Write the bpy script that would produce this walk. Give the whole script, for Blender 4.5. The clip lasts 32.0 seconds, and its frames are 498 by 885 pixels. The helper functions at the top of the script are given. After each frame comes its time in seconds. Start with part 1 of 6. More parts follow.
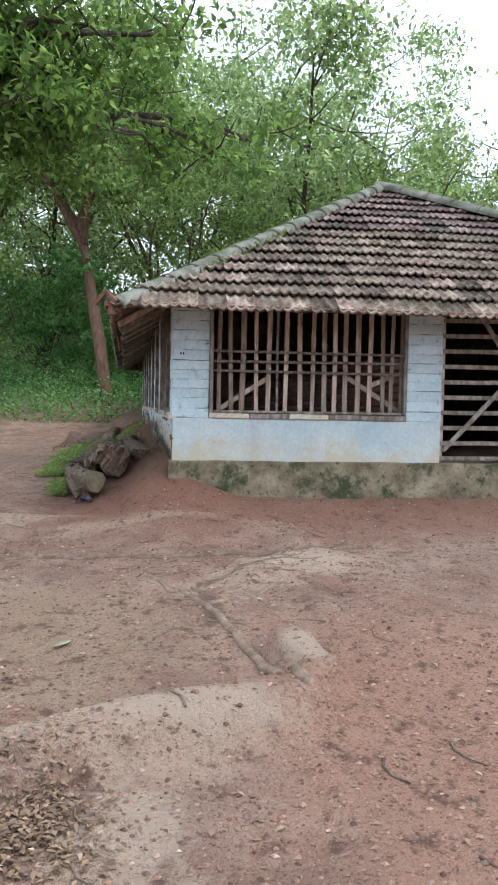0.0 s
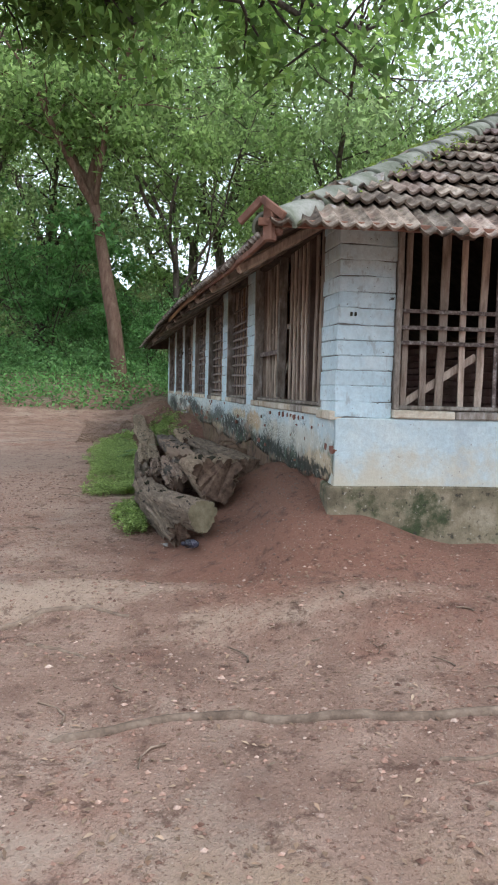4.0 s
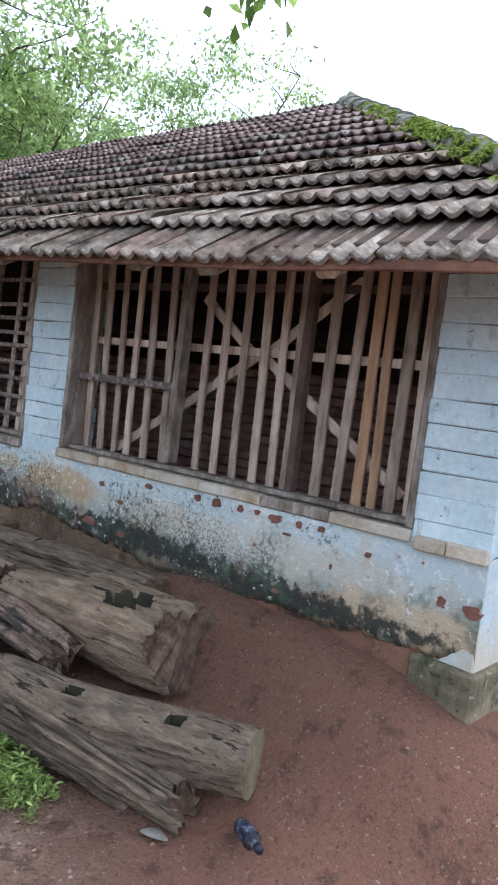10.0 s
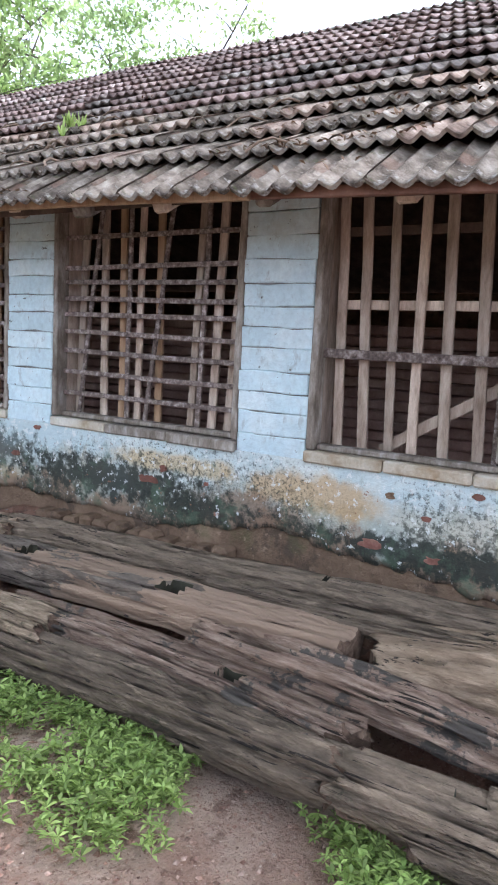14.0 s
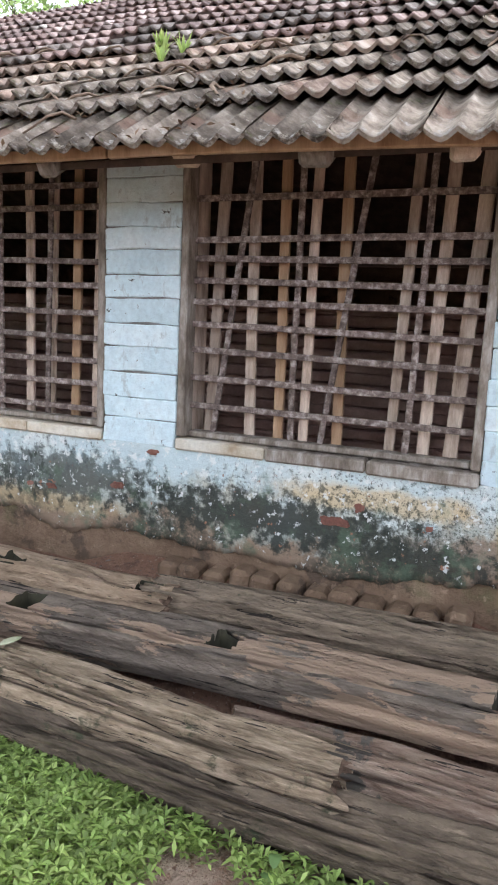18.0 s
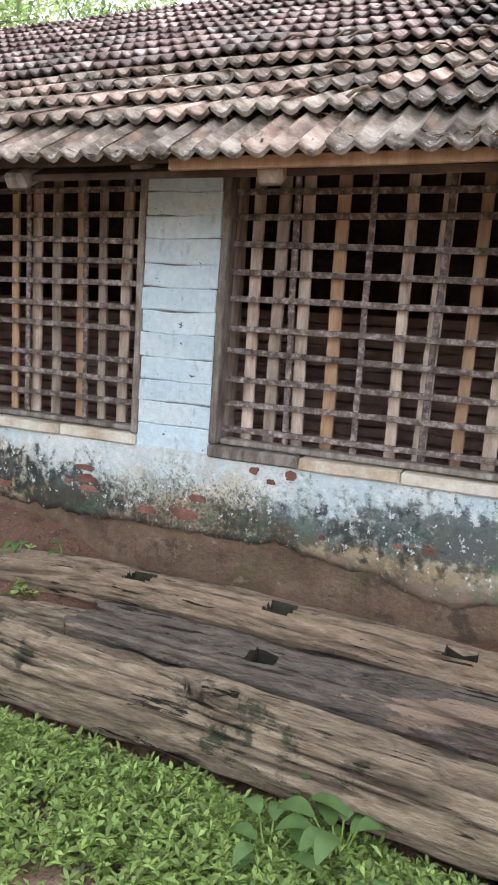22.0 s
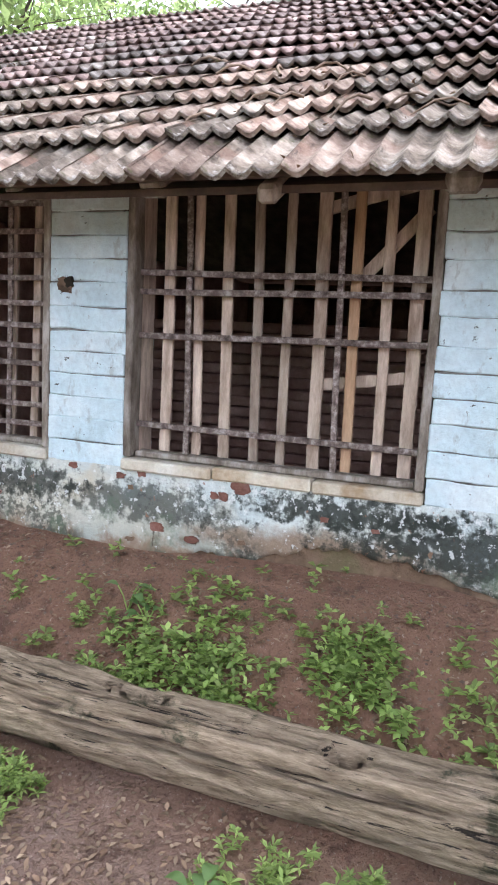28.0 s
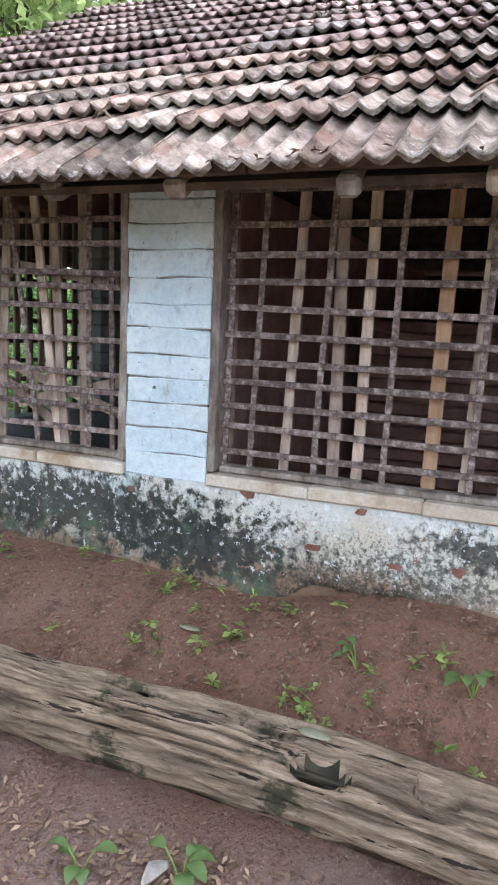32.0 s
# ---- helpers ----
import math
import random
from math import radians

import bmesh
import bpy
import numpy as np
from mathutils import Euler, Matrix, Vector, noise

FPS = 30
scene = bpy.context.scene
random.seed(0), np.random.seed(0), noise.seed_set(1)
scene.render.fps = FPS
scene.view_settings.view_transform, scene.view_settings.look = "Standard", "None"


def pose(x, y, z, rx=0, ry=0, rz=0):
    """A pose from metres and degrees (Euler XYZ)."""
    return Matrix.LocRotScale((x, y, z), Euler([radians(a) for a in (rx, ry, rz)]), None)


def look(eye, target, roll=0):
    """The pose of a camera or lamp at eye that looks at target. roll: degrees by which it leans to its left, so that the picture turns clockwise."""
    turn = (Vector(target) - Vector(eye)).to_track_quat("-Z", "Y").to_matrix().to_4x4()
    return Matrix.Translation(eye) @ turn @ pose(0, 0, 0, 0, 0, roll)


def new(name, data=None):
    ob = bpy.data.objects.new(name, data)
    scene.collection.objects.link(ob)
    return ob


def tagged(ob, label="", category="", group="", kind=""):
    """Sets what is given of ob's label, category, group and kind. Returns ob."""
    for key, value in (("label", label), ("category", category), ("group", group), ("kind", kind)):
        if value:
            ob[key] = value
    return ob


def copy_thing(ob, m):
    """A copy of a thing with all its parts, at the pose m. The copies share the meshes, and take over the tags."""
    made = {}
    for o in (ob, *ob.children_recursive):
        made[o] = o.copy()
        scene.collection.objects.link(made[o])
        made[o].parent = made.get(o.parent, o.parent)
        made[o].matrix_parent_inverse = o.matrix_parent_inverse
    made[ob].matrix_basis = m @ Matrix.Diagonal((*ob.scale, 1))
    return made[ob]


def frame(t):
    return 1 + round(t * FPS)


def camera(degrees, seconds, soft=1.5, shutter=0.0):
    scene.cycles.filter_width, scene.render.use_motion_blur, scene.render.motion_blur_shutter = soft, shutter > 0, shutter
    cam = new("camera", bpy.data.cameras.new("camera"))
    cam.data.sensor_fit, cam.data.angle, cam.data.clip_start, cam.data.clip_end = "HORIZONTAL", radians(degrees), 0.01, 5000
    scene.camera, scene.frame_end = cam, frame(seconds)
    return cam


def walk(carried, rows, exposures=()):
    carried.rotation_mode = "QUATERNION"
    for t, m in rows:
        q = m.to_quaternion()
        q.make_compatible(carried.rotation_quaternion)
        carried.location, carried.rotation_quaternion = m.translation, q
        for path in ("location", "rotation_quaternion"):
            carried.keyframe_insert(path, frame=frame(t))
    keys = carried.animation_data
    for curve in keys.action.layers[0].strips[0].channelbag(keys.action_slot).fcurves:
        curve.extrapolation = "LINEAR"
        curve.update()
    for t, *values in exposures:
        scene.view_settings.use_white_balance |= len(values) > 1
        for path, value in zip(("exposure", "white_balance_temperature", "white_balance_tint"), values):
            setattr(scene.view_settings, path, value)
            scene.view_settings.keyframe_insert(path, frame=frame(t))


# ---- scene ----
cam = camera(39.02, 32.0, soft=1.9)
PATH = [
    (0.0, pose(-0.460, -7.232, 1.414, 86.94, -1.07, -9.89)),
    (0.5, pose(-0.479, -6.852, 1.407, 87.11, 1.02, -8.28)),
    (1.0, pose(-0.541, -6.454, 1.417, 87.29, -1.13, -6.56)),
    (1.5, pose(-0.642, -6.057, 1.424, 87.09, -0.39, -7.26)),
    (2.0, pose(-0.711, -5.612, 1.412, 85.50, -1.31, -3.37)),
    (2.5, pose(-0.852, -5.260, 1.412, 88.34, 0.70, -6.09)),
    (4.5, pose(-1.586, -3.951, 1.475, 84.91, -3.02, -13.33)),
    (5.0, pose(-1.768, -3.601, 1.517, 84.99, -4.21, -17.37)),
    (5.5, pose(-1.985, -3.275, 1.576, 85.10, -4.23, -24.75)),
    (6.0, pose(-2.118, -2.915, 1.597, 84.91, -3.17, -28.19)),
    (6.5, pose(-2.220, -2.570, 1.645, 86.40, -4.51, -28.59)),
    (7.0, pose(-2.389, -2.249, 1.703, 84.26, -4.56, -34.07)),
    (7.5, pose(-2.438, -2.008, 1.729, 86.38, -5.02, -39.87)),
    (8.0, pose(-2.475, -1.770, 1.767, 86.61, -7.71, -42.28)),
    (8.5, pose(-2.616, -1.531, 1.777, 85.64, -6.89, -47.68)),
    (9.0, pose(-2.694, -1.365, 1.801, 83.94, -7.16, -49.99)),
    (9.5, pose(-2.681, -1.090, 1.804, 84.67, -4.86, -49.65)),
    (10.0, pose(-2.682, -0.825, 1.796, 85.92, -7.13, -52.39)),
    (10.5, pose(-2.721, -0.559, 1.801, 84.42, -4.92, -54.62)),
    (11.0, pose(-2.714, -0.341, 1.787, 84.64, -0.99, -52.66)),
    (11.5, pose(-2.681, -0.099, 1.783, 87.13, -2.48, -53.16)),
    (12.0, pose(-2.739, 0.175, 1.773, 85.15, -1.96, -56.92)),
    (12.5, pose(-2.774, 0.419, 1.764, 82.85, -2.75, -57.84)),
    (13.0, pose(-2.771, 0.691, 1.753, 83.38, -1.74, -55.09)),
    (13.5, pose(-2.840, 0.957, 1.759, 84.05, -2.40, -56.79)),
    (14.0, pose(-2.875, 1.192, 1.772, 82.43, -3.13, -58.38)),
    (14.5, pose(-2.823, 1.421, 1.783, 83.70, -1.67, -59.38)),
    (16.5, pose(-2.762, 2.237, 1.757, 81.72, -2.23, -67.11)),
    (17.0, pose(-2.699, 2.389, 1.752, 79.85, -4.42, -71.18)),
    (17.5, pose(-2.711, 2.617, 1.791, 79.62, -2.13, -72.55)),
    (18.0, pose(-2.679, 2.820, 1.821, 80.59, -2.72, -66.93)),
    (18.5, pose(-2.604, 3.072, 1.835, 83.08, -0.19, -64.43)),
    (19.0, pose(-2.647, 3.295, 1.836, 83.49, -3.01, -66.77)),
    (19.5, pose(-2.738, 3.499, 1.860, 83.17, -3.13, -66.22)),
    (20.0, pose(-2.736, 3.677, 1.852, 82.84, -3.17, -63.21)),
    (20.5, pose(-2.679, 3.874, 1.848, 82.42, -2.71, -62.61)),
    (21.0, pose(-2.700, 4.094, 1.834, 82.68, -5.76, -62.35)),
    (21.5, pose(-2.784, 4.358, 1.837, 81.72, -4.47, -67.69)),
    (22.0, pose(-2.768, 4.592, 1.832, 81.01, -3.91, -66.57)),
    (22.5, pose(-2.723, 4.835, 1.851, 82.66, -3.66, -66.72)),
    (23.0, pose(-2.782, 5.074, 1.854, 81.25, -4.20, -69.98)),
    (23.5, pose(-2.848, 5.296, 1.856, 81.07, -6.97, -70.25)),
    (24.0, pose(-2.776, 5.511, 1.851, 83.14, -3.92, -66.54)),
    (24.5, pose(-2.724, 5.746, 1.849, 83.55, -5.64, -66.50)),
    (25.0, pose(-2.741, 6.001, 1.858, 83.20, -2.54, -67.44)),
    (25.5, pose(-2.712, 6.225, 1.848, 81.08, -4.09, -66.32)),
    (26.0, pose(-2.605, 6.507, 1.827, 80.89, -2.02, -65.03)),
    (26.5, pose(-2.612, 6.750, 1.808, 80.23, -3.94, -65.51)),
    (28.5, pose(-2.750, 8.010, 1.900, 81.52, -2.08, -69.78)),
    (29.0, pose(-2.734, 8.242, 1.906, 79.79, -2.39, -70.02)),
    (29.5, pose(-2.632, 8.484, 1.926, 80.90, -2.55, -67.08)),
    (30.0, pose(-2.585, 8.691, 1.900, 80.20, -5.82, -66.02)),
    (30.5, pose(-2.600, 9.000, 1.940, 79.71, -4.11, -64.80)),
    (31.0, pose(-2.552, 9.301, 1.937, 80.36, -4.52, -64.81)),
    (31.5, pose(-2.503, 9.587, 1.944, 82.17, -5.44, -63.79)),
    (32.0, pose(-2.597, 9.868, 1.943, 80.46, -2.52, -67.58)),
]
walk(cam, PATH, [(0.0, 0.05, 6200, 12), (5.0, 0.2, 6200, 12), (6.0, 0.02, 6150, 12), (8.0, 0.05, 5950, 13), (9.0, 0.2, 5900, 14), (13.0, 0.85, 5950, 17), (18.0, 1.1, 6500, 18), (22.0, 1.1, 6600, 18), (26.0, 1.2, 6500, 19), (31.0, 1.3, 6250, 22)])

# ---- sky and sun: a bright, thinly overcast day ----
world = bpy.data.worlds.new("world")
scene.world = world
world.use_nodes = True
wn, wl = world.node_tree.nodes, world.node_tree.links
sky = wn.new("ShaderNodeTexSky")
sky.sky_type = "NISHITA"
sky.sun_disc = False
sky.sun_elevation, sky.sun_rotation = radians(55), radians(135)
sky.air_density, sky.dust_density, sky.ozone_density = 1.0, 7.0, 0.6
haze = wn.new("ShaderNodeMix")
haze.data_type = "RGBA"
haze.inputs[0].default_value = 0.72
wl.new(sky.outputs[0], haze.inputs[6])
haze.inputs[7].default_value = (10.9, 12.1, 13.5, 1)
wl.new(haze.outputs[2], wn["Background"].inputs[0])
wn["Background"].inputs[1].default_value = 0.15

sun = new("sun", bpy.data.lights.new("sun", "SUN"))
sun.data.energy, sun.data.angle, sun.data.color = 1.15, radians(18), (1.0, 0.99, 0.975)
sun.matrix_world = look((6, -6, 12), (0, 0, 0))


# ---- materials ----
def mat(name, cols, scale=6.0, rough=0.85, bump=0.3, fine=60.0, stretch=(1, 1, 1), rand=0.25, coords="Object", spec=0.3, dist=0.01, detail=6.0, island=False):
    """A weathered surface: three colours mixed by coarse noise, finer grain, relief, and a shift from piece to piece."""
    m = bpy.data.materials.new(name)
    m.use_nodes = True
    n, l = m.node_tree.nodes, m.node_tree.links
    b = n["Principled BSDF"]
    tc, mp = n.new("ShaderNodeTexCoord"), n.new("ShaderNodeMapping")
    mp.inputs["Scale"].default_value = stretch
    l.new(tc.outputs[coords], mp.inputs[0])
    oi = n.new("ShaderNodeObjectInfo")
    add = n.new("ShaderNodeVectorMath")
    mul = n.new("ShaderNodeMath")
    mul.operation = "MULTIPLY"
    mul.inputs[1].default_value = 37.0
    rnd = n.new("ShaderNodeNewGeometry").outputs["Random Per Island"] if island else oi.outputs["Random"]
    l.new(rnd, mul.inputs[0])
    l.new(mp.outputs[0], add.inputs[0])
    l.new(mul.outputs[0], add.inputs[1])
    n1, n2 = n.new("ShaderNodeTexNoise"), n.new("ShaderNodeTexNoise")
    n1.inputs["Scale"].default_value, n1.inputs["Detail"].default_value, n1.inputs["Roughness"].default_value = scale, detail, 0.65
    n2.inputs["Scale"].default_value, n2.inputs["Detail"].default_value, n2.inputs["Roughness"].default_value = fine, 4.0, 0.7
    l.new(add.outputs[0], n1.inputs[0])
    l.new(add.outputs[0], n2.inputs[0])
    r = n.new("ShaderNodeValToRGB")
    r.color_ramp.elements[0].position, r.color_ramp.elements[1].position = 0.32, 0.68
    r.color_ramp.elements[0].color, r.color_ramp.elements[1].color = (*cols[0], 1), (*cols[-1], 1)
    for i, c in enumerate(cols[1:-1]):
        r.color_ramp.elements.new(0.32 + 0.36 * (i + 1) / (len(cols) - 1)).color = (*c, 1)
    l.new(n1.outputs["Fac"], r.inputs[0])
    hs = n.new("ShaderNodeHueSaturation")
    val = n.new("ShaderNodeMapRange")
    val.inputs["To Min"].default_value, val.inputs["To Max"].default_value = 0.72, 1.28
    l.new(n2.outputs["Fac"], val.inputs["Value"])
    rv = n.new("ShaderNodeMapRange")
    rv.inputs["To Min"].default_value, rv.inputs["To Max"].default_value = 1 - rand, 1 + rand
    l.new(rnd, rv.inputs["Value"])
    vm = n.new("ShaderNodeMath")
    vm.operation = "MULTIPLY"
    l.new(val.outputs[0], vm.inputs[0])
    l.new(rv.outputs[0], vm.inputs[1])
    l.new(vm.outputs[0], hs.inputs["Value"])
    l.new(r.outputs[0], hs.inputs["Color"])
    l.new(hs.outputs[0], b.inputs["Base Color"])
    b.inputs["Roughness"].default_value = rough
    b.inputs["Specular IOR Level"].default_value = spec
    bp = n.new("ShaderNodeBump")
    bp.inputs["Strength"].default_value, bp.inputs["Distance"].default_value = bump, dist
    sm = n.new("ShaderNodeMath")
    l.new(n1.outputs["Fac"], sm.inputs[0])
    l.new(n2.outputs["Fac"], sm.inputs[1])
    l.new(sm.outputs[0], bp.inputs["Height"])
    l.new(bp.outputs[0], b.inputs["Normal"])
    return m


def node_out(m):
    """The nodes, links and surface of a material."""
    return m.node_tree.nodes, m.node_tree.links, m.node_tree.nodes["Principled BSDF"]


def overlay(m, colour, scale, lo, hi, stretch=(1, 1, 1), axis=None, a0=0.0, a1=1.0, gain=1.0, off=0.0, coords="Object", amount=1.0, patch=0.0):
    """Lays a stain or tint of one colour over a material, where noise (and a height, with axis 2) passes a threshold.
    """
    n, l, b = node_out(m)
    tc, mp, nz = n.new("ShaderNodeTexCoord"), n.new("ShaderNodeMapping"), n.new("ShaderNodeTexNoise")
    mp.inputs["Scale"].default_value = stretch
    mp.inputs["Location"].default_value = (off, off * 1.7, off * 0.6)
    l.new(tc.outputs[coords], mp.inputs[0])
    l.new(mp.outputs[0], nz.inputs[0])
    nz.inputs["Scale"].default_value, nz.inputs["Detail"].default_value, nz.inputs["Roughness"].default_value = scale, 9.0, 0.68
    source = nz.outputs["Fac"]
    if axis is not None:
        sp, mr, ad = n.new("ShaderNodeSeparateXYZ"), n.new("ShaderNodeMapRange"), n.new("ShaderNodeMath")
        l.new(tc.outputs[coords], sp.inputs[0])
        l.new(sp.outputs[axis], mr.inputs["Value"])
        mr.inputs["From Min"].default_value, mr.inputs["From Max"].default_value = a0, a1
        mr.inputs["To Min"].default_value, mr.inputs["To Max"].default_value = gain, -gain
        mr.clamp = True
        l.new(source, ad.inputs[0])
        l.new(mr.outputs[0], ad.inputs[1])
        source = ad.outputs[0]
    st, mx = n.new("ShaderNodeMapRange"), n.new("ShaderNodeMix")
    st.interpolation_type = "SMOOTHSTEP"
    st.inputs["From Min"].default_value, st.inputs["From Max"].default_value = lo, hi
    l.new(source, st.inputs["Value"])
    st.inputs["To Max"].default_value = amount
    mx.data_type = "RGBA"
    old = b.inputs["Base Color"].links[0].from_socket
    strength = st.outputs[0]
    if patch:
        n2, s2, mu = n.new("ShaderNodeTexNoise"), n.new("ShaderNodeMapRange"), n.new("ShaderNodeMath")
        n2.inputs["Scale"].default_value, n2.inputs["Detail"].default_value = patch, 4.0
        l.new(tc.outputs[coords], n2.inputs[0])
        s2.interpolation_type = "SMOOTHSTEP"
        s2.inputs["From Min"].default_value, s2.inputs["From Max"].default_value = 0.44, 0.60
        l.new(n2.outputs["Fac"], s2.inputs["Value"])
        mu.operation = "MULTIPLY"
        l.new(strength, mu.inputs[0])
        l.new(s2.outputs[0], mu.inputs[1])
        strength = mu.outputs[0]
    l.new(strength, mx.inputs[0])
    l.new(old, mx.inputs[6])
    mx.inputs[7].default_value = (*colour, 1)
    l.new(mx.outputs[2], b.inputs["Base Color"])
    return m


def spot(m, colour, centre, radii, amount=0.8, scale=5.0, rag=0.9):
    """Lays one ragged stain or colour patch round a place on a wall or the ground."""
    n, l, b = node_out(m)
    tc, mp, nz, ln, ad, st, mx = (n.new("ShaderNode" + k) for k in ("TexCoord", "Mapping", "TexNoise", "VectorMath", "Math", "MapRange", "Mix"))
    mp.vector_type = "TEXTURE"
    mp.inputs["Location"].default_value, mp.inputs["Scale"].default_value = centre, radii
    l.new(tc.outputs["Object"], mp.inputs[0])
    l.new(tc.outputs["Object"], nz.inputs[0])
    nz.inputs["Scale"].default_value, nz.inputs["Detail"].default_value, nz.inputs["Roughness"].default_value = scale, 8.0, 0.65
    ln.operation = "LENGTH"
    l.new(mp.outputs[0], ln.inputs[0])
    ad.operation = "MULTIPLY_ADD"
    l.new(nz.outputs["Fac"], ad.inputs[0])
    ad.inputs[1].default_value = -2.0 * rag
    l.new(ln.outputs["Value"], ad.inputs[2])
    st.interpolation_type = "SMOOTHSTEP"
    st.inputs["From Min"].default_value, st.inputs["From Max"].default_value = 1.0 - rag, 0.45 - rag
    st.inputs["To Max"].default_value = amount
    l.new(ad.outputs[0], st.inputs["Value"])
    mx.data_type = "RGBA"
    l.new(st.outputs[0], mx.inputs[0])
    l.new(b.inputs["Base Color"].links[0].from_socket, mx.inputs[6])
    mx.inputs[7].default_value = (*colour, 1)
    l.new(mx.outputs[2], b.inputs["Base Color"])


M_PAINT = mat("blue_limewash", [(0.47, 0.615, 0.665), (0.56, 0.695, 0.735), (0.66, 0.755, 0.77)], 2.5, 0.9, 0.7, 30, rand=0.06)
# greys the pier tops under the eave: shade put into the limewash colour
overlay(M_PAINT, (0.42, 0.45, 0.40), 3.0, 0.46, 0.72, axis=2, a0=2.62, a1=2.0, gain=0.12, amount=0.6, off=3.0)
overlay(M_PAINT, (0.16, 0.13, 0.10), 30, 0.655, 0.69)
overlay(M_PAINT, (0.08, 0.08, 0.075), 13, 0.655, 0.675, stretch=(1, 1, 1.7), off=6.6)
overlay(M_PAINT, (0.30, 0.33, 0.33), 16, 0.57, 0.66, stretch=(1, 1, 0.5), off=8.3, amount=0.5)
M_JOINT = mat("dark_joint_mortar", [(0.10, 0.09, 0.08), (0.19, 0.19, 0.18), (0.30, 0.32, 0.32)], 9, 0.95, 0.5, 60, rand=0.0)
M_DADO = mat("stained_limewash", [(0.45, 0.545, 0.555), (0.57, 0.635, 0.615), (0.68, 0.715, 0.66)], 3.0, 0.92, 0.7, 40, rand=0.0)
overlay(M_DADO, (0.47, 0.60, 0.63), 1.3, 0.44, 0.60, axis=1, a0=8.5, a1=3.0, gain=-0.06, off=4.1, amount=0.7)
overlay(M_DADO, (0.52, 0.42, 0.27), 2.2, 0.50, 0.66, axis=2, a0=1.00, a1=1.30, gain=0.08, off=3.1, amount=0.65)
overlay(M_DADO, (0.34, 0.36, 0.31), 3.4, 0.44, 0.62, axis=2, a0=0.95, a1=1.28, gain=0.16, off=5.9, amount=0.75)
overlay(M_DADO, (0.25, 0.165, 0.11), 4.6, 0.45, 0.60, axis=2, a0=0.84, a1=1.10, gain=0.20, off=12.3, amount=0.9)
for c, r, k in (((0, 10.4, 1.10), (1, 2.0, 0.24), 0.5), ((0, 1.2, 1.08), (1, 1.3, 0.12), 0.6)):
    spot(M_DADO, (0.62, 0.60, 0.50), c, r, k)
for c, r, col in (((0, 2.62, 1.13), (1, 0.50, 0.12), (0.50, 0.34, 0.17)), ((0, 3.4, 1.17), (1, 0.5, 0.07), (0.56, 0.44, 0.26)), ((0, 2.9, 0.99), (1, 0.40, 0.12), (0.23, 0.15, 0.10)), ((0, 6.9, 0.97), (1, 0.5, 0.07), (0.36, 0.27, 0.15)),
                  ((0, 10.5, 0.90), (1, 0.9, 0.14), (0.27, 0.18, 0.12)), ((0, 8.4, 1.02), (1, 0.7, 0.12), (0.26, 0.17, 0.11)), ((0, 5.0, 0.95), (1, 0.6, 0.07), (0.42, 0.33, 0.20)), ((0, 0.25, 0.95), (1, 0.5, 0.12), (0.55, 0.45, 0.30)), ((0, 5.9, 1.0), (1, 0.5, 0.10), (0.34, 0.25, 0.15))):
    spot(M_DADO, col, c, r, 0.8, 6.0)
for c, r, k in (((0, 3.85, 1.02), (1, 0.62, 0.10), 0.85), ((0, 1.95, 0.93), (1, 0.75, 0.08), 0.9), ((0, 0.85, 0.89), (1, 0.7, 0.07), 0.85), ((0, 4.85, 1.08), (1, 0.5, 0.11), 0.7), ((0, 5.5, 1.02), (1, 0.35, 0.08), 0.6), ((0, 3.2, 0.95), (1, 0.35, 0.08), 0.8),
                ((0, 7.75, 1.12), (1, 0.6, 0.11), 0.85), ((0, 6.75, 0.97), (1, 0.32, 0.14), 0.8), ((0, 8.3, 1.20), (1, 0.45, 0.06), 0.85), ((0, 9.25, 1.13), (1, 0.40, 0.08), 0.7), ((0, 9.9, 1.17), (1, 0.28, 0.07), 0.8), ((0, 11.1, 1.02), (1, 0.40, 0.14), 0.9),
                ((0, 11.75, 1.10), (1, 0.75, 0.15), 0.9), ((0, 7.2, 1.07), (1, 0.35, 0.09), 0.75)):
    spot(M_DADO, (0.028, 0.034, 0.029), c, (1, r[1] * 1.35, r[2] * (1.15 if c[1] < 2.5 else 1.45)), min(0.93, k * 1.1), 16.0, 1.6)
overlay(M_DADO, (0.03, 0.036, 0.030), 34, 0.47, 0.59, axis=2, a0=0.92, a1=1.28, gain=0.07, off=7.7, patch=2.2, amount=0.75)
overlay(M_DADO, (0.05, 0.055, 0.042), 70, 0.50, 0.60, axis=2, a0=0.92, a1=1.30, gain=0.07, off=1.7, patch=1.1, amount=0.75)
overlay(M_DADO, (0.10, 0.15, 0.10), 6, 0.54, 0.68, axis=2, a0=0.90, a1=1.25, gain=0.05, off=11.7, amount=0.6)
overlay(M_DADO, (0.70, 0.73, 0.71), 26, 0.585, 0.625, axis=2, a0=1.25, a1=0.90, gain=0.03, off=15.7, amount=0.75)
overlay(M_DADO, (0.27, 0.14, 0.09), 15, 0.645, 0.68, off=2.9)
overlay(M_DADO, (0.09, 0.07, 0.055), 9, 0.66, 0.675, stretch=(1, 1.6, 0.6), off=21.0, amount=0.85)
M_FRONT = mat("front_limewash", [(0.44, 0.56, 0.60), (0.53, 0.635, 0.65), (0.63, 0.69, 0.655)], 1.6, 0.9, 0.5, 40, rand=0.0)
overlay(M_FRONT, (0.56, 0.50, 0.37), 2.5, 0.46, 0.70, axis=2, a0=0.8, a1=1.25, gain=0.2, amount=0.8)
overlay(M_FRONT, (0.22, 0.20, 0.17), 24, 0.645, 0.68, off=3.0, amount=0.8)
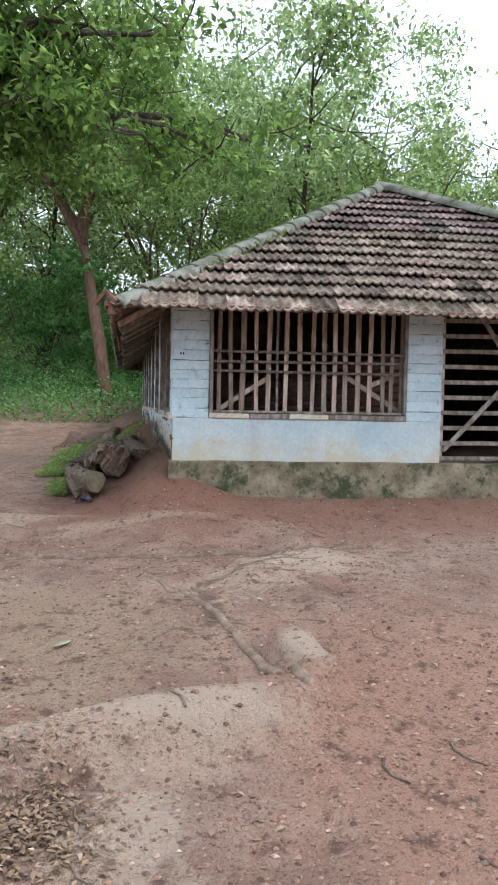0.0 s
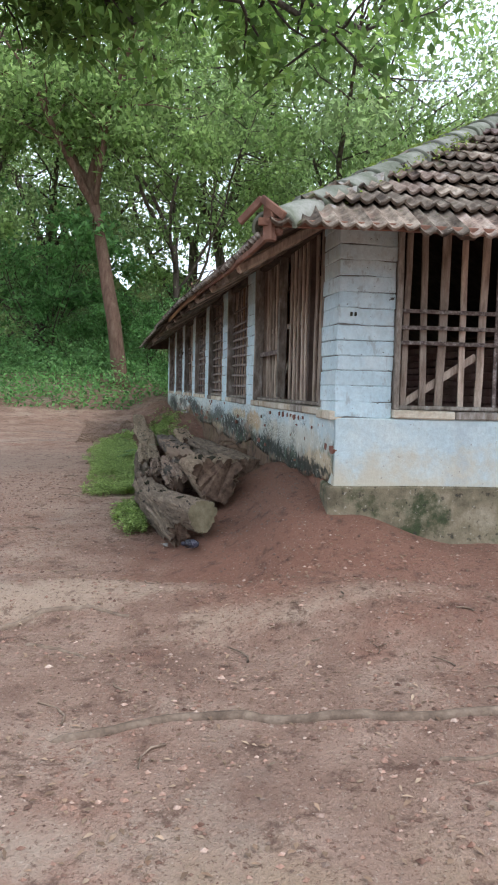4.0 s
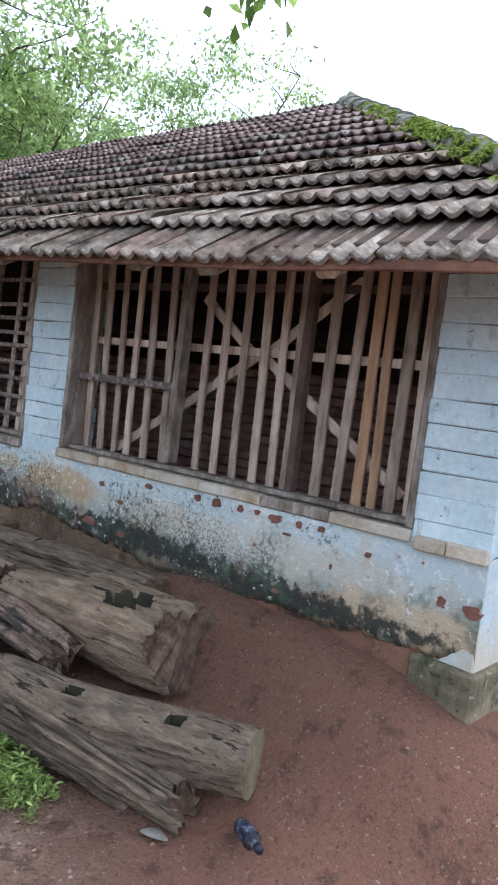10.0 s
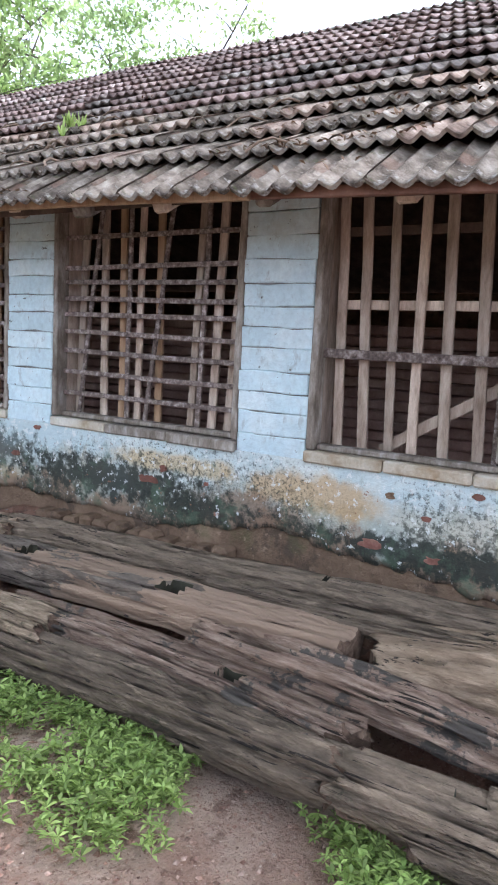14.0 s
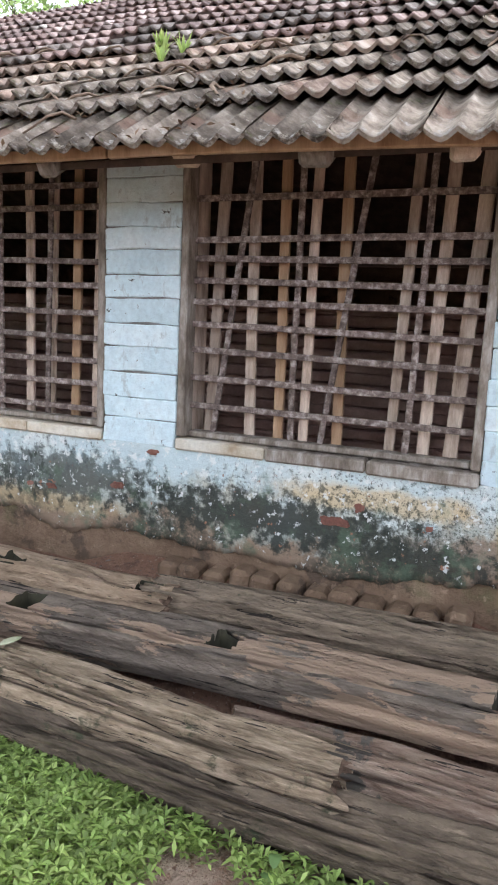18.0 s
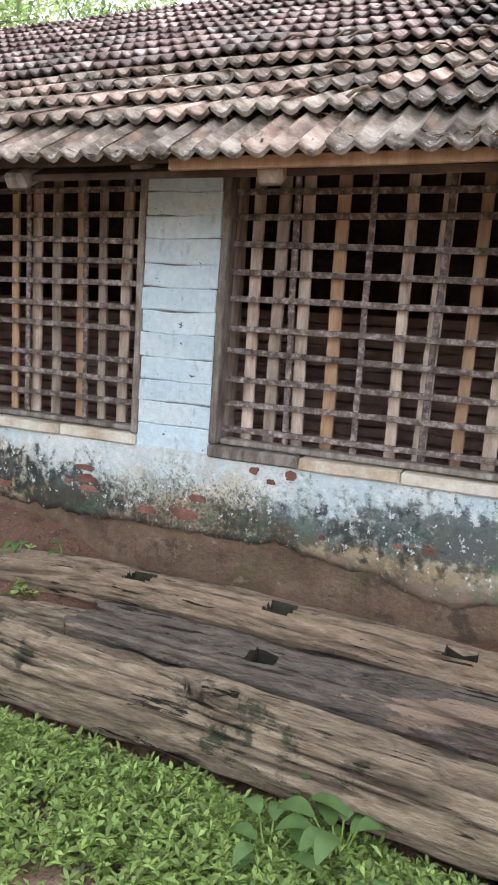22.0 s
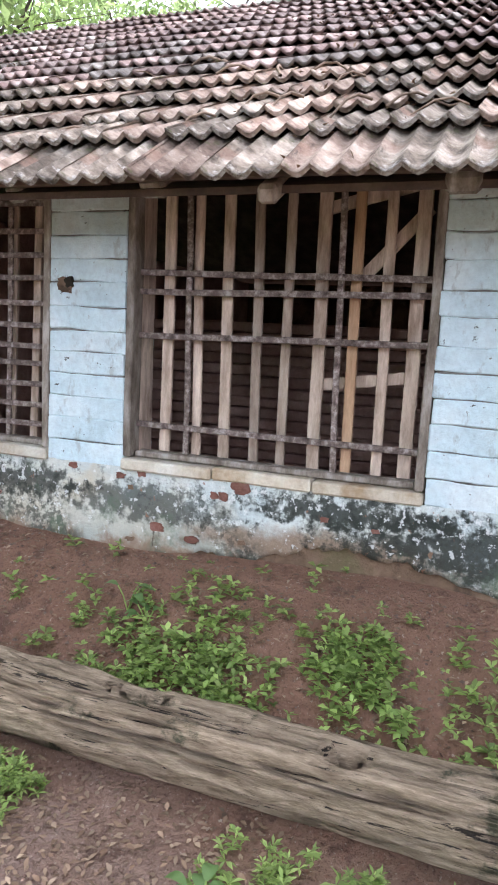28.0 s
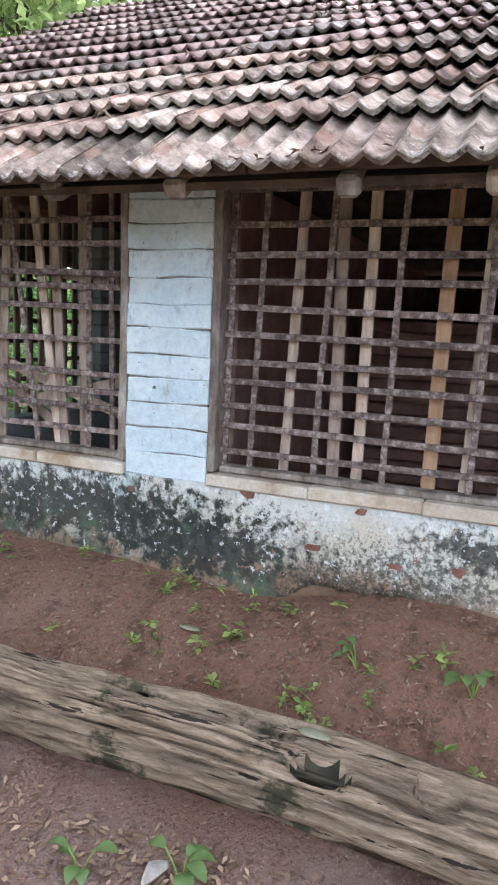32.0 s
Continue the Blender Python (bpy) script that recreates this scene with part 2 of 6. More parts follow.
overlay(M_FRONT, (0.40, 0.47, 0.50), 1.1, 0.52, 0.62, off=8.0, amount=0.5)
M_MUD = mat("bare_mud_wall", [(0.12, 0.077, 0.05), (0.185, 0.122, 0.08), (0.255, 0.178, 0.12)], 4, 0.95, 0.8, 40, rand=0.1, dist=0.02)
overlay(M_MUD, (0.25, 0.125, 0.085), 3.0, 0.44, 0.56, axis=1, a0=0.8, a1=2.2, gain=0.25, off=1.9, amount=0.8)
overlay(M_MUD, (0.07, 0.05, 0.038), 6, 0.52, 0.64, off=3.7, amount=0.8)
overlay(M_MUD, (0.11, 0.105, 0.05), 2.2, 0.55, 0.66, off=8.8, amount=0.6)
overlay(M_MUD, (0.34, 0.24, 0.17), 19, 0.60, 0.66, off=5.5, amount=0.6)
# mud tone raised for the dim inside: missing light put into the colour
M_INNER = mat("brightened_inner_mud", [(0.30, 0.18, 0.15), (0.40, 0.26, 0.21), (0.50, 0.35, 0.28)], 4, 0.95, 0.8, 40, rand=0.1, dist=0.02)
M_PLINTH = mat("stained_cement_plinth", [(0.09, 0.078, 0.05), (0.22, 0.188, 0.125), (0.36, 0.315, 0.23)], 3.5, 0.95, 0.6, 40, rand=0.05)
overlay(M_PLINTH, (0.05, 0.065, 0.03), 2.4, 0.50, 0.64, off=2.2)
overlay(M_PLINTH, (0.04, 0.038, 0.03), 18, 0.56, 0.64, off=4.2, amount=0.8)
overlay(M_PLINTH, (0.40, 0.36, 0.29), 26, 0.60, 0.66, off=5.2, amount=0.7)
M_BRICK = mat("exposed_red_brick", [(0.13, 0.06, 0.045), (0.20, 0.09, 0.068), (0.27, 0.15, 0.115)], 12, 0.95, 0.6, 90, rand=0.2)
M_WOOD = mat("weathered_slat_wood", [(0.24, 0.175, 0.13), (0.43, 0.34, 0.27), (0.60, 0.505, 0.41)], 7, 0.85, 0.4, 70, stretch=(3, 3, 0.6), rand=0.35)
M_BAR = mat("flaking_dark_bar_wood", [(0.065, 0.048, 0.042), (0.19, 0.148, 0.13), (0.46, 0.41, 0.38)], 34, 0.9, 0.7, 120, rand=0.2)
M_FRAME = mat("pale_weathered_frame_wood", [(0.115, 0.092, 0.071), (0.241, 0.207, 0.172), (0.414, 0.385, 0.345)], 9, 0.88, 0.5, 80, stretch=(2, 2, 0.7), rand=0.2)
M_NEWWOOD = mat("newer_orange_wood", [(0.27, 0.16, 0.09), (0.39, 0.25, 0.15), (0.48, 0.33, 0.21)], 6, 0.75, 0.3, 60, stretch=(3, 3, 0.5), rand=0.15)
M_EAVE = mat("reddish_eave_board", [(0.10, 0.05, 0.035), (0.18, 0.09, 0.06), (0.25, 0.14, 0.10)], 5, 0.85, 0.4, 60, rand=0.2)
M_DARKWOOD = mat("dark_roof_timber", [(0.060, 0.045, 0.038), (0.105, 0.075, 0.060), (0.165, 0.120, 0.090)], 6, 0.9, 0.4, 60, rand=0.2)
M_TILE = mat("lichened_clay_tile", [(0.065, 0.054, 0.043), (0.16, 0.133, 0.108), (0.28, 0.24, 0.20), (0.43, 0.385, 0.33)], 8, 0.93, 0.9, 70, rand=0.4, spec=0.12)
# paler towards the tile's lower lip, broken up by noise
overlay(M_TILE, (0.38, 0.36, 0.33), 11, 0.60, 0.68, axis=1, a0=0.0, a1=0.22, gain=0.13, off=2.5)
overlay(M_TILE, (0.055, 0.075, 0.025), 5, 0.60, 0.70, off=8.5)
M_TILE_FAR = mat("pink_clay_tile", [(0.050, 0.036, 0.032), (0.144, 0.097, 0.086), (0.245, 0.187, 0.169), (0.360, 0.317, 0.295)], 5, 0.8, 0.9, 60, rand=0.42, spec=0.3, island=True)
M_TILE_PINK = mat("reddish_clay_tile", [(0.072, 0.054, 0.043), (0.195, 0.143, 0.116), (0.32, 0.255, 0.21), (0.45, 0.39, 0.34)], 7, 0.93, 0.9, 60, rand=0.4, spec=0.12)
M_TILE_GREY = mat("grey_clay_tile", [(0.032, 0.029, 0.025), (0.094, 0.079, 0.068), (0.180, 0.158, 0.140), (0.331, 0.310, 0.288)], 6, 0.8, 0.9, 60, rand=0.4, spec=0.3, island=True)
M_TILE_END = mat("brown_clay_tile", [(0.060, 0.046, 0.036), (0.15, 0.118, 0.092), (0.26, 0.215, 0.17), (0.40, 0.345, 0.28)], 7, 0.9, 0.6, 60, rand=0.45, spec=0.12)
for m in (M_TILE, M_TILE_PINK, M_TILE_END):
    overlay(m, (0.035, 0.03, 0.027), 5, 0.50, 0.62, stretch=(1.6, 0.6, 1), off=5.5, amount=0.75)
    overlay(m, (0.24, 0.15, 0.115), 3, 0.56, 0.66, off=14.5, amount=0.5)
    overlay(m, (0.42, 0.385, 0.32), 16, 0.60, 0.66, off=9.5, amount=0.6)
    overlay(m, (0.075, 0.095, 0.03), 6, 0.56, 0.66, off=17.5, amount=0.75)
M_RIDGE = mat("mossy_ridge_cement", [(0.07, 0.085, 0.05), (0.17, 0.18, 0.14), (0.28, 0.28, 0.25)], 4, 0.9, 0.6, 50, rand=0.15)
def timber(name, cols, moss=0.62, streak=1.0):
    """Weathered wood: streaks along the grain, dark checks, pale raised fibres and a little moss."""
    m = mat(name, cols, 9, 0.9, 1.0, 40, stretch=(5 * streak, 0.9, 5 * streak), rand=0.25, dist=0.03, detail=6)
    overlay(m, (0.045, 0.06, 0.03), 3.0, moss, moss + 0.07, off=4.2, amount=0.85)
    overlay(m, tuple(min(1, c * 1.5) for c in cols[-1]), 9.0, 0.56, 0.66, stretch=(8 * streak, 0.5, 8 * streak), off=1.2, amount=0.5)
    overlay(m, (0.03, 0.024, 0.02), 6.0, 0.60, 0.62, stretch=(5, 0.40, 5), off=6.2, amount=0.95)
    overlay(m, (0.05, 0.04, 0.033), 8.0, 0.63, 0.66, stretch=(9, 0.4, 9), off=2.2, amount=0.8)
    return m


M_LOG = timber("grey_weathered_timber", [(0.20, 0.145, 0.095), (0.40, 0.305, 0.21), (0.56, 0.445, 0.32)], 0.57)
M_LOG_DARK = timber("dark_grey_beam_timber", [(0.13, 0.10, 0.072), (0.225, 0.172, 0.124), (0.33, 0.255, 0.182)], 0.60, 0.5)
M_LOG_BROWN = timber("brown_beam_timber", [(0.22, 0.155, 0.105), (0.37, 0.27, 0.185), (0.48, 0.365, 0.26)], 0.66, 0.6)
M_LOG_RED = timber("reddish_split_timber", [(0.22, 0.14, 0.10), (0.39, 0.275, 0.205), (0.52, 0.40, 0.31)], 0.66)
M_LOG_TORN = timber("dark_beam_timber_torn_pale", [(0.12, 0.095, 0.075), (0.185, 0.15, 0.12), (0.26, 0.215, 0.17)], 0.64, 0.5)
overlay(M_LOG_TORN, (0.42, 0.30, 0.215), 2.2, 0.515, 0.535, stretch=(2.2, 0.75, 2.2), axis=1, a0=2.6, a1=5.2, gain=0.10, off=1.4)
overlay(M_LOG_TORN, (0.07, 0.055, 0.045), 9.0, 0.62, 0.65, stretch=(6, 0.5, 6), off=6.2, amount=0.9)
overlay(M_LOG_RED, (0.15, 0.13, 0.11), 2.6, 0.54, 0.57, off=2.2)
M_SAWN = mat("pale_sawn_log_end", [(0.111, 0.094, 0.055), (0.169, 0.146, 0.091), (0.221, 0.195, 0.130)], 12, 0.9, 0.6, 90, rand=0.1)
M_ROT = mat("crumbling_red_log_end", [(0.075, 0.048, 0.034), (0.165, 0.108, 0.075), (0.28, 0.195, 0.135)], 22, 0.95, 1.0, 90, rand=0.1, dist=0.02)
# near-black: hole shade put into the colour, with some moss green; also marks
M_HOLE = mat("hole_shade_and_marks", [(0.02, 0.016, 0.012), (0.035, 0.034, 0.022), (0.055, 0.05, 0.03)], 8, 0.95, 0.3, 50, rand=0.1)
M_GROUND = mat("red_laterite_soil", [(0.215, 0.13, 0.095), (0.315, 0.205, 0.152), (0.42, 0.295, 0.225)], 2.3, 0.95, 1.0, 55, rand=0.0, dist=0.035, detail=14)
overlay(M_GROUND, (0.45, 0.355, 0.275), 0.50, 0.50, 0.66, off=5.3, amount=0.85)
overlay(M_GROUND, (0.33, 0.175, 0.125), 0.8, 0.54, 0.70, off=9.1, amount=0.8)
overlay(M_GROUND, (0.28, 0.225, 0.185), 0.9, 0.54, 0.70, off=14.0, amount=0.8)
for c, r in (((0.40, -4.02, 0), (0.20, 0.34, 9)), ((-0.35, -4.58, 0), (0.85, 0.26, 9)), ((0.95, -2.2, 0), (0.7, 0.45, 9)), ((0.35, -2.6, 0), (0.5, 0.35, 9)), ((-1.9, -0.45, 0), (1.3, 0.25, 9)), ((-1.3, -4.7, 0), (0.8, 0.4, 9)), ((-0.5, -5.2, 0), (0.3, 0.2, 9)), ((-0.3, -0.95, 0), (1.1, 0.2, 9))):
    spot(M_GROUND, (0.47, 0.355, 0.265), c, r, 0.8, 5.0, 1.0)
spot(M_GROUND, (0.37, 0.265, 0.18), (-0.95, -3.5, 0), (1.15, 1.2, 9), 0.75, 3.0, 0.8)
spot(M_GROUND, (0.36, 0.25, 0.19), (-2.3, 4.5, 0), (0.9, 4.0, 9), 0.8, 4.0, 0.6)
spot(M_GROUND, (0.41, 0.235, 0.165), (1.1, -4.7, 0), (1.35, 1.9, 9.0), 0.85, 3.0, 0.5)
spot(M_GROUND, (0.27, 0.19, 0.16), (-1.3, 10.6, 0.6), (0.9, 2.6, 9.0), 0.85, 6.0, 0.6)
overlay(M_GROUND, (0.26, 0.12, 0.08), 30, 0.54, 0.62, off=17.0, amount=0.7, patch=0.9)
spot(M_GROUND, (0.25, 0.12, 0.08), (-0.3, 0.5, 0.6), (1.25, 2.0, 9.0), 0.85, 3.0, 0.5)
spot(M_GROUND, (0.255, 0.135, 0.09), (-0.1, 7.0, 0.6), (1.25, 8.6, 9.0), 0.9, 2.0, 0.5)
spot(M_GROUND, (0.27, 0.135, 0.095), (2.4, -0.2, 0.4), (3.8, 1.7, 9.0), 0.75, 2.0, 0.5)
overlay(M_GROUND, (0.12, 0.068, 0.048), 8, 0.53, 0.66, off=3.3, amount=0.8)
overlay(M_GROUND, (0.14, 0.075, 0.052), 60, 0.56, 0.61, off=4.4, amount=0.7)
overlay(M_GROUND, (0.50, 0.40, 0.32), 42, 0.62, 0.66, off=1.1, amount=0.8)
overlay(M_GROUND, (0.52, 0.43, 0.35), 95, 0.60, 0.66, off=7.1, amount=0.6)
for c, r in (((-0.32, -4.50, 0), (0.72, 0.17, 9)), ((0.41, -4.0, 0), (0.15, 0.33, 9)), ((-0.42, -5.0, 0), (0.22, 0.26, 9)), ((0.80, -2.25, 0), (0.50, 0.28, 9))):
    spot(M_GROUND, (0.50, 0.395, 0.305), c, r, 0.8, 9.0, 0.45)
# dark streaks along the slab's west edge and beside the thick root
for c, r in (((0.20, -4.05, 0), (0.05, 0.40, 9)), ((0.04, -3.1, 0), (0.10, 0.40, 9))):
    spot(M_GROUND, (0.13, 0.085, 0.062), c, r, 0.8, 12.0, 0.8)
M_STONE = mat("laterite_pebble", [(0.14, 0.08, 0.06), (0.26, 0.18, 0.14), (0.42, 0.34, 0.29)], 14, 0.9, 0.4, 80, rand=0.4)
M_ROOT = mat("worn_bare_root", [(0.095, 0.067, 0.048), (0.185, 0.133, 0.096), (0.29, 0.22, 0.165)], 14, 0.85, 0.5, 60, rand=0.2)
M_BARK = mat("tree_bark", [(0.045, 0.035, 0.028), (0.10, 0.078, 0.06), (0.17, 0.14, 0.11)], 6, 0.9, 0.9, 40, stretch=(2, 2, 0.5), rand=0.2, dist=0.03)
M_BARK_RED = mat("ruddy_tree_bark", [(0.12, 0.07, 0.05), (0.20, 0.12, 0.085), (0.27, 0.18, 0.13)], 6, 0.9, 0.9, 40, stretch=(2, 2, 0.5), rand=0.2, dist=0.03)


# ---- builders ----
def part(name, bm, material, parent=None, label="", smooth=False):
    """Links a bmesh as one mesh object under a thing or a part."""
    me = bpy.data.meshes.new(name)
    bm.to_mesh(me)
    bm.free()
    return mesh_part(name, me, material, parent, label, smooth)


def mesh_part(name, me, material, parent=None, label="", smooth=False):
    if material and not me.materials:
        me.materials.append(material)
    if smooth:
        me.polygons.foreach_set("use_smooth", [True] * len(me.polygons))
    ob = new(name, me)
    if parent:
        ob.parent = parent
    if label:
        ob["label"] = label
    return ob


def thing(name, label="", category="", group="", kind="", at=(0, 0, 0)):
    """An empty at a thing's base that parents its parts."""
    ob = new(name)
    ob.location = at
    return tagged(ob, label, category, group, kind)


def block(x0, x1, y0, y1, z0, z1, worn=0.004, wob=0.0, cuts=0, rng=random):
    """A bmesh block with worn, slightly uneven edges; cuts along its longest side let it bend."""
    bm = bmesh.new()
    bmesh.ops.create_cube(bm, size=1)
    size, mid = (x1 - x0, y1 - y0, z1 - z0), ((x0 + x1) / 2, (y0 + y1) / 2, (z0 + z1) / 2)
    for v in bm.verts:
        v.co = Vector([v.co[i] * size[i] + mid[i] for i in range(3)])
    axis = max(range(3), key=lambda i: size[i])
    if cuts:
        long = [e for e in bm.edges if abs(e.verts[0].co[axis] - e.verts[1].co[axis]) > size[axis] * 0.5]
        bmesh.ops.subdivide_edges(bm, edges=long, cuts=cuts)
    if worn:
        edges = [e for e in bm.edges if len(e.link_faces) == 2 and e.calc_face_angle(0) > 0.5]
        bmesh.ops.bevel(bm, geom=edges, offset=min(worn, min(size) * 0.3), segments=1, affect="EDGES")
    if wob:
        seed = Vector((rng.uniform(0, 90), rng.uniform(0, 90), rng.uniform(0, 90)))
        for v in bm.verts:
            v.co += noise.noise_vector(v.co * 3.0 + seed) * wob
    return bm


def slat(name, a, b, width, depth, material, parent, face=(1, 0, 0), wob=0.004, label=""):
    """A thin sawn bar from a to b; width lies across it in the plane that face is normal to."""
    a, b = Vector(a), Vector(b)
    along = b - a
    n = max(1, int(along.length / 0.25))
    bm = block(-width / 2, width / 2, -depth / 2, depth / 2, 0, along.length, min(width, depth) * 0.18, wob, n)
    z = along.normalized()
    y = Vector(face).normalized()
    y = (y - z * y.dot(z)).normalized()
    x = y.cross(z)
    m = Matrix((x, y, z)).transposed().to_4x4()
    m.translation = a
    bm.transform(m)
    return part(name, bm, material, parent, label)


# ---- the plan, in metres: the house's south-west corner is the origin ----
SILL, WALLTOP = 1.33, 2.62          # window sill and wall plate heights
LONG, BROAD = 13.28, 6.50           # outer length (y) and breadth (x)
PITCH, ZWALL = 0.59, 2.735           # roof slope (rise over run) and its height over the wall faces
OVER = {"west": 0.66, "south": 0.75, "east": 0.66, "north": 0.60}  # eave overhangs
SKEW = radians(-5.2)                # the end wall is not square to the long one
THICK = 0.26
FLOOR = 0.82
# window openings of the long west wall, from south to north
WEST = [(0.322, 2.632), (3.008, 4.286), (4.665, 5.953), (6.324, 7.627), (8.02, 9.36), (9.765, 11.105), (11.50, 12.90)]
GATE = (2.83, 3.67)
SOUTH = [(0.38, 2.455), (4.045, 6.12)]


def bump_at(x, y, f, seed=0.0):
    return noise.noise(Vector((x * f + seed, y * f - seed, seed * 0.37)))


def smooth(a, b, v):
    v = min(1.0, max(0.0, (v - a) / (b - a)))
    return v * v * (3 - 2 * v)


def near_line(x, y, pts):
    """The distance from a place to a line of points on the ground, and how far along the line it lies nearest."""
    best, at = 99.0, 0.0
    for k, ((ax, ay), (bx, by)) in enumerate(zip(pts, pts[1:])):
        f = min(1.0, max(0.0, ((x - ax) * (bx - ax) + (y - ay) * (by - ay)) / ((bx - ax) ** 2 + (by - ay) ** 2)))
        d = math.hypot(x - ax - f * (bx - ax), y - ay - f * (by - ay))
        if d < best:
            best, at = d, k + f
    return best, at


SHELF = ((-1.6, -4.95), (-0.86, -4.74), (-0.38, -4.52), (0.0, -4.44), (0.28, -4.36))   # a worn ledge of hard pale earth
SLAB = ((0.42, -4.18), (0.36, -3.80))                                                  # a bare hump beside the thick root
RIDGE = ((-3.2, -0.35), (-1.84, -0.22), (-1.07, -0.52), (-0.40, -0.90), (0.9, -1.35))  # the long bank in front of the timbers
PATCH = ((0.45, -2.55), (1.10, -2.05))


def yard_shape(x, y):
    """Ledges, humps and ruts of the yard in front of the house."""
    z = 0.0
    if y > 0.6 or y < -6.5 or abs(x) > 4:
        return z
    d, at = near_line(x, y, SHELF)
    wide = 0.16 + 0.05 * bump_at(x, y, 3.0, 2.0)
    z += 0.13 * smooth(wide + 0.05, wide * 0.35, d)
    z -= 0.035 * smooth(0.55, 0.15, math.hypot(x + 0.1, y + 5.05))
    d, at = near_line(x, y, SLAB)
    z += 0.13 * smooth(0.16 + 0.05 * bump_at(x, y, 5.0, 7.0), 0.07, d)
    d, at = near_line(x, y, RIDGE)
    z += 0.07 * smooth(0.42 + 0.12 * bump_at(x, y, 1.6, 3.0), 0.05, d)
    z -= 0.03 * smooth(0.40, 0.05, abs(d - 0.55)) * smooth(-2.2, -1.2, y)
    d, at = near_line(x, y, PATCH)
    z += 0.035 * smooth(0.34 + 0.10 * bump_at(x, y, 3.0, 5.0), 0.10, d)
    if -3.6 < y < -1.9:
        z += 0.026 * smooth(1.3, 0.5, abs(x - 0.3)) * (1 - 2 * abs(bump_at(x * 0.6, y, 4.5, 6.0)))
    return z


def wall_foot(y):
    """The height at which the eroded bank meets the west wall."""
    return 0.60 + 0.06 * smooth(0.0, 1.5, y) - 0.03 * smooth(2.0, 3.5, y) + 0.13 * smooth(6.2, 8.2, y) - 0.05 * smooth(8.6, 9.4, y) + 0.03 * smooth(9.5, 10.1, y) - 0.08 * smooth(10.2, 10.9, y)


def ground_z(x, y):
    """The height of the ground: a yard that climbs to the house, and an eroded bank along its west wall."""
    z = -0.10 + 0.38 * smooth(-9.0, -0.4, y) + 0.13 * smooth(-0.8, 3.0, y)
    level = z
    if y < -8:
        z -= 0.02 * min(-8 - y, 40)
    z += 0.19 * smooth(-1.7, -0.1, y) * smooth(-1.0, 0.2, x)
    if y > 11:
        z += 1.25 * smooth(10.5, 20.0, y) * smooth(1.0, -0.8, x) + 0.02 * min(y - 11, 60)
    if x < -4:
        z += 0.03 * min(-4 - x, 40)
    if y > -0.7 and x < 0.9:
        foot = -1.0 + 0.12 * bump_at(0, y, 0.9, 4.0)
        z += (wall_foot(y) - level) * smooth(foot, -0.02, x) * smooth(-0.9, 0.6, y) * smooth(0.8, 0.1, x)
        if y < 1.4:
            gully, _ = near_line(x, y, ((-0.36, 0.95), (-0.55, 0.2), (-0.62, -0.4)))
            z -= 0.06 * smooth(0.26, 0.03, gully) * smooth(1.4, 0.9, y)
    if 1.5 < y < 6.9 and -0.4 < x < 0.9:
        # a gutter worn along the wall's foot behind the timbers
        z -= 0.13 * smooth(-0.30, -0.13, x) * smooth(1.5, 2.0, y) * smooth(6.9, 6.3, y) * (1 - 0.55 * smooth(2.7, 3.0, y) * smooth(4.8, 4.5, y))
    z += 0.035 * bump_at(x, y, 0.45, 1.0) + 0.016 * bump_at(x, y, 1.7, 2.0) + 0.008 * bump_at(x, y, 5.5, 3.0) + yard_shape(x, y)
    if -2.4 < x < 0.2 and -5.6 < y < 13:
        z += 0.005 * bump_at(x, y, 14.0, 4.0)
    far = math.hypot(x + 2, y - 2)
    if far > 14:
        z += 0.25 * bump_at(x, y, 0.06, 8.0) * min(1, (far - 14) / 20)
    return z


def axis_steps(lo, hi, fine, reach):
    v = [lo]
    while v[-1] < hi:
        v.append(v[-1] + fine)
    step, a, b = fine, [lo], [v[-1]]
    while b[-1] < reach:
        step *= 1.25
        a.append(a[-1] - step)
        b.append(b[-1] + step)
    return a[:0:-1] + v + b[1:]


def build_ground():
    xs, ys = axis_steps(-4.2, 3.2, 0.042, 260), axis_steps(-6.6, 13.5, 0.042, 260)
    verts = [(x, y, ground_z(x, y)) for y in ys for x in xs]
    w = len(xs)
    faces = [(j * w + i, j * w + i + 1, (j + 1) * w + i + 1, (j + 1) * w + i) for j in range(len(ys) - 1) for i in range(w - 1)]
    me = bpy.data.meshes.new("ground")
    me.from_pydata(verts, [], faces)
    ob = mesh_part("ground", me, M_GROUND, smooth=True)
    tagged(ob, "trodden red laterite earth with pale worn patches and pebbles", "ground", kind="structure")


build_ground()


# ---- the house ----
def pillar(parent, x0, x1, y0, y1, z0, z1, seed):
    """A pier of limewashed courses, each a block of its own with an uneven arris and a recessed joint."""
    rng = random.Random(seed)
    core = block(x0 + 0.009, x1 - 0.010, y0 + 0.009, y1 - 0.009, z0 - 0.03, z1 + 0.02, 0)
    part("pillar_core", core, M_JOINT, parent)
    n = round((z1 - z0) / 0.104)
    z = z0
    for i in range(n):
        h = (z1 - z0) / n
        hh = h + rng.uniform(-0.010, 0.010) if i < n - 1 else z1 - z
        j = [rng.uniform(-0.005, 0.004) for _ in range(4)]
        bm = block(x0 + j[0], x1 + j[1], y0 + j[2], y1 + j[3], z + 0.001, z + hh - 0.0015, 0.005, 0.0, 9, rng)
        off = Vector((seed * 1.7, i * 5.3, seed * 0.9))
        for v in bm.verts:
            v.co += noise.noise_vector(v.co * 4.0 + off) * 0.006 + noise.noise_vector(v.co * 17.0 + off) * 0.0035
            v.co.z += 0.007 * noise.noise(Vector((v.co.x * 5, v.co.y * 5, off.y)))
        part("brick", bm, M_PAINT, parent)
        z += hh


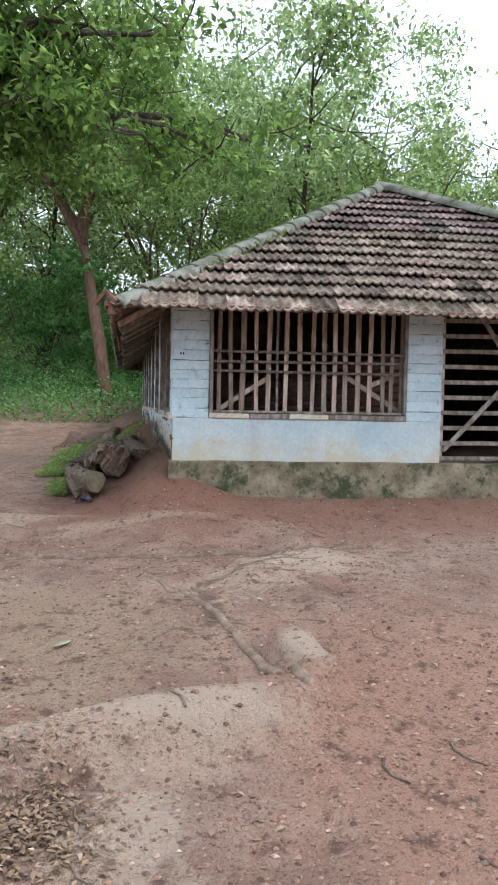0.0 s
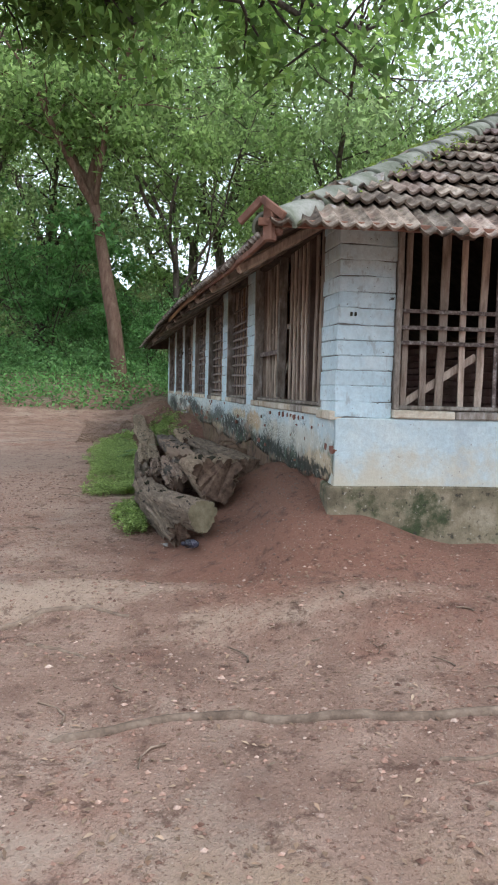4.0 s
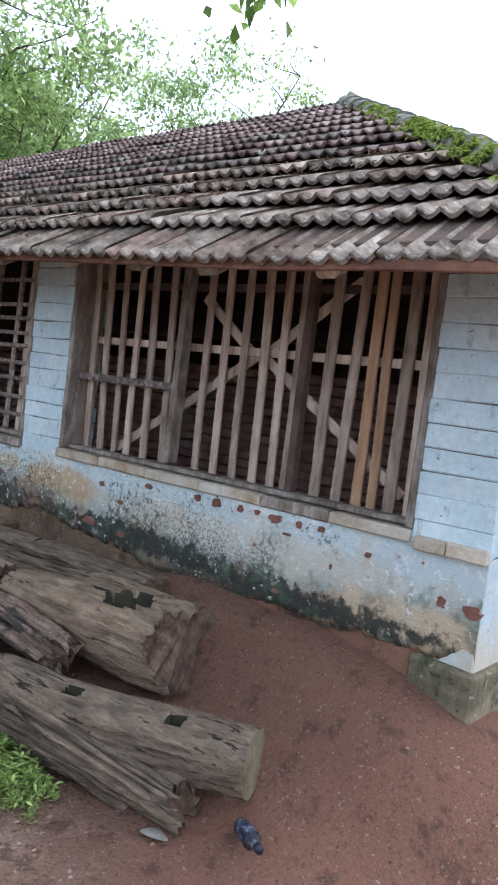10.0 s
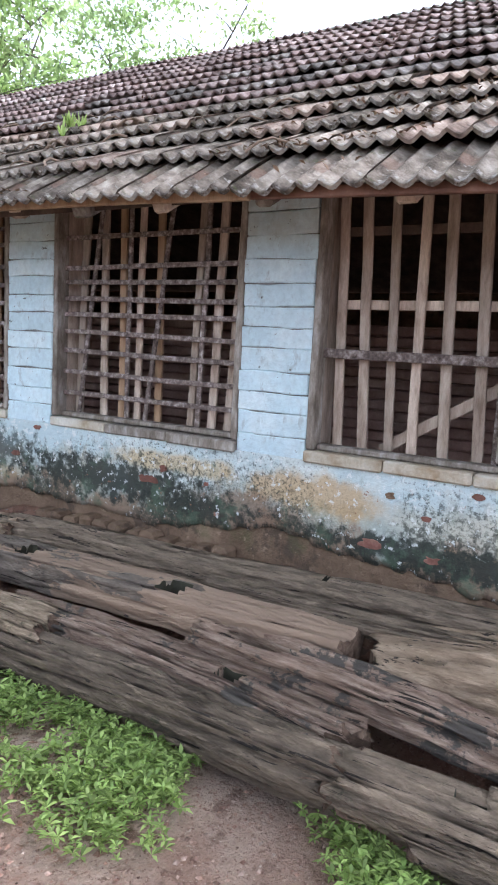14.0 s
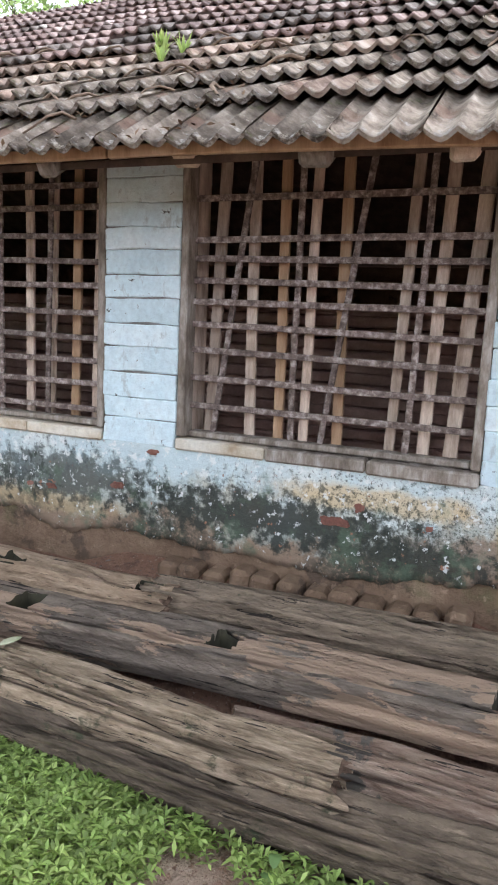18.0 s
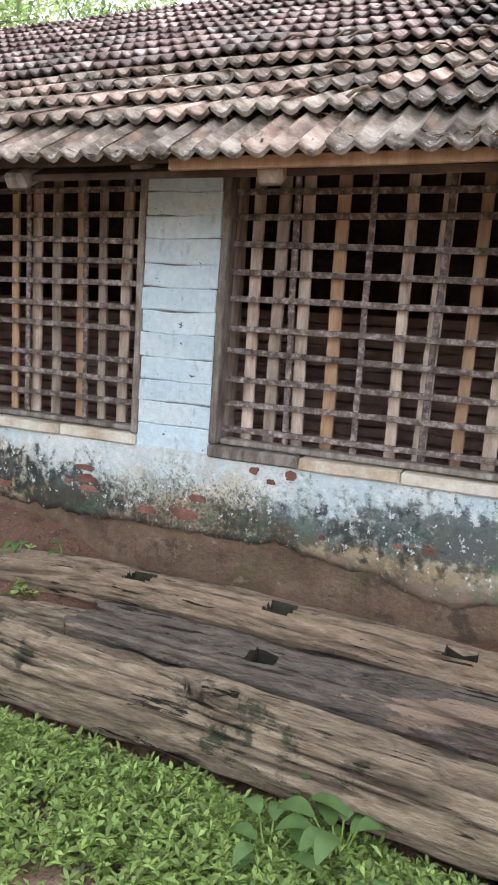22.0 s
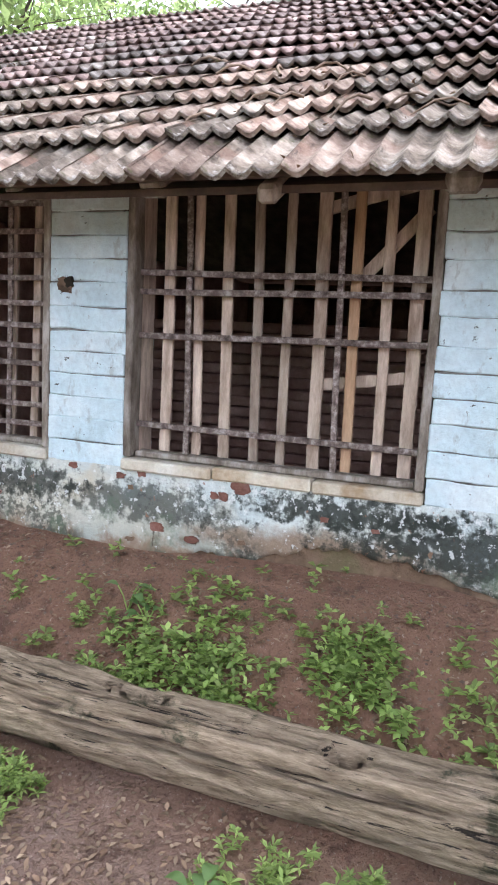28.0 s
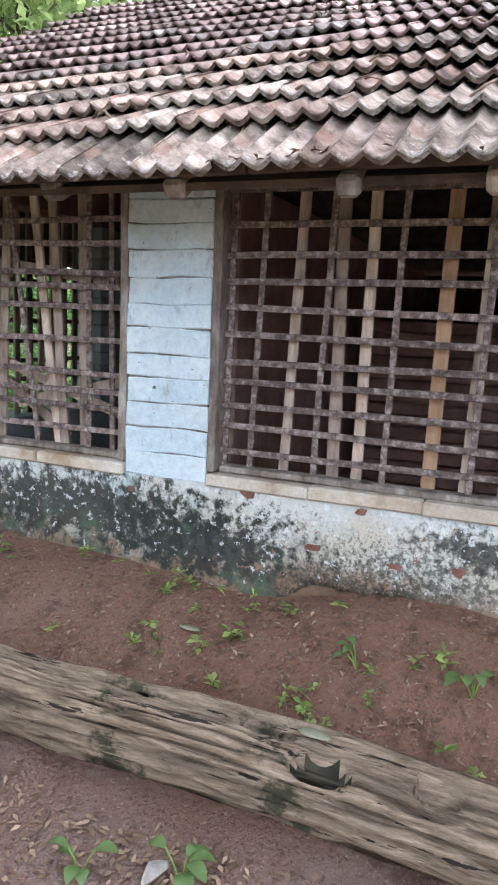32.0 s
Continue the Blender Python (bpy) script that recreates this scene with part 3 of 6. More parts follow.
def wall_of(name, label):
    return thing(name, label, "wall", kind="structure")


west = wall_of("wall_west", "long limewashed wall of blue-white piers over a stained, eroded base")
south = wall_of("wall_south", "blue-white limewashed end wall on a mossy cement plinth")
south.rotation_euler.z = SKEW
north = wall_of("wall_north", "limewashed end wall with slatted openings")
east = wall_of("wall_east", "plain closed mud wall at the back of the house")

# the eroded mud footing, and the plaster skin that hangs ragged above it
def build_footing():
    """The bare mud core under the plaster, uneven where rain has eaten it."""
    verts, faces = [], []
    n, rows = 420, 14
    for i in range(n + 1):
        y = 0.02 + (LONG - 0.04) * i / n
        for j in range(rows + 1):
            z = 0.3 + (SILL - 0.37) * j / rows
            out = 0.022 + 0.016 * bump_at(y, z, 3.0, 4.0) + 0.012 * bump_at(y, z, 11.0, 5.0) - 0.03 * smooth(0.80, 0.62, z)
            verts.append((max(0.008, out) if z > 0.75 else out, y, z))
        verts.append((THICK, y, SILL - 0.07))
        verts.append((THICK, y, 0.3))
    w = rows + 3
    for i in range(n):
        for j in range(w):
            k = (j + 1) % w
            faces.append((i * w + j, i * w + k, (i + 1) * w + k, (i + 1) * w + j))
    faces += [tuple(range(w)), tuple(range(n * w, (n + 1) * w))[::-1]]
    me = bpy.data.meshes.new("footing")
    me.from_pydata(verts, [], faces)
    mesh_part("footing", me, M_MUD, west, "bare eroded mud footing", smooth=True)


build_footing()


EDGE_LOW = ((0.0, 0.86), (0.6, 0.82), (1.7, 0.81), (2.35, 0.86), (2.8, 0.91), (3.1, 0.88), (3.4, 0.82), (4.4, 0.85), (5.0, 0.83), (5.6, 0.92), (7.0, 0.90), (7.6, 0.95), (8.1, 1.02), (8.4, 1.04), (8.9, 0.94),
            (9.35, 0.80), (9.8, 0.80), (10.1, 0.93), (10.55, 0.92), (10.95, 0.75), (11.5, 0.74), (12.2, 0.80), (13.4, 0.80))


def plaster_low(y):
    """How far down the plaster of the west wall still reaches."""
    z = EDGE_LOW[-1][1]
    for (a, za), (b, zb) in zip(EDGE_LOW, EDGE_LOW[1:]):
        if a <= y <= b:
            z = za + (zb - za) * smooth(a, b, y)
            break
    return z + 0.035 * bump_at(y, 0, 2.6, 5.0) + 0.03 * bump_at(y, 0, 9.0, 6.0) + 0.016 * bump_at(y, 0, 31.0, 7.0)


def build_plaster():
    bm = bmesh.new()
    n, rows = 1000, 12
    top = SILL - 0.049
    grid = []
    for i in range(n + 1):
        y = LONG * i / n
        lo = plaster_low(y)
        col = []
        for j in range(rows + 1):
            z = lo + (top - lo) * j / rows
            out = 0.012 * smooth(0.10, 0.0, z - lo) - 0.007 * bump_at(y, z, 2.2, 3.0) - 0.005 * bump_at(y, z, 9.0, 1.0) - 0.002 * bump_at(y, z, 40.0, 1.0)
            col.append(bm.verts.new((out, y, z)))
        col.insert(0, bm.verts.new((0.035, y, lo + 0.004)))
        grid.append(col)
    for a, b in zip(grid, grid[1:]):
        for j in range(rows + 1):
            bm.faces.new((a[j], a[j + 1], b[j + 1], b[j]))
    part("plaster", bm, M_DADO, west, "limewash plaster, black with damp and ragged at its foot", smooth=True)


build_plaster()

for k, (a, b) in enumerate(zip([0.0] + [w[1] for w in WEST], [w[0] for w in WEST] + [LONG])):
    if k == 0:
        pillar(west, 0.0, 0.38, -0.006, 0.322, SILL - 0.06, WALLTOP, 11)
    else:
        pillar(west, 0.0, THICK, a, b, SILL - 0.055, WALLTOP, 20 + k)

# south wall: plinth, dado, piers
for x0, x1 in ((0.0, GATE[0]), (GATE[1], BROAD)):
    part("dado", block(x0 + (0.004 if x0 == 0 else 0), x1, 0.0, THICK, 0.80, SILL - 0.06, 0.008, 0.003, 10), M_FRONT, south)
part("plinth", block(-0.03, BROAD + 0.02, -0.025, THICK, -0.2, 0.835, 0.012, 0.010, 40), M_PLINTH, south, "mossy grey cement plinth")
pillar(south, SOUTH[0][1], GATE[0], 0.0, THICK, SILL - 0.06, WALLTOP, 41)
pillar(south, GATE[1], SOUTH[1][0], 0.0, THICK, SILL - 0.06, WALLTOP, 42)
pillar(south, SOUTH[1][1], BROAD, 0.0, THICK, SILL - 0.06, WALLTOP, 43)

# north and east
part("dado", block(0.03, BROAD, LONG - THICK, LONG, -0.1, SILL - 0.06, 0.01), M_FRONT, north)
for k, x in enumerate((0.0, 2.05, 4.1, BROAD - 0.4)):
    pillar(north, x + (0.27 if k == 0 else 0), x + 0.4, LONG - THICK, LONG, SILL - 0.06, WALLTOP, 60 + k)
gable = bmesh.new()
edge = ((0.02, WALLTOP + 0.02), (BROAD - 0.02, WALLTOP + 0.02), (BROAD / 2, WALLTOP + PITCH * BROAD / 2 - 0.06))
ends = [[gable.verts.new((x, y, z)) for x, z in edge] for y in (LONG - THICK, LONG)]
gable.faces.new(ends[0])
gable.faces.new(ends[1][::-1])
for k in range(3):
    gable.faces.new((ends[0][k], ends[1][k], ends[1][(k + 1) % 3], ends[0][(k + 1) % 3]))
part("gable", gable, M_INNER, north, "bare mud gable")
for x0, x1 in ((0.40, 2.05), (2.45, 4.10)):
    for k in range(13):
        x = x0 + 0.06 + (x1 - x0 - 0.12) * k / 12
        slat("slat", (x, LONG - 0.15, SILL - 0.06), (x + 0.03 * bump_at(x, 0, 9.0, 2.0), LONG - 0.15, WALLTOP), 0.055, 0.02, M_WOOD, north, (0, 1, 0))
    for k in range(9):
        z = SILL + 0.03 + 0.135 * k
        slat("bar", (x0, LONG - 0.125, z), (x1, LONG - 0.125, z + 0.02 * bump_at(k, 1, 2.3, 4.0)), 0.03, 0.02, M_BAR, north, (0, 1, 0))
part("dado", block(BROAD - THICK, BROAD, THICK, LONG - THICK, -0.1, WALLTOP, 0.01), M_MUD, east)

# floor and dim inner partitions of unplastered courses
tagged(part("floor", block(THICK, BROAD - THICK, THICK, LONG - THICK, FLOOR - 0.1, FLOOR, 0), M_INNER), "beaten red earth floor inside the house", "floor", kind="structure")
inner = wall_of("wall_inner", "low inner wall of bare reddish mud courses")
for i in range(14):
    part("mud_course", block(2.6, 2.85, 0.6, LONG - 2.2, FLOOR + 0.086 * i, FLOOR + 0.086 * i + 0.078, 0.012, 0.010, 40), M_INNER, inner)
cross = wall_of("wall_cross", "inner cross wall of bare mud courses")
part("mud_wall", block(0.32, BROAD - THICK, 11.22, 11.40, FLOOR, 2.62, 0.01, 0.01, 8), M_INNER, cross)


# ---- windows: sawn frames, slats behind, thin flaking bars in front ----
def opening(name, label, y0, y1, bars, slats, uprights, braces=(), rail=None, newer=(), mullion=None, seed=0, low=True, posts=()):
    """A slatted opening in the west wall. bars: heights of the level bars; slats: places of the wide inner slats, each with its lean;
    uprights: places of the thin outer uprights; braces: slanting boards (y, z, y, z)."""
    rng = random.Random(seed)
    top = WALLTOP + 0.02
    win = thing(name, label, "window", "slatted openings", kind="structure")
    fx = 0.075
    for a in (y0 + 0.019, y1 - 0.019):
        part("window_frame", block(fx - 0.079, fx + 0.012, a - 0.018, a + 0.018, SILL, top, 0.006, 0.005, 8, rng), M_FRAME, win)
    for a in (y0 + 0.012, y1 - 0.012):
        part("jamb_lining", block(fx + 0.014, fx + 0.15, a - 0.011, a + 0.011, SILL, top, 0.004, 0.004, 6, rng), M_WOOD, win)
    part("window_frame", block(fx - 0.045, fx + 0.03, y0 + 0.042, y1 - 0.042, SILL, SILL + 0.026, 0.006, 0.004, 6, rng), M_FRAME, win)
    part("window_frame", block(fx - 0.045, fx + 0.03, y0 + 0.042, y1 - 0.042, top - 0.05, top, 0.006, 0.004, 6, rng), M_DARKWOOD, win)
    if mullion:
        part("mullion", block(fx - 0.04, fx + 0.035, mullion - 0.022, mullion + 0.022, SILL + 0.04, top - 0.052, 0.006, 0.004, 6, rng), M_FRAME, win)
    for y in posts:
        part("post", block(fx + 0.02, fx + 0.075, y - 0.022, y + 0.022, SILL + 0.004, top - 0.004, 0.006, 0.005, 6, rng), M_DARKWOOD, win)
    for z in bars:
        d = rng.uniform(-0.008, 0.008)
        slat("bar", (fx - 0.012, y0 + 0.03, z + d), (fx - 0.012, y1 - 0.03, z - d), 0.012, 0.026, M_BAR, win, (0, 0, 1), 0.004)
    for y, lean in uprights:
        slat("upright", (fx + 0.006, y - lean, SILL + 0.02), (fx + 0.006, y + lean, top - 0.02), 0.026, 0.014, M_BAR, win, (1, 0, 0), 0.006)
    for i, (y, lean) in enumerate(slats):
        m = M_NEWWOOD if i in newer else M_WOOD
        w = rng.uniform(0.040, 0.056)
        slat("slat", (fx + 0.045, y - lean, SILL + 0.004), (fx + 0.045, y + lean, top - 0.004), w, 0.018, m, win, (1, 0, 0), 0.005)
    for a, b, c, d in braces:
        slat("brace", (fx + 0.075, a, b), (fx + 0.075, c, d), 0.05, 0.016, M_WOOD, win, (1, 0, 0), 0.004)
    if rail:
        for z, a, b, m in rail:
            slat("rail", (fx + (0.07 if m is not M_BAR else -0.012), a, z), (fx + (0.07 if m is not M_BAR else -0.012), b, z), 0.014, 0.042, m, win, (0, 0, 1), 0.003)
    if low:
        n = max(2, round((y1 - y0) / 0.42))
        for i in range(n):
            a, b = y0 + (y1 - y0) * i / n, y0 + (y1 - y0) * (i + 1) / n
            part("window_sill", block(-0.02 + rng.uniform(-0.006, 0.006), 0.20, a + 0.002, b - 0.002, SILL - 0.058, SILL - 0.003 + rng.uniform(-0.004, 0), 0.008, 0.005, 2, rng),
                 M_SILL if rng.random() < 0.7 else M_FRAME, win)
    return win


M_SILL = mat("chipped_painted_sill", [(0.36, 0.265, 0.168), (0.551, 0.49, 0.386), (0.678, 0.657, 0.571)], 5, 0.9, 0.5, 60, rand=0.15)


r0 = random.Random(5)
(a, b) = WEST[0]
opening("window_1", "wide opening closed with upright weathered slats and slanting braces", a, b, [],
        [(2.548, 0.02), (2.433, 0.03), (2.302, 0.025), (2.181, 0.009), (2.057, 0.025), (1.912, 0.03), (1.647, 0.013), (1.524, 0.018), (1.395, 0.014), (1.267, 0.02), (1.154, 0.016), (1.061, 0.004), (0.887, 0.004), (0.752, -0.014),
         (0.664, 0.004), (0.595, 0.01), (0.50, 0.0), (0.41, 0.01)], [(1.80, -0.008)],
        ((2.32, 1.35, 1.32, 1.985), (1.26, 1.965, 0.45, 1.43), (1.72, 2.27, 1.33, 1.97), (1.29, 1.98, 0.78, 2.36)),
        ((1.773, 1.76, 2.60, M_BAR), (1.999, 0.36, 2.57, M_WOOD), (2.32, 0.36, 2.59, M_DARKWOOD)), (14, 15), 1.772, 1, posts=(1.02,))
(a, b) = WEST[1]
opening("window_2", "opening with a lattice of thin level bars over leaning slats", a, b, [1.467, 1.586, 1.704, 1.813, 1.914, 1.999, 2.092, 2.176, 2.34],
        [(3.999, 0.01), (3.865, 0.012), (3.739, -0.004), (3.605, 0.012), (3.355, -0.02), (3.224, -0.02), (3.106, -0.03), (4.16, -0.02)],
        [(4.06, -0.085), (3.788, 0.002), (3.569, -0.085), (3.287, -0.016)], newer=(1, 3), seed=2)
(a, b) = WEST[2]
opening("window_3", "opening with a close lattice of thin bars and slats", a, b, [1.40, 1.518, 1.623, 1.737, 1.844, 1.968, 2.078, 2.192, 2.313, 2.412],
        [(5.827, 0.004), (5.715, -0.002), (5.598, 0.014), (5.454, 0.004), (5.174, 0.002), (5.041, -0.012), (4.898, -0.006), (4.77, -0.009)],
        [(5.637, 0.014), (5.322, 0.005), (5.028, -0.012)], newer=(3, 6), seed=3)
(a, b) = WEST[3]
opening("window_4", "opening with a close lattice of thin bars and slats", a, b, [1.46, 1.567, 1.659, 1.806, 1.902, 2.008, 2.108, 2.207, 2.32, 2.43],
        [(7.568, 0.02), (7.434, 0.02), (7.307, 0.017), (7.152, 0.01), (7.015, 0.006), (6.893, 0.01), (6.745, 0.013), (6.62, 0.02), (6.488, 0.001), (6.39, 0.0)],
        [(7.58, 0.0), (7.369, 0.02), (7.04, 0.006), (6.693, 0.02)], newer=(3, 6), seed=4)
(a, b) = WEST[4]
opening("window_5", "opening with tall upright slats and four level bars", a, b, [1.475, 1.883, 2.071, 2.144],
        [(9.21, 0.002), (9.063, 0.012), (8.926, 0.009), (8.785, 0.01), (8.652, 0.001), (8.509, 0.004), (8.366, 0.002), (8.24, 0.005), (8.12, 0.0)],
        [(9.093, 0.009), (8.421, 0.016)], ((8.537, 1.703, 8.09, 1.765), (8.35, 2.15, 8.10, 2.42), (8.52, 2.42, 8.10, 2.52)), seed=5, newer=(6,))
(a, b) = WEST[5]
opening("window_6", "opening with an even lattice of ten level bars over slats", a, b, [1.42, 1.522, 1.614, 1.713, 1.794, 1.899, 2.005, 2.115, 2.219, 2.331, 2.459],
        [(10.785, -0.02), (10.605, 0.008), (10.492, -0.004), (10.206, -0.013), (10.063, -0.014), (9.923, -0.015), (9.83, 0.0)],
        [(11.05, -0.006), (10.924, -0.02), (10.648, -0.02), (10.376, -0.013), (10.05, -0.014)], newer=(3,), seed=6)
(a, b) = WEST[6]
opening("window_7", "opening with a lattice of bars through which daylight shows", a, b, [1.438, 1.543, 1.609, 1.699, 1.841, 1.992, 2.08, 2.141, 2.264, 2.36],
        [(12.02, 0.08), (11.944, 0.04), (11.80, 0.01), (12.25, -0.03), (12.42, 0.05), (12.62, 0.02), (12.8, 0.0)],
        [(11.746, 0.005), (11.627, 0.01), (12.12, 0.09), (12.35, -0.04)], ((11.52, 1.48, 12.3, 1.72), (11.6, 2.1, 12.5, 2.2), (11.52, 1.68, 12.2, 1.52), (11.9, 1.38, 12.7, 1.9)), seed=7)


def south_opening(name, label, x0, x1, seed):
    """The slatted window of the end wall: built as a west opening, then turned to face south."""
    rng = random.Random(seed)
    w = opening(name, label, 0.0, x1 - x0, [1.761, 1.866, 1.965], [(x1 - x0 - x, rng.uniform(-0.012, 0.012)) for x in (0.105, 0.219, 0.352, 0.488, 0.624, 0.808, 0.948, 1.091, 1.208, 1.324, 1.435, 1.571, 1.705, 1.838, 1.94)],
                [(x1 - x0 - 0.706, 0.0)], ((x1 - x0 - 0.10, 1.36, x1 - x0 - 0.60, 1.69), (x1 - x0 - 1.47, 1.72, x1 - x0 - 2.02, 1.38), (x1 - x0 - 1.68, 1.62, x1 - x0 - 1.97, 1.76)), seed=seed)
    w.matrix_world = Matrix.Rotation(SKEW, 4, "Z") @ Matrix.Translation((x1, 0.0, 0)) @ Matrix.Rotation(radians(90), 4, "Z")
    return w


south_opening("window_8", "slatted window of the end wall with criss-cross braces", *SOUTH[0], 8)
south_opening("window_9", "slatted window of the end wall with criss-cross braces", *SOUTH[1], 9)

gate = thing("door_1", "closed gate of level wooden slats with slanting braces", "gate", kind="structure")
gate.matrix_world = Matrix.Rotation(SKEW, 4, "Z") @ Matrix.Translation((GATE[0], 0.10, 0.84))
gw = GATE[1] - GATE[0]
for x in (0.03, gw - 0.03):
    part("gate_post", block(x - 0.03, x + 0.03, -0.01, 0.05, 0.0, 1.82, 0.006, 0.003, 6), M_WOOD, gate)
for i in range(11):
    z = 0.04 + 0.163 * i
    slat("slat", (0.01, -0.02, z), (gw - 0.01, -0.02, z + 0.005), 0.016, 0.045, M_FRAME, gate, (0, 0, 1))
slat("brace", (0.05, -0.04, 0.12), (0.78, -0.04, 0.90), 0.05, 0.014, M_FRAME, gate, (0, 1, 0))
slat("brace", (0.78, -0.04, 1.05), (0.40, -0.04, 1.6), 0.05, 0.014, M_FRAME, gate, (0, 1, 0))

# ---- roof ----
SLOPE = math.sqrt(1 + PITCH * PITCH)
ROW, WIDE = 0.315, 0.262
RIDGE_Z = ZWALL + PITCH * BROAD / 2


def tile_mesh(cols=16, rolls=2):
    """One interlocking clay tile with two rolls, thick at its lower lip; x across, y up the slope, z out."""
    verts, faces = [], []
    depth = (0.0, 0.03, 0.40)
    for y, lift in zip(depth, (0.060, 0.059, 0.004)):
        for i in range(cols + 1):
            x = WIDE * (i / cols - 0.5) * 1.02
            h = min(0.031 * abs(2 * ((rolls * i / cols) % 1) - 1) ** 1.7, 0.028) - 0.014
            verts.append((x, y, lift + h))
    w = cols + 1
    for j in range(2):
        for i in range(cols):
            faces.append((j * w + i, j * w + i + 1, (j + 1) * w + i + 1, (j + 1) * w + i))
    base = len(verts)
    for y, drop in ((0.004, 0.017), (0.10, 0.014)):
        for i in range(w):
            v = verts[i]
            verts.append((v[0], y, v[2] - drop))
    for i in range(cols):
        faces.append((base + i, base + i + 1, i + 1, i))
        faces.append((base + w + i, base + w + i + 1, base + i + 1, base + i))
    return verts, faces


def eave_sag(u):
    """How the long eave dips towards its south end."""
    return 0.035 - 0.115 * smooth(4.2, -0.3, u)


def west_sag(x, y):
    """How far the long slope has settled towards its eave."""
    return eave_sag(y) * max(0.0, 1 - (x + 0.66) / 2.6)


def slope_matrix(side, u, run, rng):
    """A tile's pose on one of the three slopes: u along the wall, run inward from the wall's face."""
    z = ZWALL + run * PITCH
    up = {"west": (1, 0), "south": (0, 1), "east": (-1, 0)}[side]
    across = {"west": (0, -1), "south": (1, 0), "east": (0, 1)}[side]
    place = {"west": (run, u), "south": (u, run), "east": (BROAD - run, u)}[side]
    y = Vector((up[0], up[1], PITCH)).normalized()
    x = Vector((across[0], across[1], 0))
    z_axis = x.cross(y)
    s = run
    sag = 0.018 * bump_at(u, s, 0.5, 3.3) + 0.012 * bump_at(u, s, 1.4, 1.3)
    if side == "west":
        sag += west_sag(run, u)
    m = Matrix((x, y, z_axis)).transposed().to_4x4()
    m.translation = Vector((place[0], place[1], z)) + z_axis * (sag + rng.uniform(-0.004, 0.004))
    return m @ pose(0, rng.uniform(-0.012, 0.012), 0, rng.uniform(-0.5, 0.5), rng.uniform(-1.0, 1.0), rng.uniform(-0.9, 0.9))


WIDE_V, TILE_F = tile_mesh(18, 3)
PLAIN_V, PLAIN_F = tile_mesh(9, 3)


def tile_data(shape, material):
    me = bpy.data.meshes.new("tile")
    me.from_pydata(shape, [], TILE_F)
    me.polygons.foreach_set("use_smooth", [True] * 36 + [False] * (len(TILE_F) - 36))
    me.materials.append(material)
    return me


TILES = {(id(v), m.name): tile_data(v, m) for v in (WIDE_V,) for m in (M_TILE, M_TILE_END, M_TILE_PINK)}


def roof_height(x, y, side):
    """The height of the lowest other slope over a place."""
    reach = {"west": x, "east": BROAD - x, "south": south_run(x, y)}
    drop = {"west": west_sag(x, y)}
    return min(ZWALL + PITCH * max(-0.70, v) + drop.get(q, 0.0) for q, v in reach.items() if q != side)


def cut_to_hip(m, shape, side):
    """The tile's vertices, folded down where it would stand past a hip or the ridge; the second value says if any were."""
    turn = Matrix.Rotation(SKEW, 4, "Z") if side == "south" else Matrix.Identity(4)
    back = turn.inverted()
    out, cut = [], False
    for v in shape:
        p = turn @ (m @ Vector(v))
        other = roof_height(p.x, p.y, side)
        if p.z > other + 0.08:
            p.z, cut = other - 0.04 - 0.04 * smooth(ZWALL - 0.1, ZWALL + 0.2, other), True
        out.append(tuple(back @ p))
    return out, cut


def south_run(x, y):
    """How far a place lies behind the skewed end wall's face."""
    return -x * math.sin(SKEW) + y * math.cos(SKEW)


def tiles(side, parent, lo, hi, near_rows):
    """Lays a slope's courses: the lowest rows tile by tile, the others as one piece."""
    rng = random.Random(hash_of(side))
    verts, faces, grey = [], [], []
    i = -1
    while True:
        i += 1
        run = -OVER[side] + i * ROW / SLOPE
        if run > BROAD / 2:
            break
        for k in range(int((hi - lo) / WIDE) + 1):
            u = lo + (k + 0.5) * WIDE + rng.uniform(-0.003, 0.003)
            if u > hi:
                continue
            m = slope_matrix(side, u, run, rng)
            p = m.translation
            if side == "south":
                p = Matrix.Rotation(SKEW, 4, "Z") @ p
            others = {"west": p.x, "east": BROAD - p.x, "south": south_run(p.x, p.y)}
            if min(v for q, v in others.items() if q != side) < run + (0.0 if i else 0.10):
                continue
            if side == "south" and not -OVER["west"] < p.x < BROAD + OVER["east"]:
                continue
            shape = PLAIN_V if side == "east" else WIDE_V
            if i == 0:
                m = m @ pose(0, 0, -0.046, 8.0, 0, 0)
            bent, cut = cut_to_hip(m, shape, side)
            if i < near_rows:
                if side == "west":
                    material = M_TILE_PINK if rng.random() < 0.08 + 0.09 * i + 0.20 * smooth(4.0, 7.0, u) else M_TILE
                else:
                    material = M_TILE_PINK if rng.random() < 0.2 else M_TILE_END
                if cut:
                    mesh_part("tile", tile_data(bent, material), None, parent)
                else:
                    mesh_part("tile", TILES[id(shape), material.name], None, parent).matrix_basis = m
            else:
                base = len(verts)
                verts.extend(bent)
                pattern = PLAIN_F if shape is PLAIN_V else TILE_F
                faces.extend(tuple(base + q for q in f) for f in pattern)
                grey.extend([1 if rng.random() < 0.75 - 0.07 * i else 0] * len(pattern))
    me = bpy.data.meshes.new("tiles_above")
    me.from_pydata(verts, [], faces)
    me.materials.append(M_TILE_FAR)
    me.materials.append(M_TILE_GREY)
    me.polygons.foreach_set("material_index", grey)
    ob = mesh_part("tiles_above", me, None, parent, smooth=True)
    tagged(ob, "courses of pinkish lichened clay tiles", kind="stuff")


def hash_of(s):
    return sum(ord(c) * (i + 3) for i, c in enumerate(s))


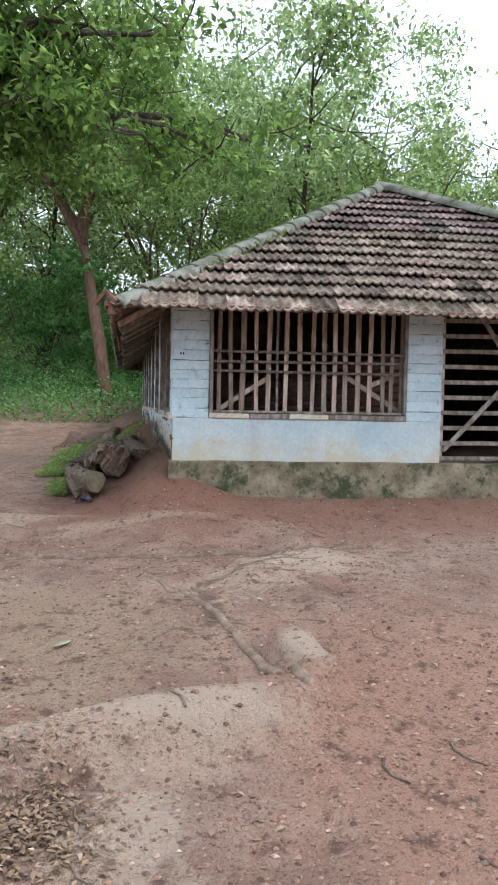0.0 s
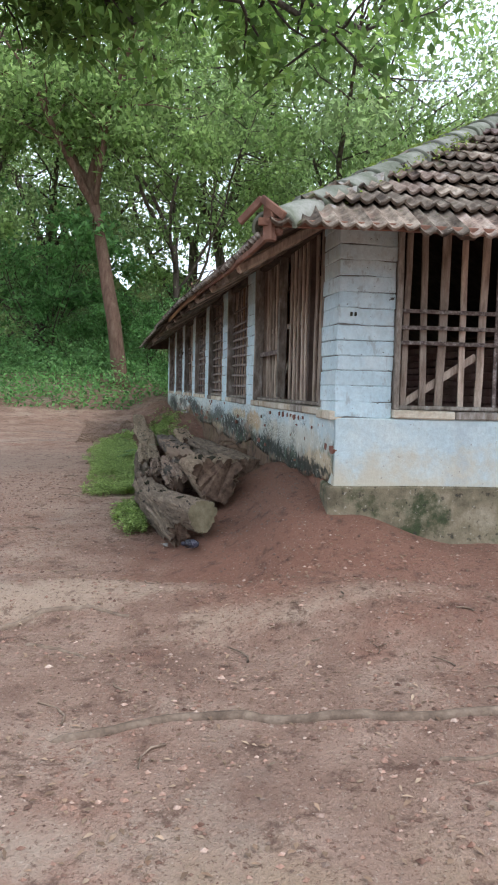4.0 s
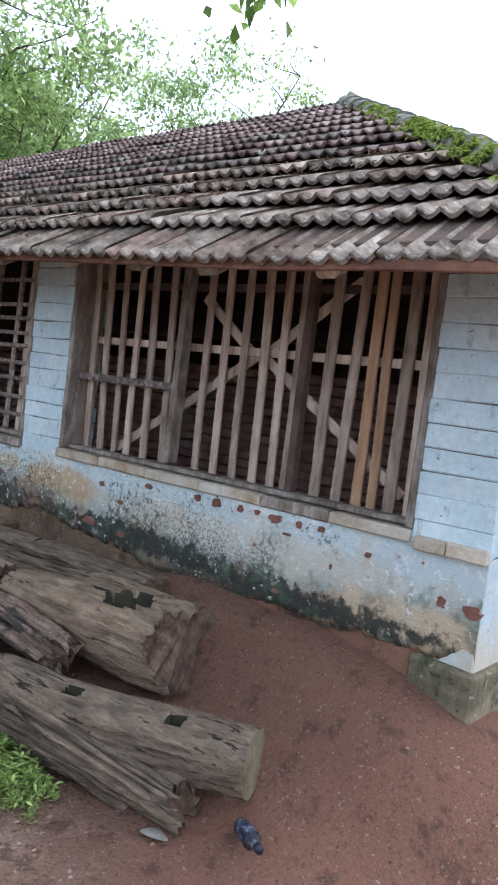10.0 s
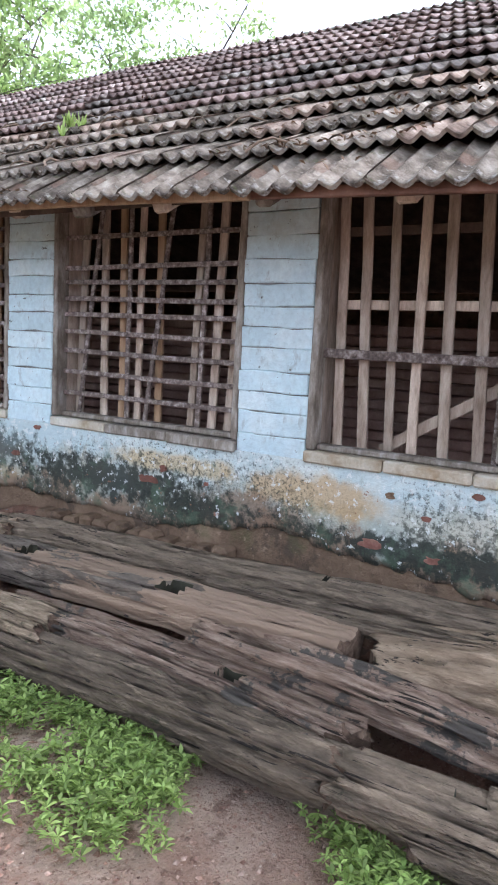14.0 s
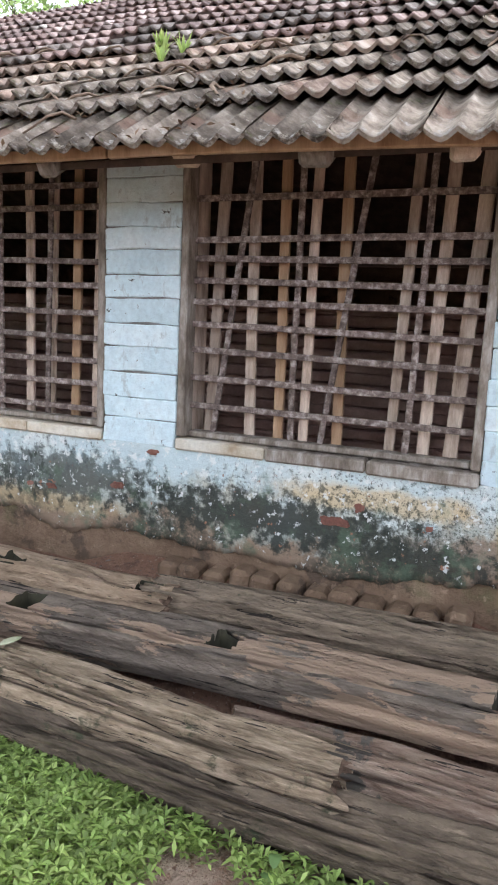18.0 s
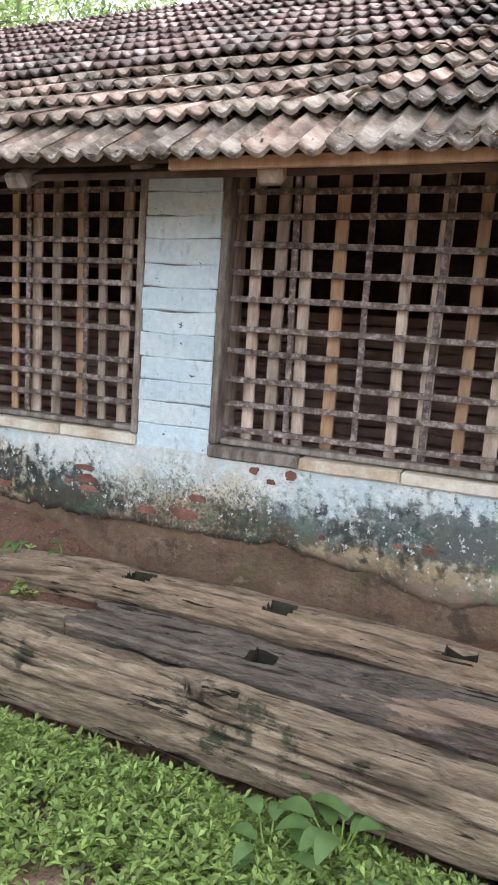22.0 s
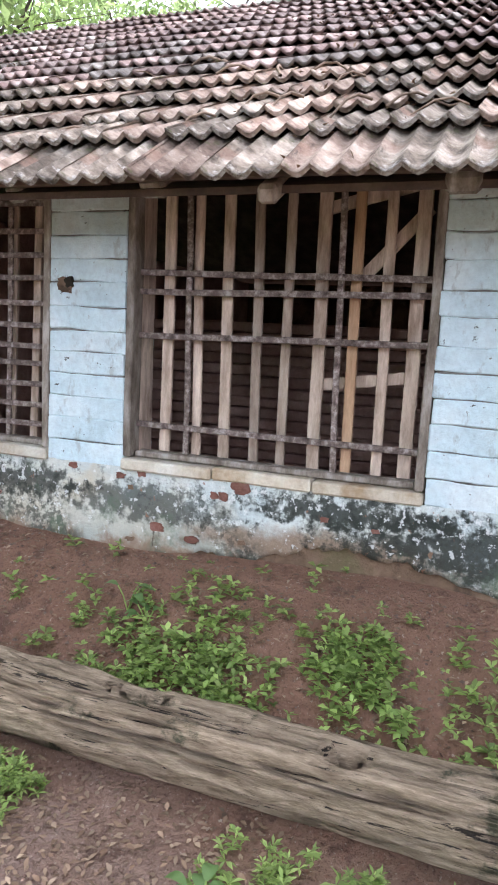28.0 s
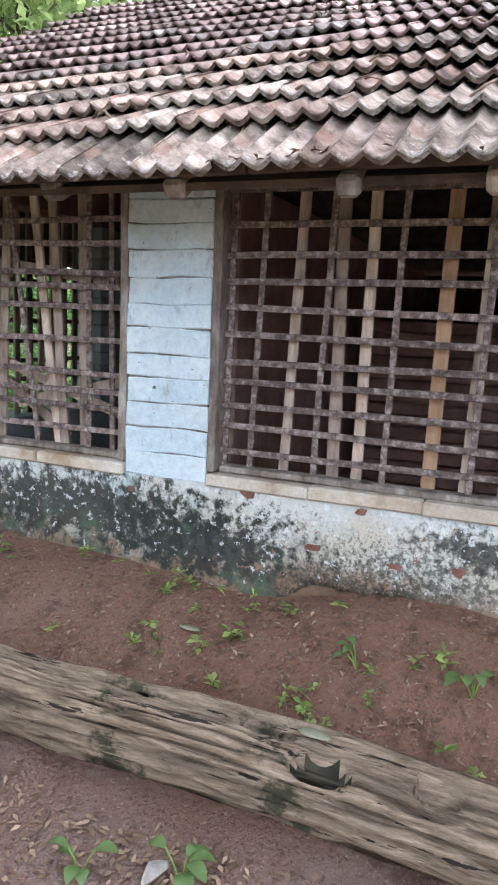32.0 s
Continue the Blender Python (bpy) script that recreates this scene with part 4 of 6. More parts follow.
# the deck of laths under the tiles, one closed shell
EDGE = 0.03


def corner(a, b):
    """Where the eave lines of two neighbouring slopes meet."""
    x = -OVER["west"] + EDGE if "west" in (a, b) else BROAD + OVER["east"] - EDGE
    if "south" in (a, b):
        return x, (-OVER["south"] + EDGE + x * math.sin(SKEW)) / math.cos(SKEW)
    return x, LONG + OVER["north"] - EDGE


MID = BROAD / 2
APEX_S = (MID, (MID + MID * math.sin(SKEW)) / math.cos(SKEW))
APEX_N = (MID, LONG + 0.52)             # the north end is a gable


def deck():
    bm = bmesh.new()
    low = []
    for a, b in (("west", "south"), ("east", "south"), ("east", "north"), ("west", "north")):
        x, y = corner(a, b)
        edge = OVER["west"] if b == "north" else (OVER["west"] + OVER["south"]) / 2
        low.append((x + (0.12 if x < 0 else -0.12), y + (0.12 if y < 0 else -0.12), ZWALL - (edge - 0.15) * PITCH))
    ridge = [(*APEX_S, RIDGE_Z), (*APEX_N, RIDGE_Z)]
    for dz in (-0.05, -0.075):
        a = [bm.verts.new((x, y, z + dz)) for x, y, z in low]
        r = [bm.verts.new((x, y, z + dz)) for x, y, z in ridge]
        f = [(a[0], a[1], r[0]), (a[1], a[2], r[1], r[0]), (a[2], a[3], r[1]), (a[3], a[0], r[0], r[1])]
        for q in f:
            bm.faces.new(q)
        if dz < -0.07:
            for i in range(4):
                bm.faces.new((a[i], a[(i + 1) % 4], first[(i + 1) % 4], first[i]))
        first = a
    return part("roof_deck", bm, M_DARKWOOD)


tagged(deck(), "dark lath deck under the roof tiles", "roof", kind="structure")
roof_w = thing("roof_west", "long roof slope of dark lichened clay tiles", "roof", kind="structure")
roof_s = thing("roof_south", "hipped end slope of grey-pink clay tiles", "roof", kind="structure")
roof_s.rotation_euler.z = SKEW
roof_e = thing("roof_east", "back roof slope of clay tiles", "roof", kind="structure")
tiles("west", roof_w, -1.0, LONG + OVER["north"], 5)
tiles("south", roof_s, -0.80, BROAD + 0.8, 8)
tiles("east", roof_e, -1.5, LONG + OVER["north"], 0)


def ridge_line(parent, a, b, n, material, seed, fat=1.0):
    """Half-round cement-bedded ridge tiles, each lapping the one below."""
    rng = random.Random(seed)
    a, b = Vector(a), Vector(b)
    z = (b - a).normalized()
    side = z.cross(Vector((0, 0, 1))).normalized()
    up = side.cross(z)
    step = (b - a).length / n
    for i in range(n):
        bm = bmesh.new()
        rows = []
        for t, r in ((0, 0.142 * fat), (0.03, 0.138 * fat), (step * 1.12, 0.116 * fat)):
            ring = []
            for k in range(15):
                ang = radians(-8 + 196 * k / 14)
                w = 1 + 0.05 * noise.noise(Vector((k * 0.6, i * 3.1 + t * 4, seed)))
                p = a + z * (i * step + t) + side * math.cos(ang) * r * 1.1 * w + up * (math.sin(ang) * r * 0.80 * w - 0.02)
                ring.append(bm.verts.new(p))
            rows.append(ring)
        inner = [bm.verts.new(v.co - (v.co - (a + z * i * step)).normalized() * 0.022) for v in rows[0]]
        for p, q in zip([inner] + rows, rows):
            for k in range(14):
                bm.faces.new((p[k], p[k + 1], q[k + 1], q[k]))
        part("ridge_tile", bm, material, parent, smooth=True)


roof_r = thing("roof_ridge", "mossy grey cement ridge and hip tiles", "roof", kind="structure")
EAVE = ZWALL - OVER["west"] * PITCH
top_z = RIDGE_Z + 0.05
cs = corner("west", "south")
ridge_line(roof_r, (cs[0] + 0.05, cs[1] + 0.04, EAVE - 0.045), (*APEX_S, top_z - 0.01), 15, M_RIDGE, 3, 0.88)
cs2 = corner("east", "south")
ridge_line(roof_r, (cs2[0], cs2[1], EAVE + 0.05), (*APEX_S, top_z), 15, M_RIDGE, 4)
ridge_line(roof_r, (*APEX_S, top_z - 0.05), (*APEX_N, top_z - 0.05), 36, M_RIDGE, 6, 0.6)

# eave boards, wall plates and rafter feet
eave = thing("eave_timber", "reddish eave boards and projecting rafter feet", "roof timber", kind="structure")
n, ow = 9, OVER["west"]
for i in range(n):
    y0, y1 = cs[1] + 0.05 + (LONG + 0.66 - cs[1]) * i / n, cs[1] + 0.05 + (LONG + 0.66 - cs[1]) * (i + 1) / n
    m = M_NEWWOOD if i in (2, 3) else M_EAVE if i < 2 else M_DARKWOOD
    bm = block(-ow + (0.055 if i < 4 else 0.12), -ow + (0.08 if i < 4 else 0.15), y0, y1 - 0.004, EAVE - 0.030 + (0.0 if i < 4 else 0.045), EAVE + 0.010 + (0.0 if i < 4 else 0.045), 0.004, 0.006, 8)
    for v in bm.verts:
        v.co.z += eave_sag(v.co.y)
    part("eave_board", bm, m, eave)
south_eave = thing("eave_timber_south", "reddish eave boards of the end slope", "roof timber", kind="structure")
south_eave.rotation_euler.z = SKEW
es = ZWALL - OVER["south"] * PITCH
for i in range(5):
    x0, x1 = -ow + (BROAD + 2 * ow) * i / 5, -ow + (BROAD + 2 * ow) * (i + 1) / 5
    part("eave_board", block(x0 + 0.06, x1 - 0.004, -OVER["south"] + 0.035, -OVER["south"] + 0.06, es - 0.004, es + 0.036, 0.004, 0.006, 5), M_EAVE, south_eave)
part("wall_plate", block(0.16, 0.25, 0.02, LONG - 0.02, WALLTOP + 0.022, WALLTOP + 0.07, 0.01, 0.003, 20), M_DARKWOOD, eave)
part("wall_plate", block(0.22, BROAD - 0.05, 0.05, 0.20, WALLTOP + 0.022, WALLTOP + 0.07, 0.01, 0.003, 14), M_DARKWOOD, south_eave)
rr = random.Random(9)
for y in (0.55, 1.12, 1.55, 2.05, 2.62, 3.1, 3.54, 4.01, 4.55, 5.01, 5.52, 6.06, 6.57, 7.05, 7.5, 7.93, 8.53, 8.97, 9.57, 10.0, 10.43, 11.01, 11.5, 12.1, 12.6):
    w = rr.uniform(0.034, 0.055)
    bm = block(0, 0.75 * SLOPE, -w, w, -0.120, -0.052, 0.014, 0.012, 4, rr)
    out = rr.uniform(0.06, 0.14)
    bm.transform(Matrix.Translation((-ow + out, y, EAVE + out * PITCH + 0.8 * eave_sag(y))) @ Matrix.Rotation(-math.atan(PITCH), 4, "Y"))
    part("rafter", bm, M_FRAME if rr.random() < 0.5 else M_WOOD, eave)
x = 0.6
while x < BROAD:
    bm = block(-0.05, 0.05, 0, 0.75 * SLOPE, -0.105, -0.048, 0.01, 0.006, 4, rr)
    bm.transform(Matrix.Translation((x, -OVER["south"] + 0.16, es + 0.16 * PITCH)) @ Matrix.Rotation(math.atan(PITCH), 4, "X"))
    part("rafter", bm, M_DARKWOOD, south_eave)
    x += 0.6


# ---- old timbers stacked along the west wall ----
def outline(f, w, h, square):
    """A place on a rounded rectangle, f of the way round."""
    r = (1 - square) * min(w, h) / 2 * 0.98 + 0.004
    a, b = w / 2 - r, h / 2 - r
    arc = math.pi * r / 2
    s = f * (4 * (a + b) + 4 * arc)
    legs = ((2 * b, lambda t: (a + r, -b + t)), (arc, lambda t: (a + r * math.cos(t / r), b + r * math.sin(t / r))), (2 * a, lambda t: (a - t, b + r)),
            (arc, lambda t: (-a - r * math.sin(t / r), b + r * math.cos(t / r))), (2 * b, lambda t: (-a - r, b - t)), (arc, lambda t: (-a - r * math.cos(t / r), -b - r * math.sin(t / r))),
            (2 * a, lambda t: (-a + t, -b - r)), (arc, lambda t: (a + r * math.sin(t / r), -b - r * math.cos(t / r))))
    for run, at in legs:
        if s <= run:
            return at(s)
        s -= run
    return a + r, -b


def log(name, label, pts, w, h, material, seed, square=0.5, holes=(), groove=0.02, jag=0.10):
    """A weathered beam through pts (its axis), with grooves along the grain, ragged ends and sunk mortices.
    holes: (distance along it, offset across, length, breadth, depth); a breadth below nought makes a rotted hollow, not a cut mortice."""
    pts = [Vector(p) for p in pts]
    cum = [0.0]
    for p, q in zip(pts, pts[1:]):
        cum.append(cum[-1] + (q - p).length)
    total = cum[-1]
    n = max(8, int(total / 0.020))
    stations = [total * i / n for i in range(n + 1)]
    around = [j / 72 for j in range(72)]
    fine = [(k / 900, *outline(k / 900, w, h, square)) for k in range(900)]
    for hd, ho, hl, hb, deep in holes:
        stations += [hd + s * (hl / 2 + e) for s in (-1, 1) for e in (-0.002, 0.002)]
        for edge in (ho - abs(hb) / 2, ho + abs(hb) / 2):
            for e in (-0.002, 0.002):
                around.append(min((q for q in fine if q[2] > 0), key=lambda q: abs(q[1] - edge - e))[0])
    stations = sorted(s for s in stations if 0 <= s <= total)
    around = sorted(set(around))
    n, ring = len(stations) - 1, len(around)
    verts, faces, sunk = [], [], []
    sd = Vector((seed * 7.3, seed * 3.1, seed * 1.7))
    for i in range(n + 1):
        d = stations[i]
        k = max(j for j in range(len(pts) - 1) if cum[j] <= d + 1e-6)
        f = (d - cum[k]) / (cum[k + 1] - cum[k])
        f2 = f
        c = pts[k].lerp(pts[k + 1], f2)
        ax = (pts[k + 1] - pts[k]).normalized()
        sx = ax.cross(Vector((0, 0, 1))).normalized()
        up = sx.cross(ax)
        c = c + sx * 0.03 * noise.noise(Vector((d * 0.8, seed, 1))) + up * 0.02 * noise.noise(Vector((d * 0.9, seed, 5)))
        for j in range(ring):
            px, pz = outline(around[j], w, h, square)
            flat_x = px
            ca, sa = 2 * px / w, 2 * pz / h
            g = noise.noise(Vector((ca * 3.2 + sd.x, sa * 3.2 + sd.y, d * 0.55 + sd.z)))
            g2 = noise.noise(Vector((ca * 7 + sd.x, sa * 7 + sd.y, d * 0.9 + sd.z)))
            g4 = noise.noise(Vector((ca * 17 + sd.x, sa * 17 + sd.y, d * 1.6 + sd.z)))
            g3 = noise.noise(Vector((ca * 2 + sd.x, sa * 2, d * 6)))
            cut = groove * (g * 1.1 - 2.1 * max(0, 0.10 - abs(g2)) / 0.10 - 0.7 * max(0, 0.16 - abs(g4)) / 0.16 + 0.4 * g3)
            r = math.hypot(px, pz)
            s = (r + cut) / r
            px, pz = px * s, pz * s
            px *= 1 - 0.38 * smooth(0.05 * h, -0.45 * h, pz)
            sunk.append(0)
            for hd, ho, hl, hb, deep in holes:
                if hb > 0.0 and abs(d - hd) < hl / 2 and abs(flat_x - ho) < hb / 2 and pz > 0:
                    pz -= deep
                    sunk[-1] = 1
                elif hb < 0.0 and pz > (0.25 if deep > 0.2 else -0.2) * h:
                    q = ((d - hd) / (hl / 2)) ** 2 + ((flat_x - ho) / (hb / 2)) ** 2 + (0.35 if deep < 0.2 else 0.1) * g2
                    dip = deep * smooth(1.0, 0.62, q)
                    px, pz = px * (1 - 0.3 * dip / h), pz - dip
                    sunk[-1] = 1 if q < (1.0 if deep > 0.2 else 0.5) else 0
            dd = 0.0
            if i in (0, n):
                dd = jag * noise.noise(Vector((ca * 2.5 + seed, sa * 2.5, i))) * (1 if i == 0 else -1)
            verts.append(tuple(c + sx * px + up * pz + ax * dd))
    for i in range(n):
        for j in range(ring):
            p, q = i * ring + j, i * ring + (j + 1) % ring
            faces.append((p, p + ring, q + ring, q))
    faces.append(tuple(range(ring)))
    faces.append(tuple(range(n * ring, (n + 1) * ring))[::-1])
    me = bpy.data.meshes.new(name)
    me.from_pydata(verts, [], faces)
    bm = bmesh.new()
    bm.from_mesh(me)
    for f in bm.faces:
        # sunk faces take the near-black material, so the holes' shade is painted
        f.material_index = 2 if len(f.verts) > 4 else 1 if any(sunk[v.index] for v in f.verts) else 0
    bmesh.ops.recalc_face_normals(bm, faces=bm.faces)
    bm.to_mesh(me)
    bm.free()
    me.materials.append(material)
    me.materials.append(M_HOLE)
    me.materials.append(M_SAWN if jag < 0.01 else M_ROT)
    ob = mesh_part(name, me, None, smooth=True)
    for f in me.polygons:
        f.use_smooth = f.material_index == 0 and len(f.vertices) == 4
    return tagged(ob, label, "log", "old timbers along the wall")


LOGS = [
    ("old_log", "dark round log with a pale sawn end on the bank", [(-0.775, 0.43, 0.555), (-0.91, 0.85, 0.54), (-1.00, 1.18, 0.53), (-1.05, 1.5, 0.53)], 0.215, 0.225, M_LOG_DARK, 1, 0.30, ((0.28, -0.035, 0.06, 0.06, 0.08), (0.70, -0.035, 0.07, 0.055, 0.08)), 0.010, 0.006),
    ("old_log", "split grey outer log with a cracked broken end", [(-0.93, 0.60, 0.40), (-1.05, 1.1, 0.50), (-1.11, 1.5, 0.56), (-1.12, 1.86, 0.57)], 0.15, 0.17, M_LOG_DARK, 2, 0.4, ((0.93, 0.01, 0.16, 0.05, 0.08),), 0.026, 0.10),
    ("old_log", "split grey spur with a ragged end against the pile", [(-0.99, 0.78, 0.40), (-1.09, 1.2, 0.46), (-1.15, 1.65, 0.50)], 0.09, 0.13, M_LOG_DARK, 21, 0.4, (), 0.024, 0.12),
    ("old_log", "heavy squared stump with a round mortice hole near its end", [(-0.60, 0.97, 0.725), (-0.62, 1.4, 0.715), (-0.62, 1.95, 0.66)], 0.36, 0.33, M_LOG_BROWN, 3, 0.55, ((0.26, -0.03, 0.19, -0.22, 0.24),), 0.022, 0.10),
    ("old_log", "long dark beam lying close to the wall", [(-0.27, 1.45, 0.775), (-0.32, 2.6, 0.765), (-0.40, 4.15, 0.755)], 0.22, 0.15, M_LOG_DARK, 4, 0.75, ((0.9, 0.06, 0.02, 0.1, 0.05),), 0.014, 0.06),
    ("old_log", "grey plank with a snapped end among the timbers", [(-0.56, 1.54, 0.83), (-0.55, 2.1, 0.81), (-0.52, 2.8, 0.78)], 0.14, 0.07, M_LOG_DARK, 5, 0.75, (), 0.012, 0.03),
    ("old_log", "split reddish beam slab leaning on the pile with pale torn faces", [(-0.86, 1.37, 0.64), (-0.87, 1.7, 0.70), (-0.84, 2.1, 0.72), (-0.80, 2.6, 0.72)], 0.17, 0.14, M_LOG_RED, 6, 0.6, (), 0.028, 0.14),
    ("old_log", "flat beam with torn pale faces and four square mortices", [(-0.69, 2.06, 0.745), (-0.71, 2.8, 0.755), (-0.65, 3.7, 0.70), (-0.65, 4.5, 0.675), (-0.655, 5.4, 0.675), (-0.60, 6.15, 0.65)], 0.24, 0.16, M_LOG_TORN, 9, 0.85,
     ((0.74, 0.0, 0.10, 0.11, 0.12), (1.66, 0.0, 0.10, 0.125, 0.12), (2.49, 0.0, 0.10, 0.125, 0.12), (3.31, 0.0, 0.10, 0.125, 0.12)), 0.016, 0.06),
    ("old_log", "dark hollowed beam with torn pinkish wood", [(-1.02, 1.93, 0.60), (-0.96, 2.4, 0.615), (-0.90, 3.0, 0.605), (-0.85, 3.55, 0.58)], 0.19, 0.15, M_LOG_RED, 7, 0.6, ((0.46, 0.0, 0.09, 0.07, 0.10), (1.45, -0.03, 0.26, -0.09, 0.09)), 0.022, 0.12),
    ("old_log", "rough split outer log with a broken end", [(-1.11, 1.90, 0.555), (-1.09, 2.5, 0.545), (-1.07, 3.2, 0.535), (-1.03, 4.3, 0.54)], 0.15, 0.19, M_LOG_DARK, 8, 0.45, (), 0.030, 0.14),
    ("old_log", "brown inner beam with mortices cut in its edge", [(-0.47, 4.02, 0.765), (-0.47, 4.75, 0.77), (-0.41, 5.6, 0.765), (-0.37, 6.3, 0.735), (-0.34, 6.85, 0.68)], 0.17, 0.15, M_LOG_BROWN, 10, 0.8,
     ((0.10, -0.02, 0.09, 0.09, 0.07), (0.73, -0.02, 0.10, 0.09, 0.08), (1.38, -0.02, 0.10, 0.09, 0.08), (2.0, -0.02, 0.11, 0.09, 0.08)), 0.014, 0.05),
    ("old_log", "broken grey end of a beam lying in the bank", [(-0.60, 6.0, 0.63), (-0.58, 6.4, 0.60), (-0.55, 6.95, 0.57)], 0.13, 0.12, M_LOG, 22, 0.7, (), 0.02, 0.10),
    ("old_log", "very long grey weathered log with knots and mossy hollows", [(-0.97, 3.2, 0.55), (-0.95, 4.15, 0.575), (-0.93, 4.7, 0.58), (-0.89, 5.5, 0.585), (-0.85, 6.3, 0.575), (-0.83, 7.0, 0.59), (-0.83, 7.7, 0.59), (-0.84, 8.5, 0.595), (-0.835, 9.4, 0.605), (-0.82, 10.2, 0.64), (-0.79, 11.0, 0.645), (-0.75, 12.6, 0.64)],
     0.245, 0.255, M_LOG, 13, 0.42,
     ((1.43, -0.02, 0.26, -0.12, 0.12), (2.24, 0.0, 0.24, -0.14, 0.12), (3.30, 0.02, 0.24, -0.12, 0.11), (3.68, 0.0, 0.20, -0.11, 0.11), (4.30, -0.06, 0.16, -0.12, 0.11), (4.88, -0.02, 0.18, -0.13, 0.12), (5.58, 0.02, 0.30, -0.08, 0.10), (6.16, 0.0, 0.10, -0.08, 0.09),
      (6.42, -0.07, 0.24, -0.07, 0.05), (6.50, 0.02, 0.18, -0.08, 0.10), (6.80, -0.03, 0.14, -0.11, 0.11), (7.32, 0.0, 0.22, -0.07, 0.09), (7.75, 0.03, 0.18, -0.07, 0.09), (7.12, -0.08, 0.22, -0.08, 0.05)), 0.026, 0.10),
]
for row in LOGS:
    log(*row)


# ---- leaves, trees and undergrowth ----
def leaf_material(name, cols, scale=1.0, glow=0.45):
    m = mat(name, cols, 1.1, 0.55, 0.1, 20, rand=0.45, island=True, spec=0.35)
    n, l, b = node_out(m)
    colour = b.inputs["Base Color"].links[0].from_socket
    tr, mx, br = n.new("ShaderNodeBsdfTranslucent"), n.new("ShaderNodeMixShader"), n.new("ShaderNodeHueSaturation")
    br.inputs["Hue"].default_value, br.inputs["Saturation"].default_value, br.inputs["Value"].default_value = 0.488, 0.98, 1.6
    l.new(colour, br.inputs["Color"])
    l.new(br.outputs[0], tr.inputs["Color"])
    mx.inputs[0].default_value = glow
    l.new(b.outputs[0], mx.inputs[1])
    l.new(tr.outputs[0], mx.inputs[2])
    l.new(mx.outputs[0], n["Material Output"].inputs[0])
    return m


M_LEAF = leaf_material("tree_leaf", [(0.085, 0.15, 0.045), (0.20, 0.305, 0.105), (0.35, 0.47, 0.19)], glow=0.64)
# LIGHT and DARK carry sunlit and shaded brightness in the leaf colour itself
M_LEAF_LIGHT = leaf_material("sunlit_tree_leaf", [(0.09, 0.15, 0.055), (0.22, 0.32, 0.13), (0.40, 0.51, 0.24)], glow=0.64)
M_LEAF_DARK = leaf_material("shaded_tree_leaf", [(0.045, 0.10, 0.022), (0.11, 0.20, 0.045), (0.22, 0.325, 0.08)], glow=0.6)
M_BUSH = leaf_material("undergrowth_leaf", [(0.09, 0.22, 0.075), (0.15, 0.32, 0.11), (0.24, 0.42, 0.16)], glow=0.5)
M_WEED = leaf_material("weed_leaf", [(0.14, 0.22, 0.06), (0.25, 0.35, 0.105), (0.38, 0.48, 0.17)], glow=0.35)
M_BROAD = leaf_material("broad_leaf", [(0.07, 0.16, 0.05), (0.12, 0.23, 0.075), (0.17, 0.28, 0.10)], glow=0.35)
M_LITTER = mat("dry_leaf_litter", [(0.14, 0.08, 0.05), (0.24, 0.16, 0.105), (0.40, 0.30, 0.21)], 3, 0.85, 0.2, 30, rand=0.4, island=True)


def leaf_mesh(name, centres, length, width, material, rng, droop=0.3, flat=0.0):
    """One mesh of many folded leaves, one at each centre."""
    n = len(centres)
    c = np.array(centres, dtype=float)
    d = rng.normal(size=(n, 3))
    d[:, 2] = d[:, 2] * (1 - flat) - droop
    d /= np.linalg.norm(d, axis=1)[:, None]
    s = np.cross(d, np.array([0, 0, 1.0]) + 0.6 * (1 - flat) * rng.normal(size=(n, 3)))
    s /= np.linalg.norm(s, axis=1)[:, None] + 1e-6
    k = np.cross(s, d)
    L = length * rng.uniform(0.65, 1.25, size=(n, 1))
    W = width * rng.uniform(0.7, 1.2, size=(n, 1))
    v = np.stack([c - d * L / 2, c - d * L * 0.05 + s * W / 2 + k * W * 0.18, c + d * L / 2 - k * L * 0.08, c - d * L * 0.05 - s * W / 2 + k * W * 0.18], 1).reshape(-1, 3)
    me = bpy.data.meshes.new(name)
    me.vertices.add(4 * n)
    me.vertices.foreach_set("co", v.ravel())
    me.loops.add(4 * n)
    me.loops.foreach_set("vertex_index", np.arange(4 * n, dtype=np.int32))
    me.polygons.add(n)
    me.polygons.foreach_set("loop_start", np.arange(0, 4 * n, 4, dtype=np.int32))
    me.update(calc_edges=True)
    me.materials.append(material)
    return me


def tube(verts, faces, pts, radii, sides=8, seed=0):
    """Adds a tapered, slightly knotty limb to a list of vertices and faces."""
    base = len(verts)
    for i, (p, r) in enumerate(zip(pts, radii)):
        a = (pts[min(i + 1, len(pts) - 1)] - pts[max(i - 1, 0)]).normalized()
        s = a.cross(Vector((0.3, 0.9, 0.2))).normalized()
        u = s.cross(a)
        for k in range(sides):
            t = 2 * math.pi * k / sides
            w = r * (1 + 0.16 * noise.noise(Vector((math.cos(t) + seed, math.sin(t), i * 0.7))))
            verts.append(tuple(p + s * math.cos(t) * w + u * math.sin(t) * w))
    for i in range(len(pts) - 1):
        for k in range(sides):
            q = base + i * sides + k
            w = base + i * sides + (k + 1) % sides
            faces.append((q, w, w + sides, q + sides))


def limb_path(start, way, length, bend, rng, n=7):
    pts, p, d = [Vector(start)], Vector(start), Vector(way).normalized()
    for _ in range(n):
        d = (d + Vector((rng.uniform(-1, 1), rng.uniform(-1, 1), rng.uniform(-0.5, 0.9))) * bend).normalized()
        p = p + d * (length / n)
        pts.append(p.copy())
    return pts


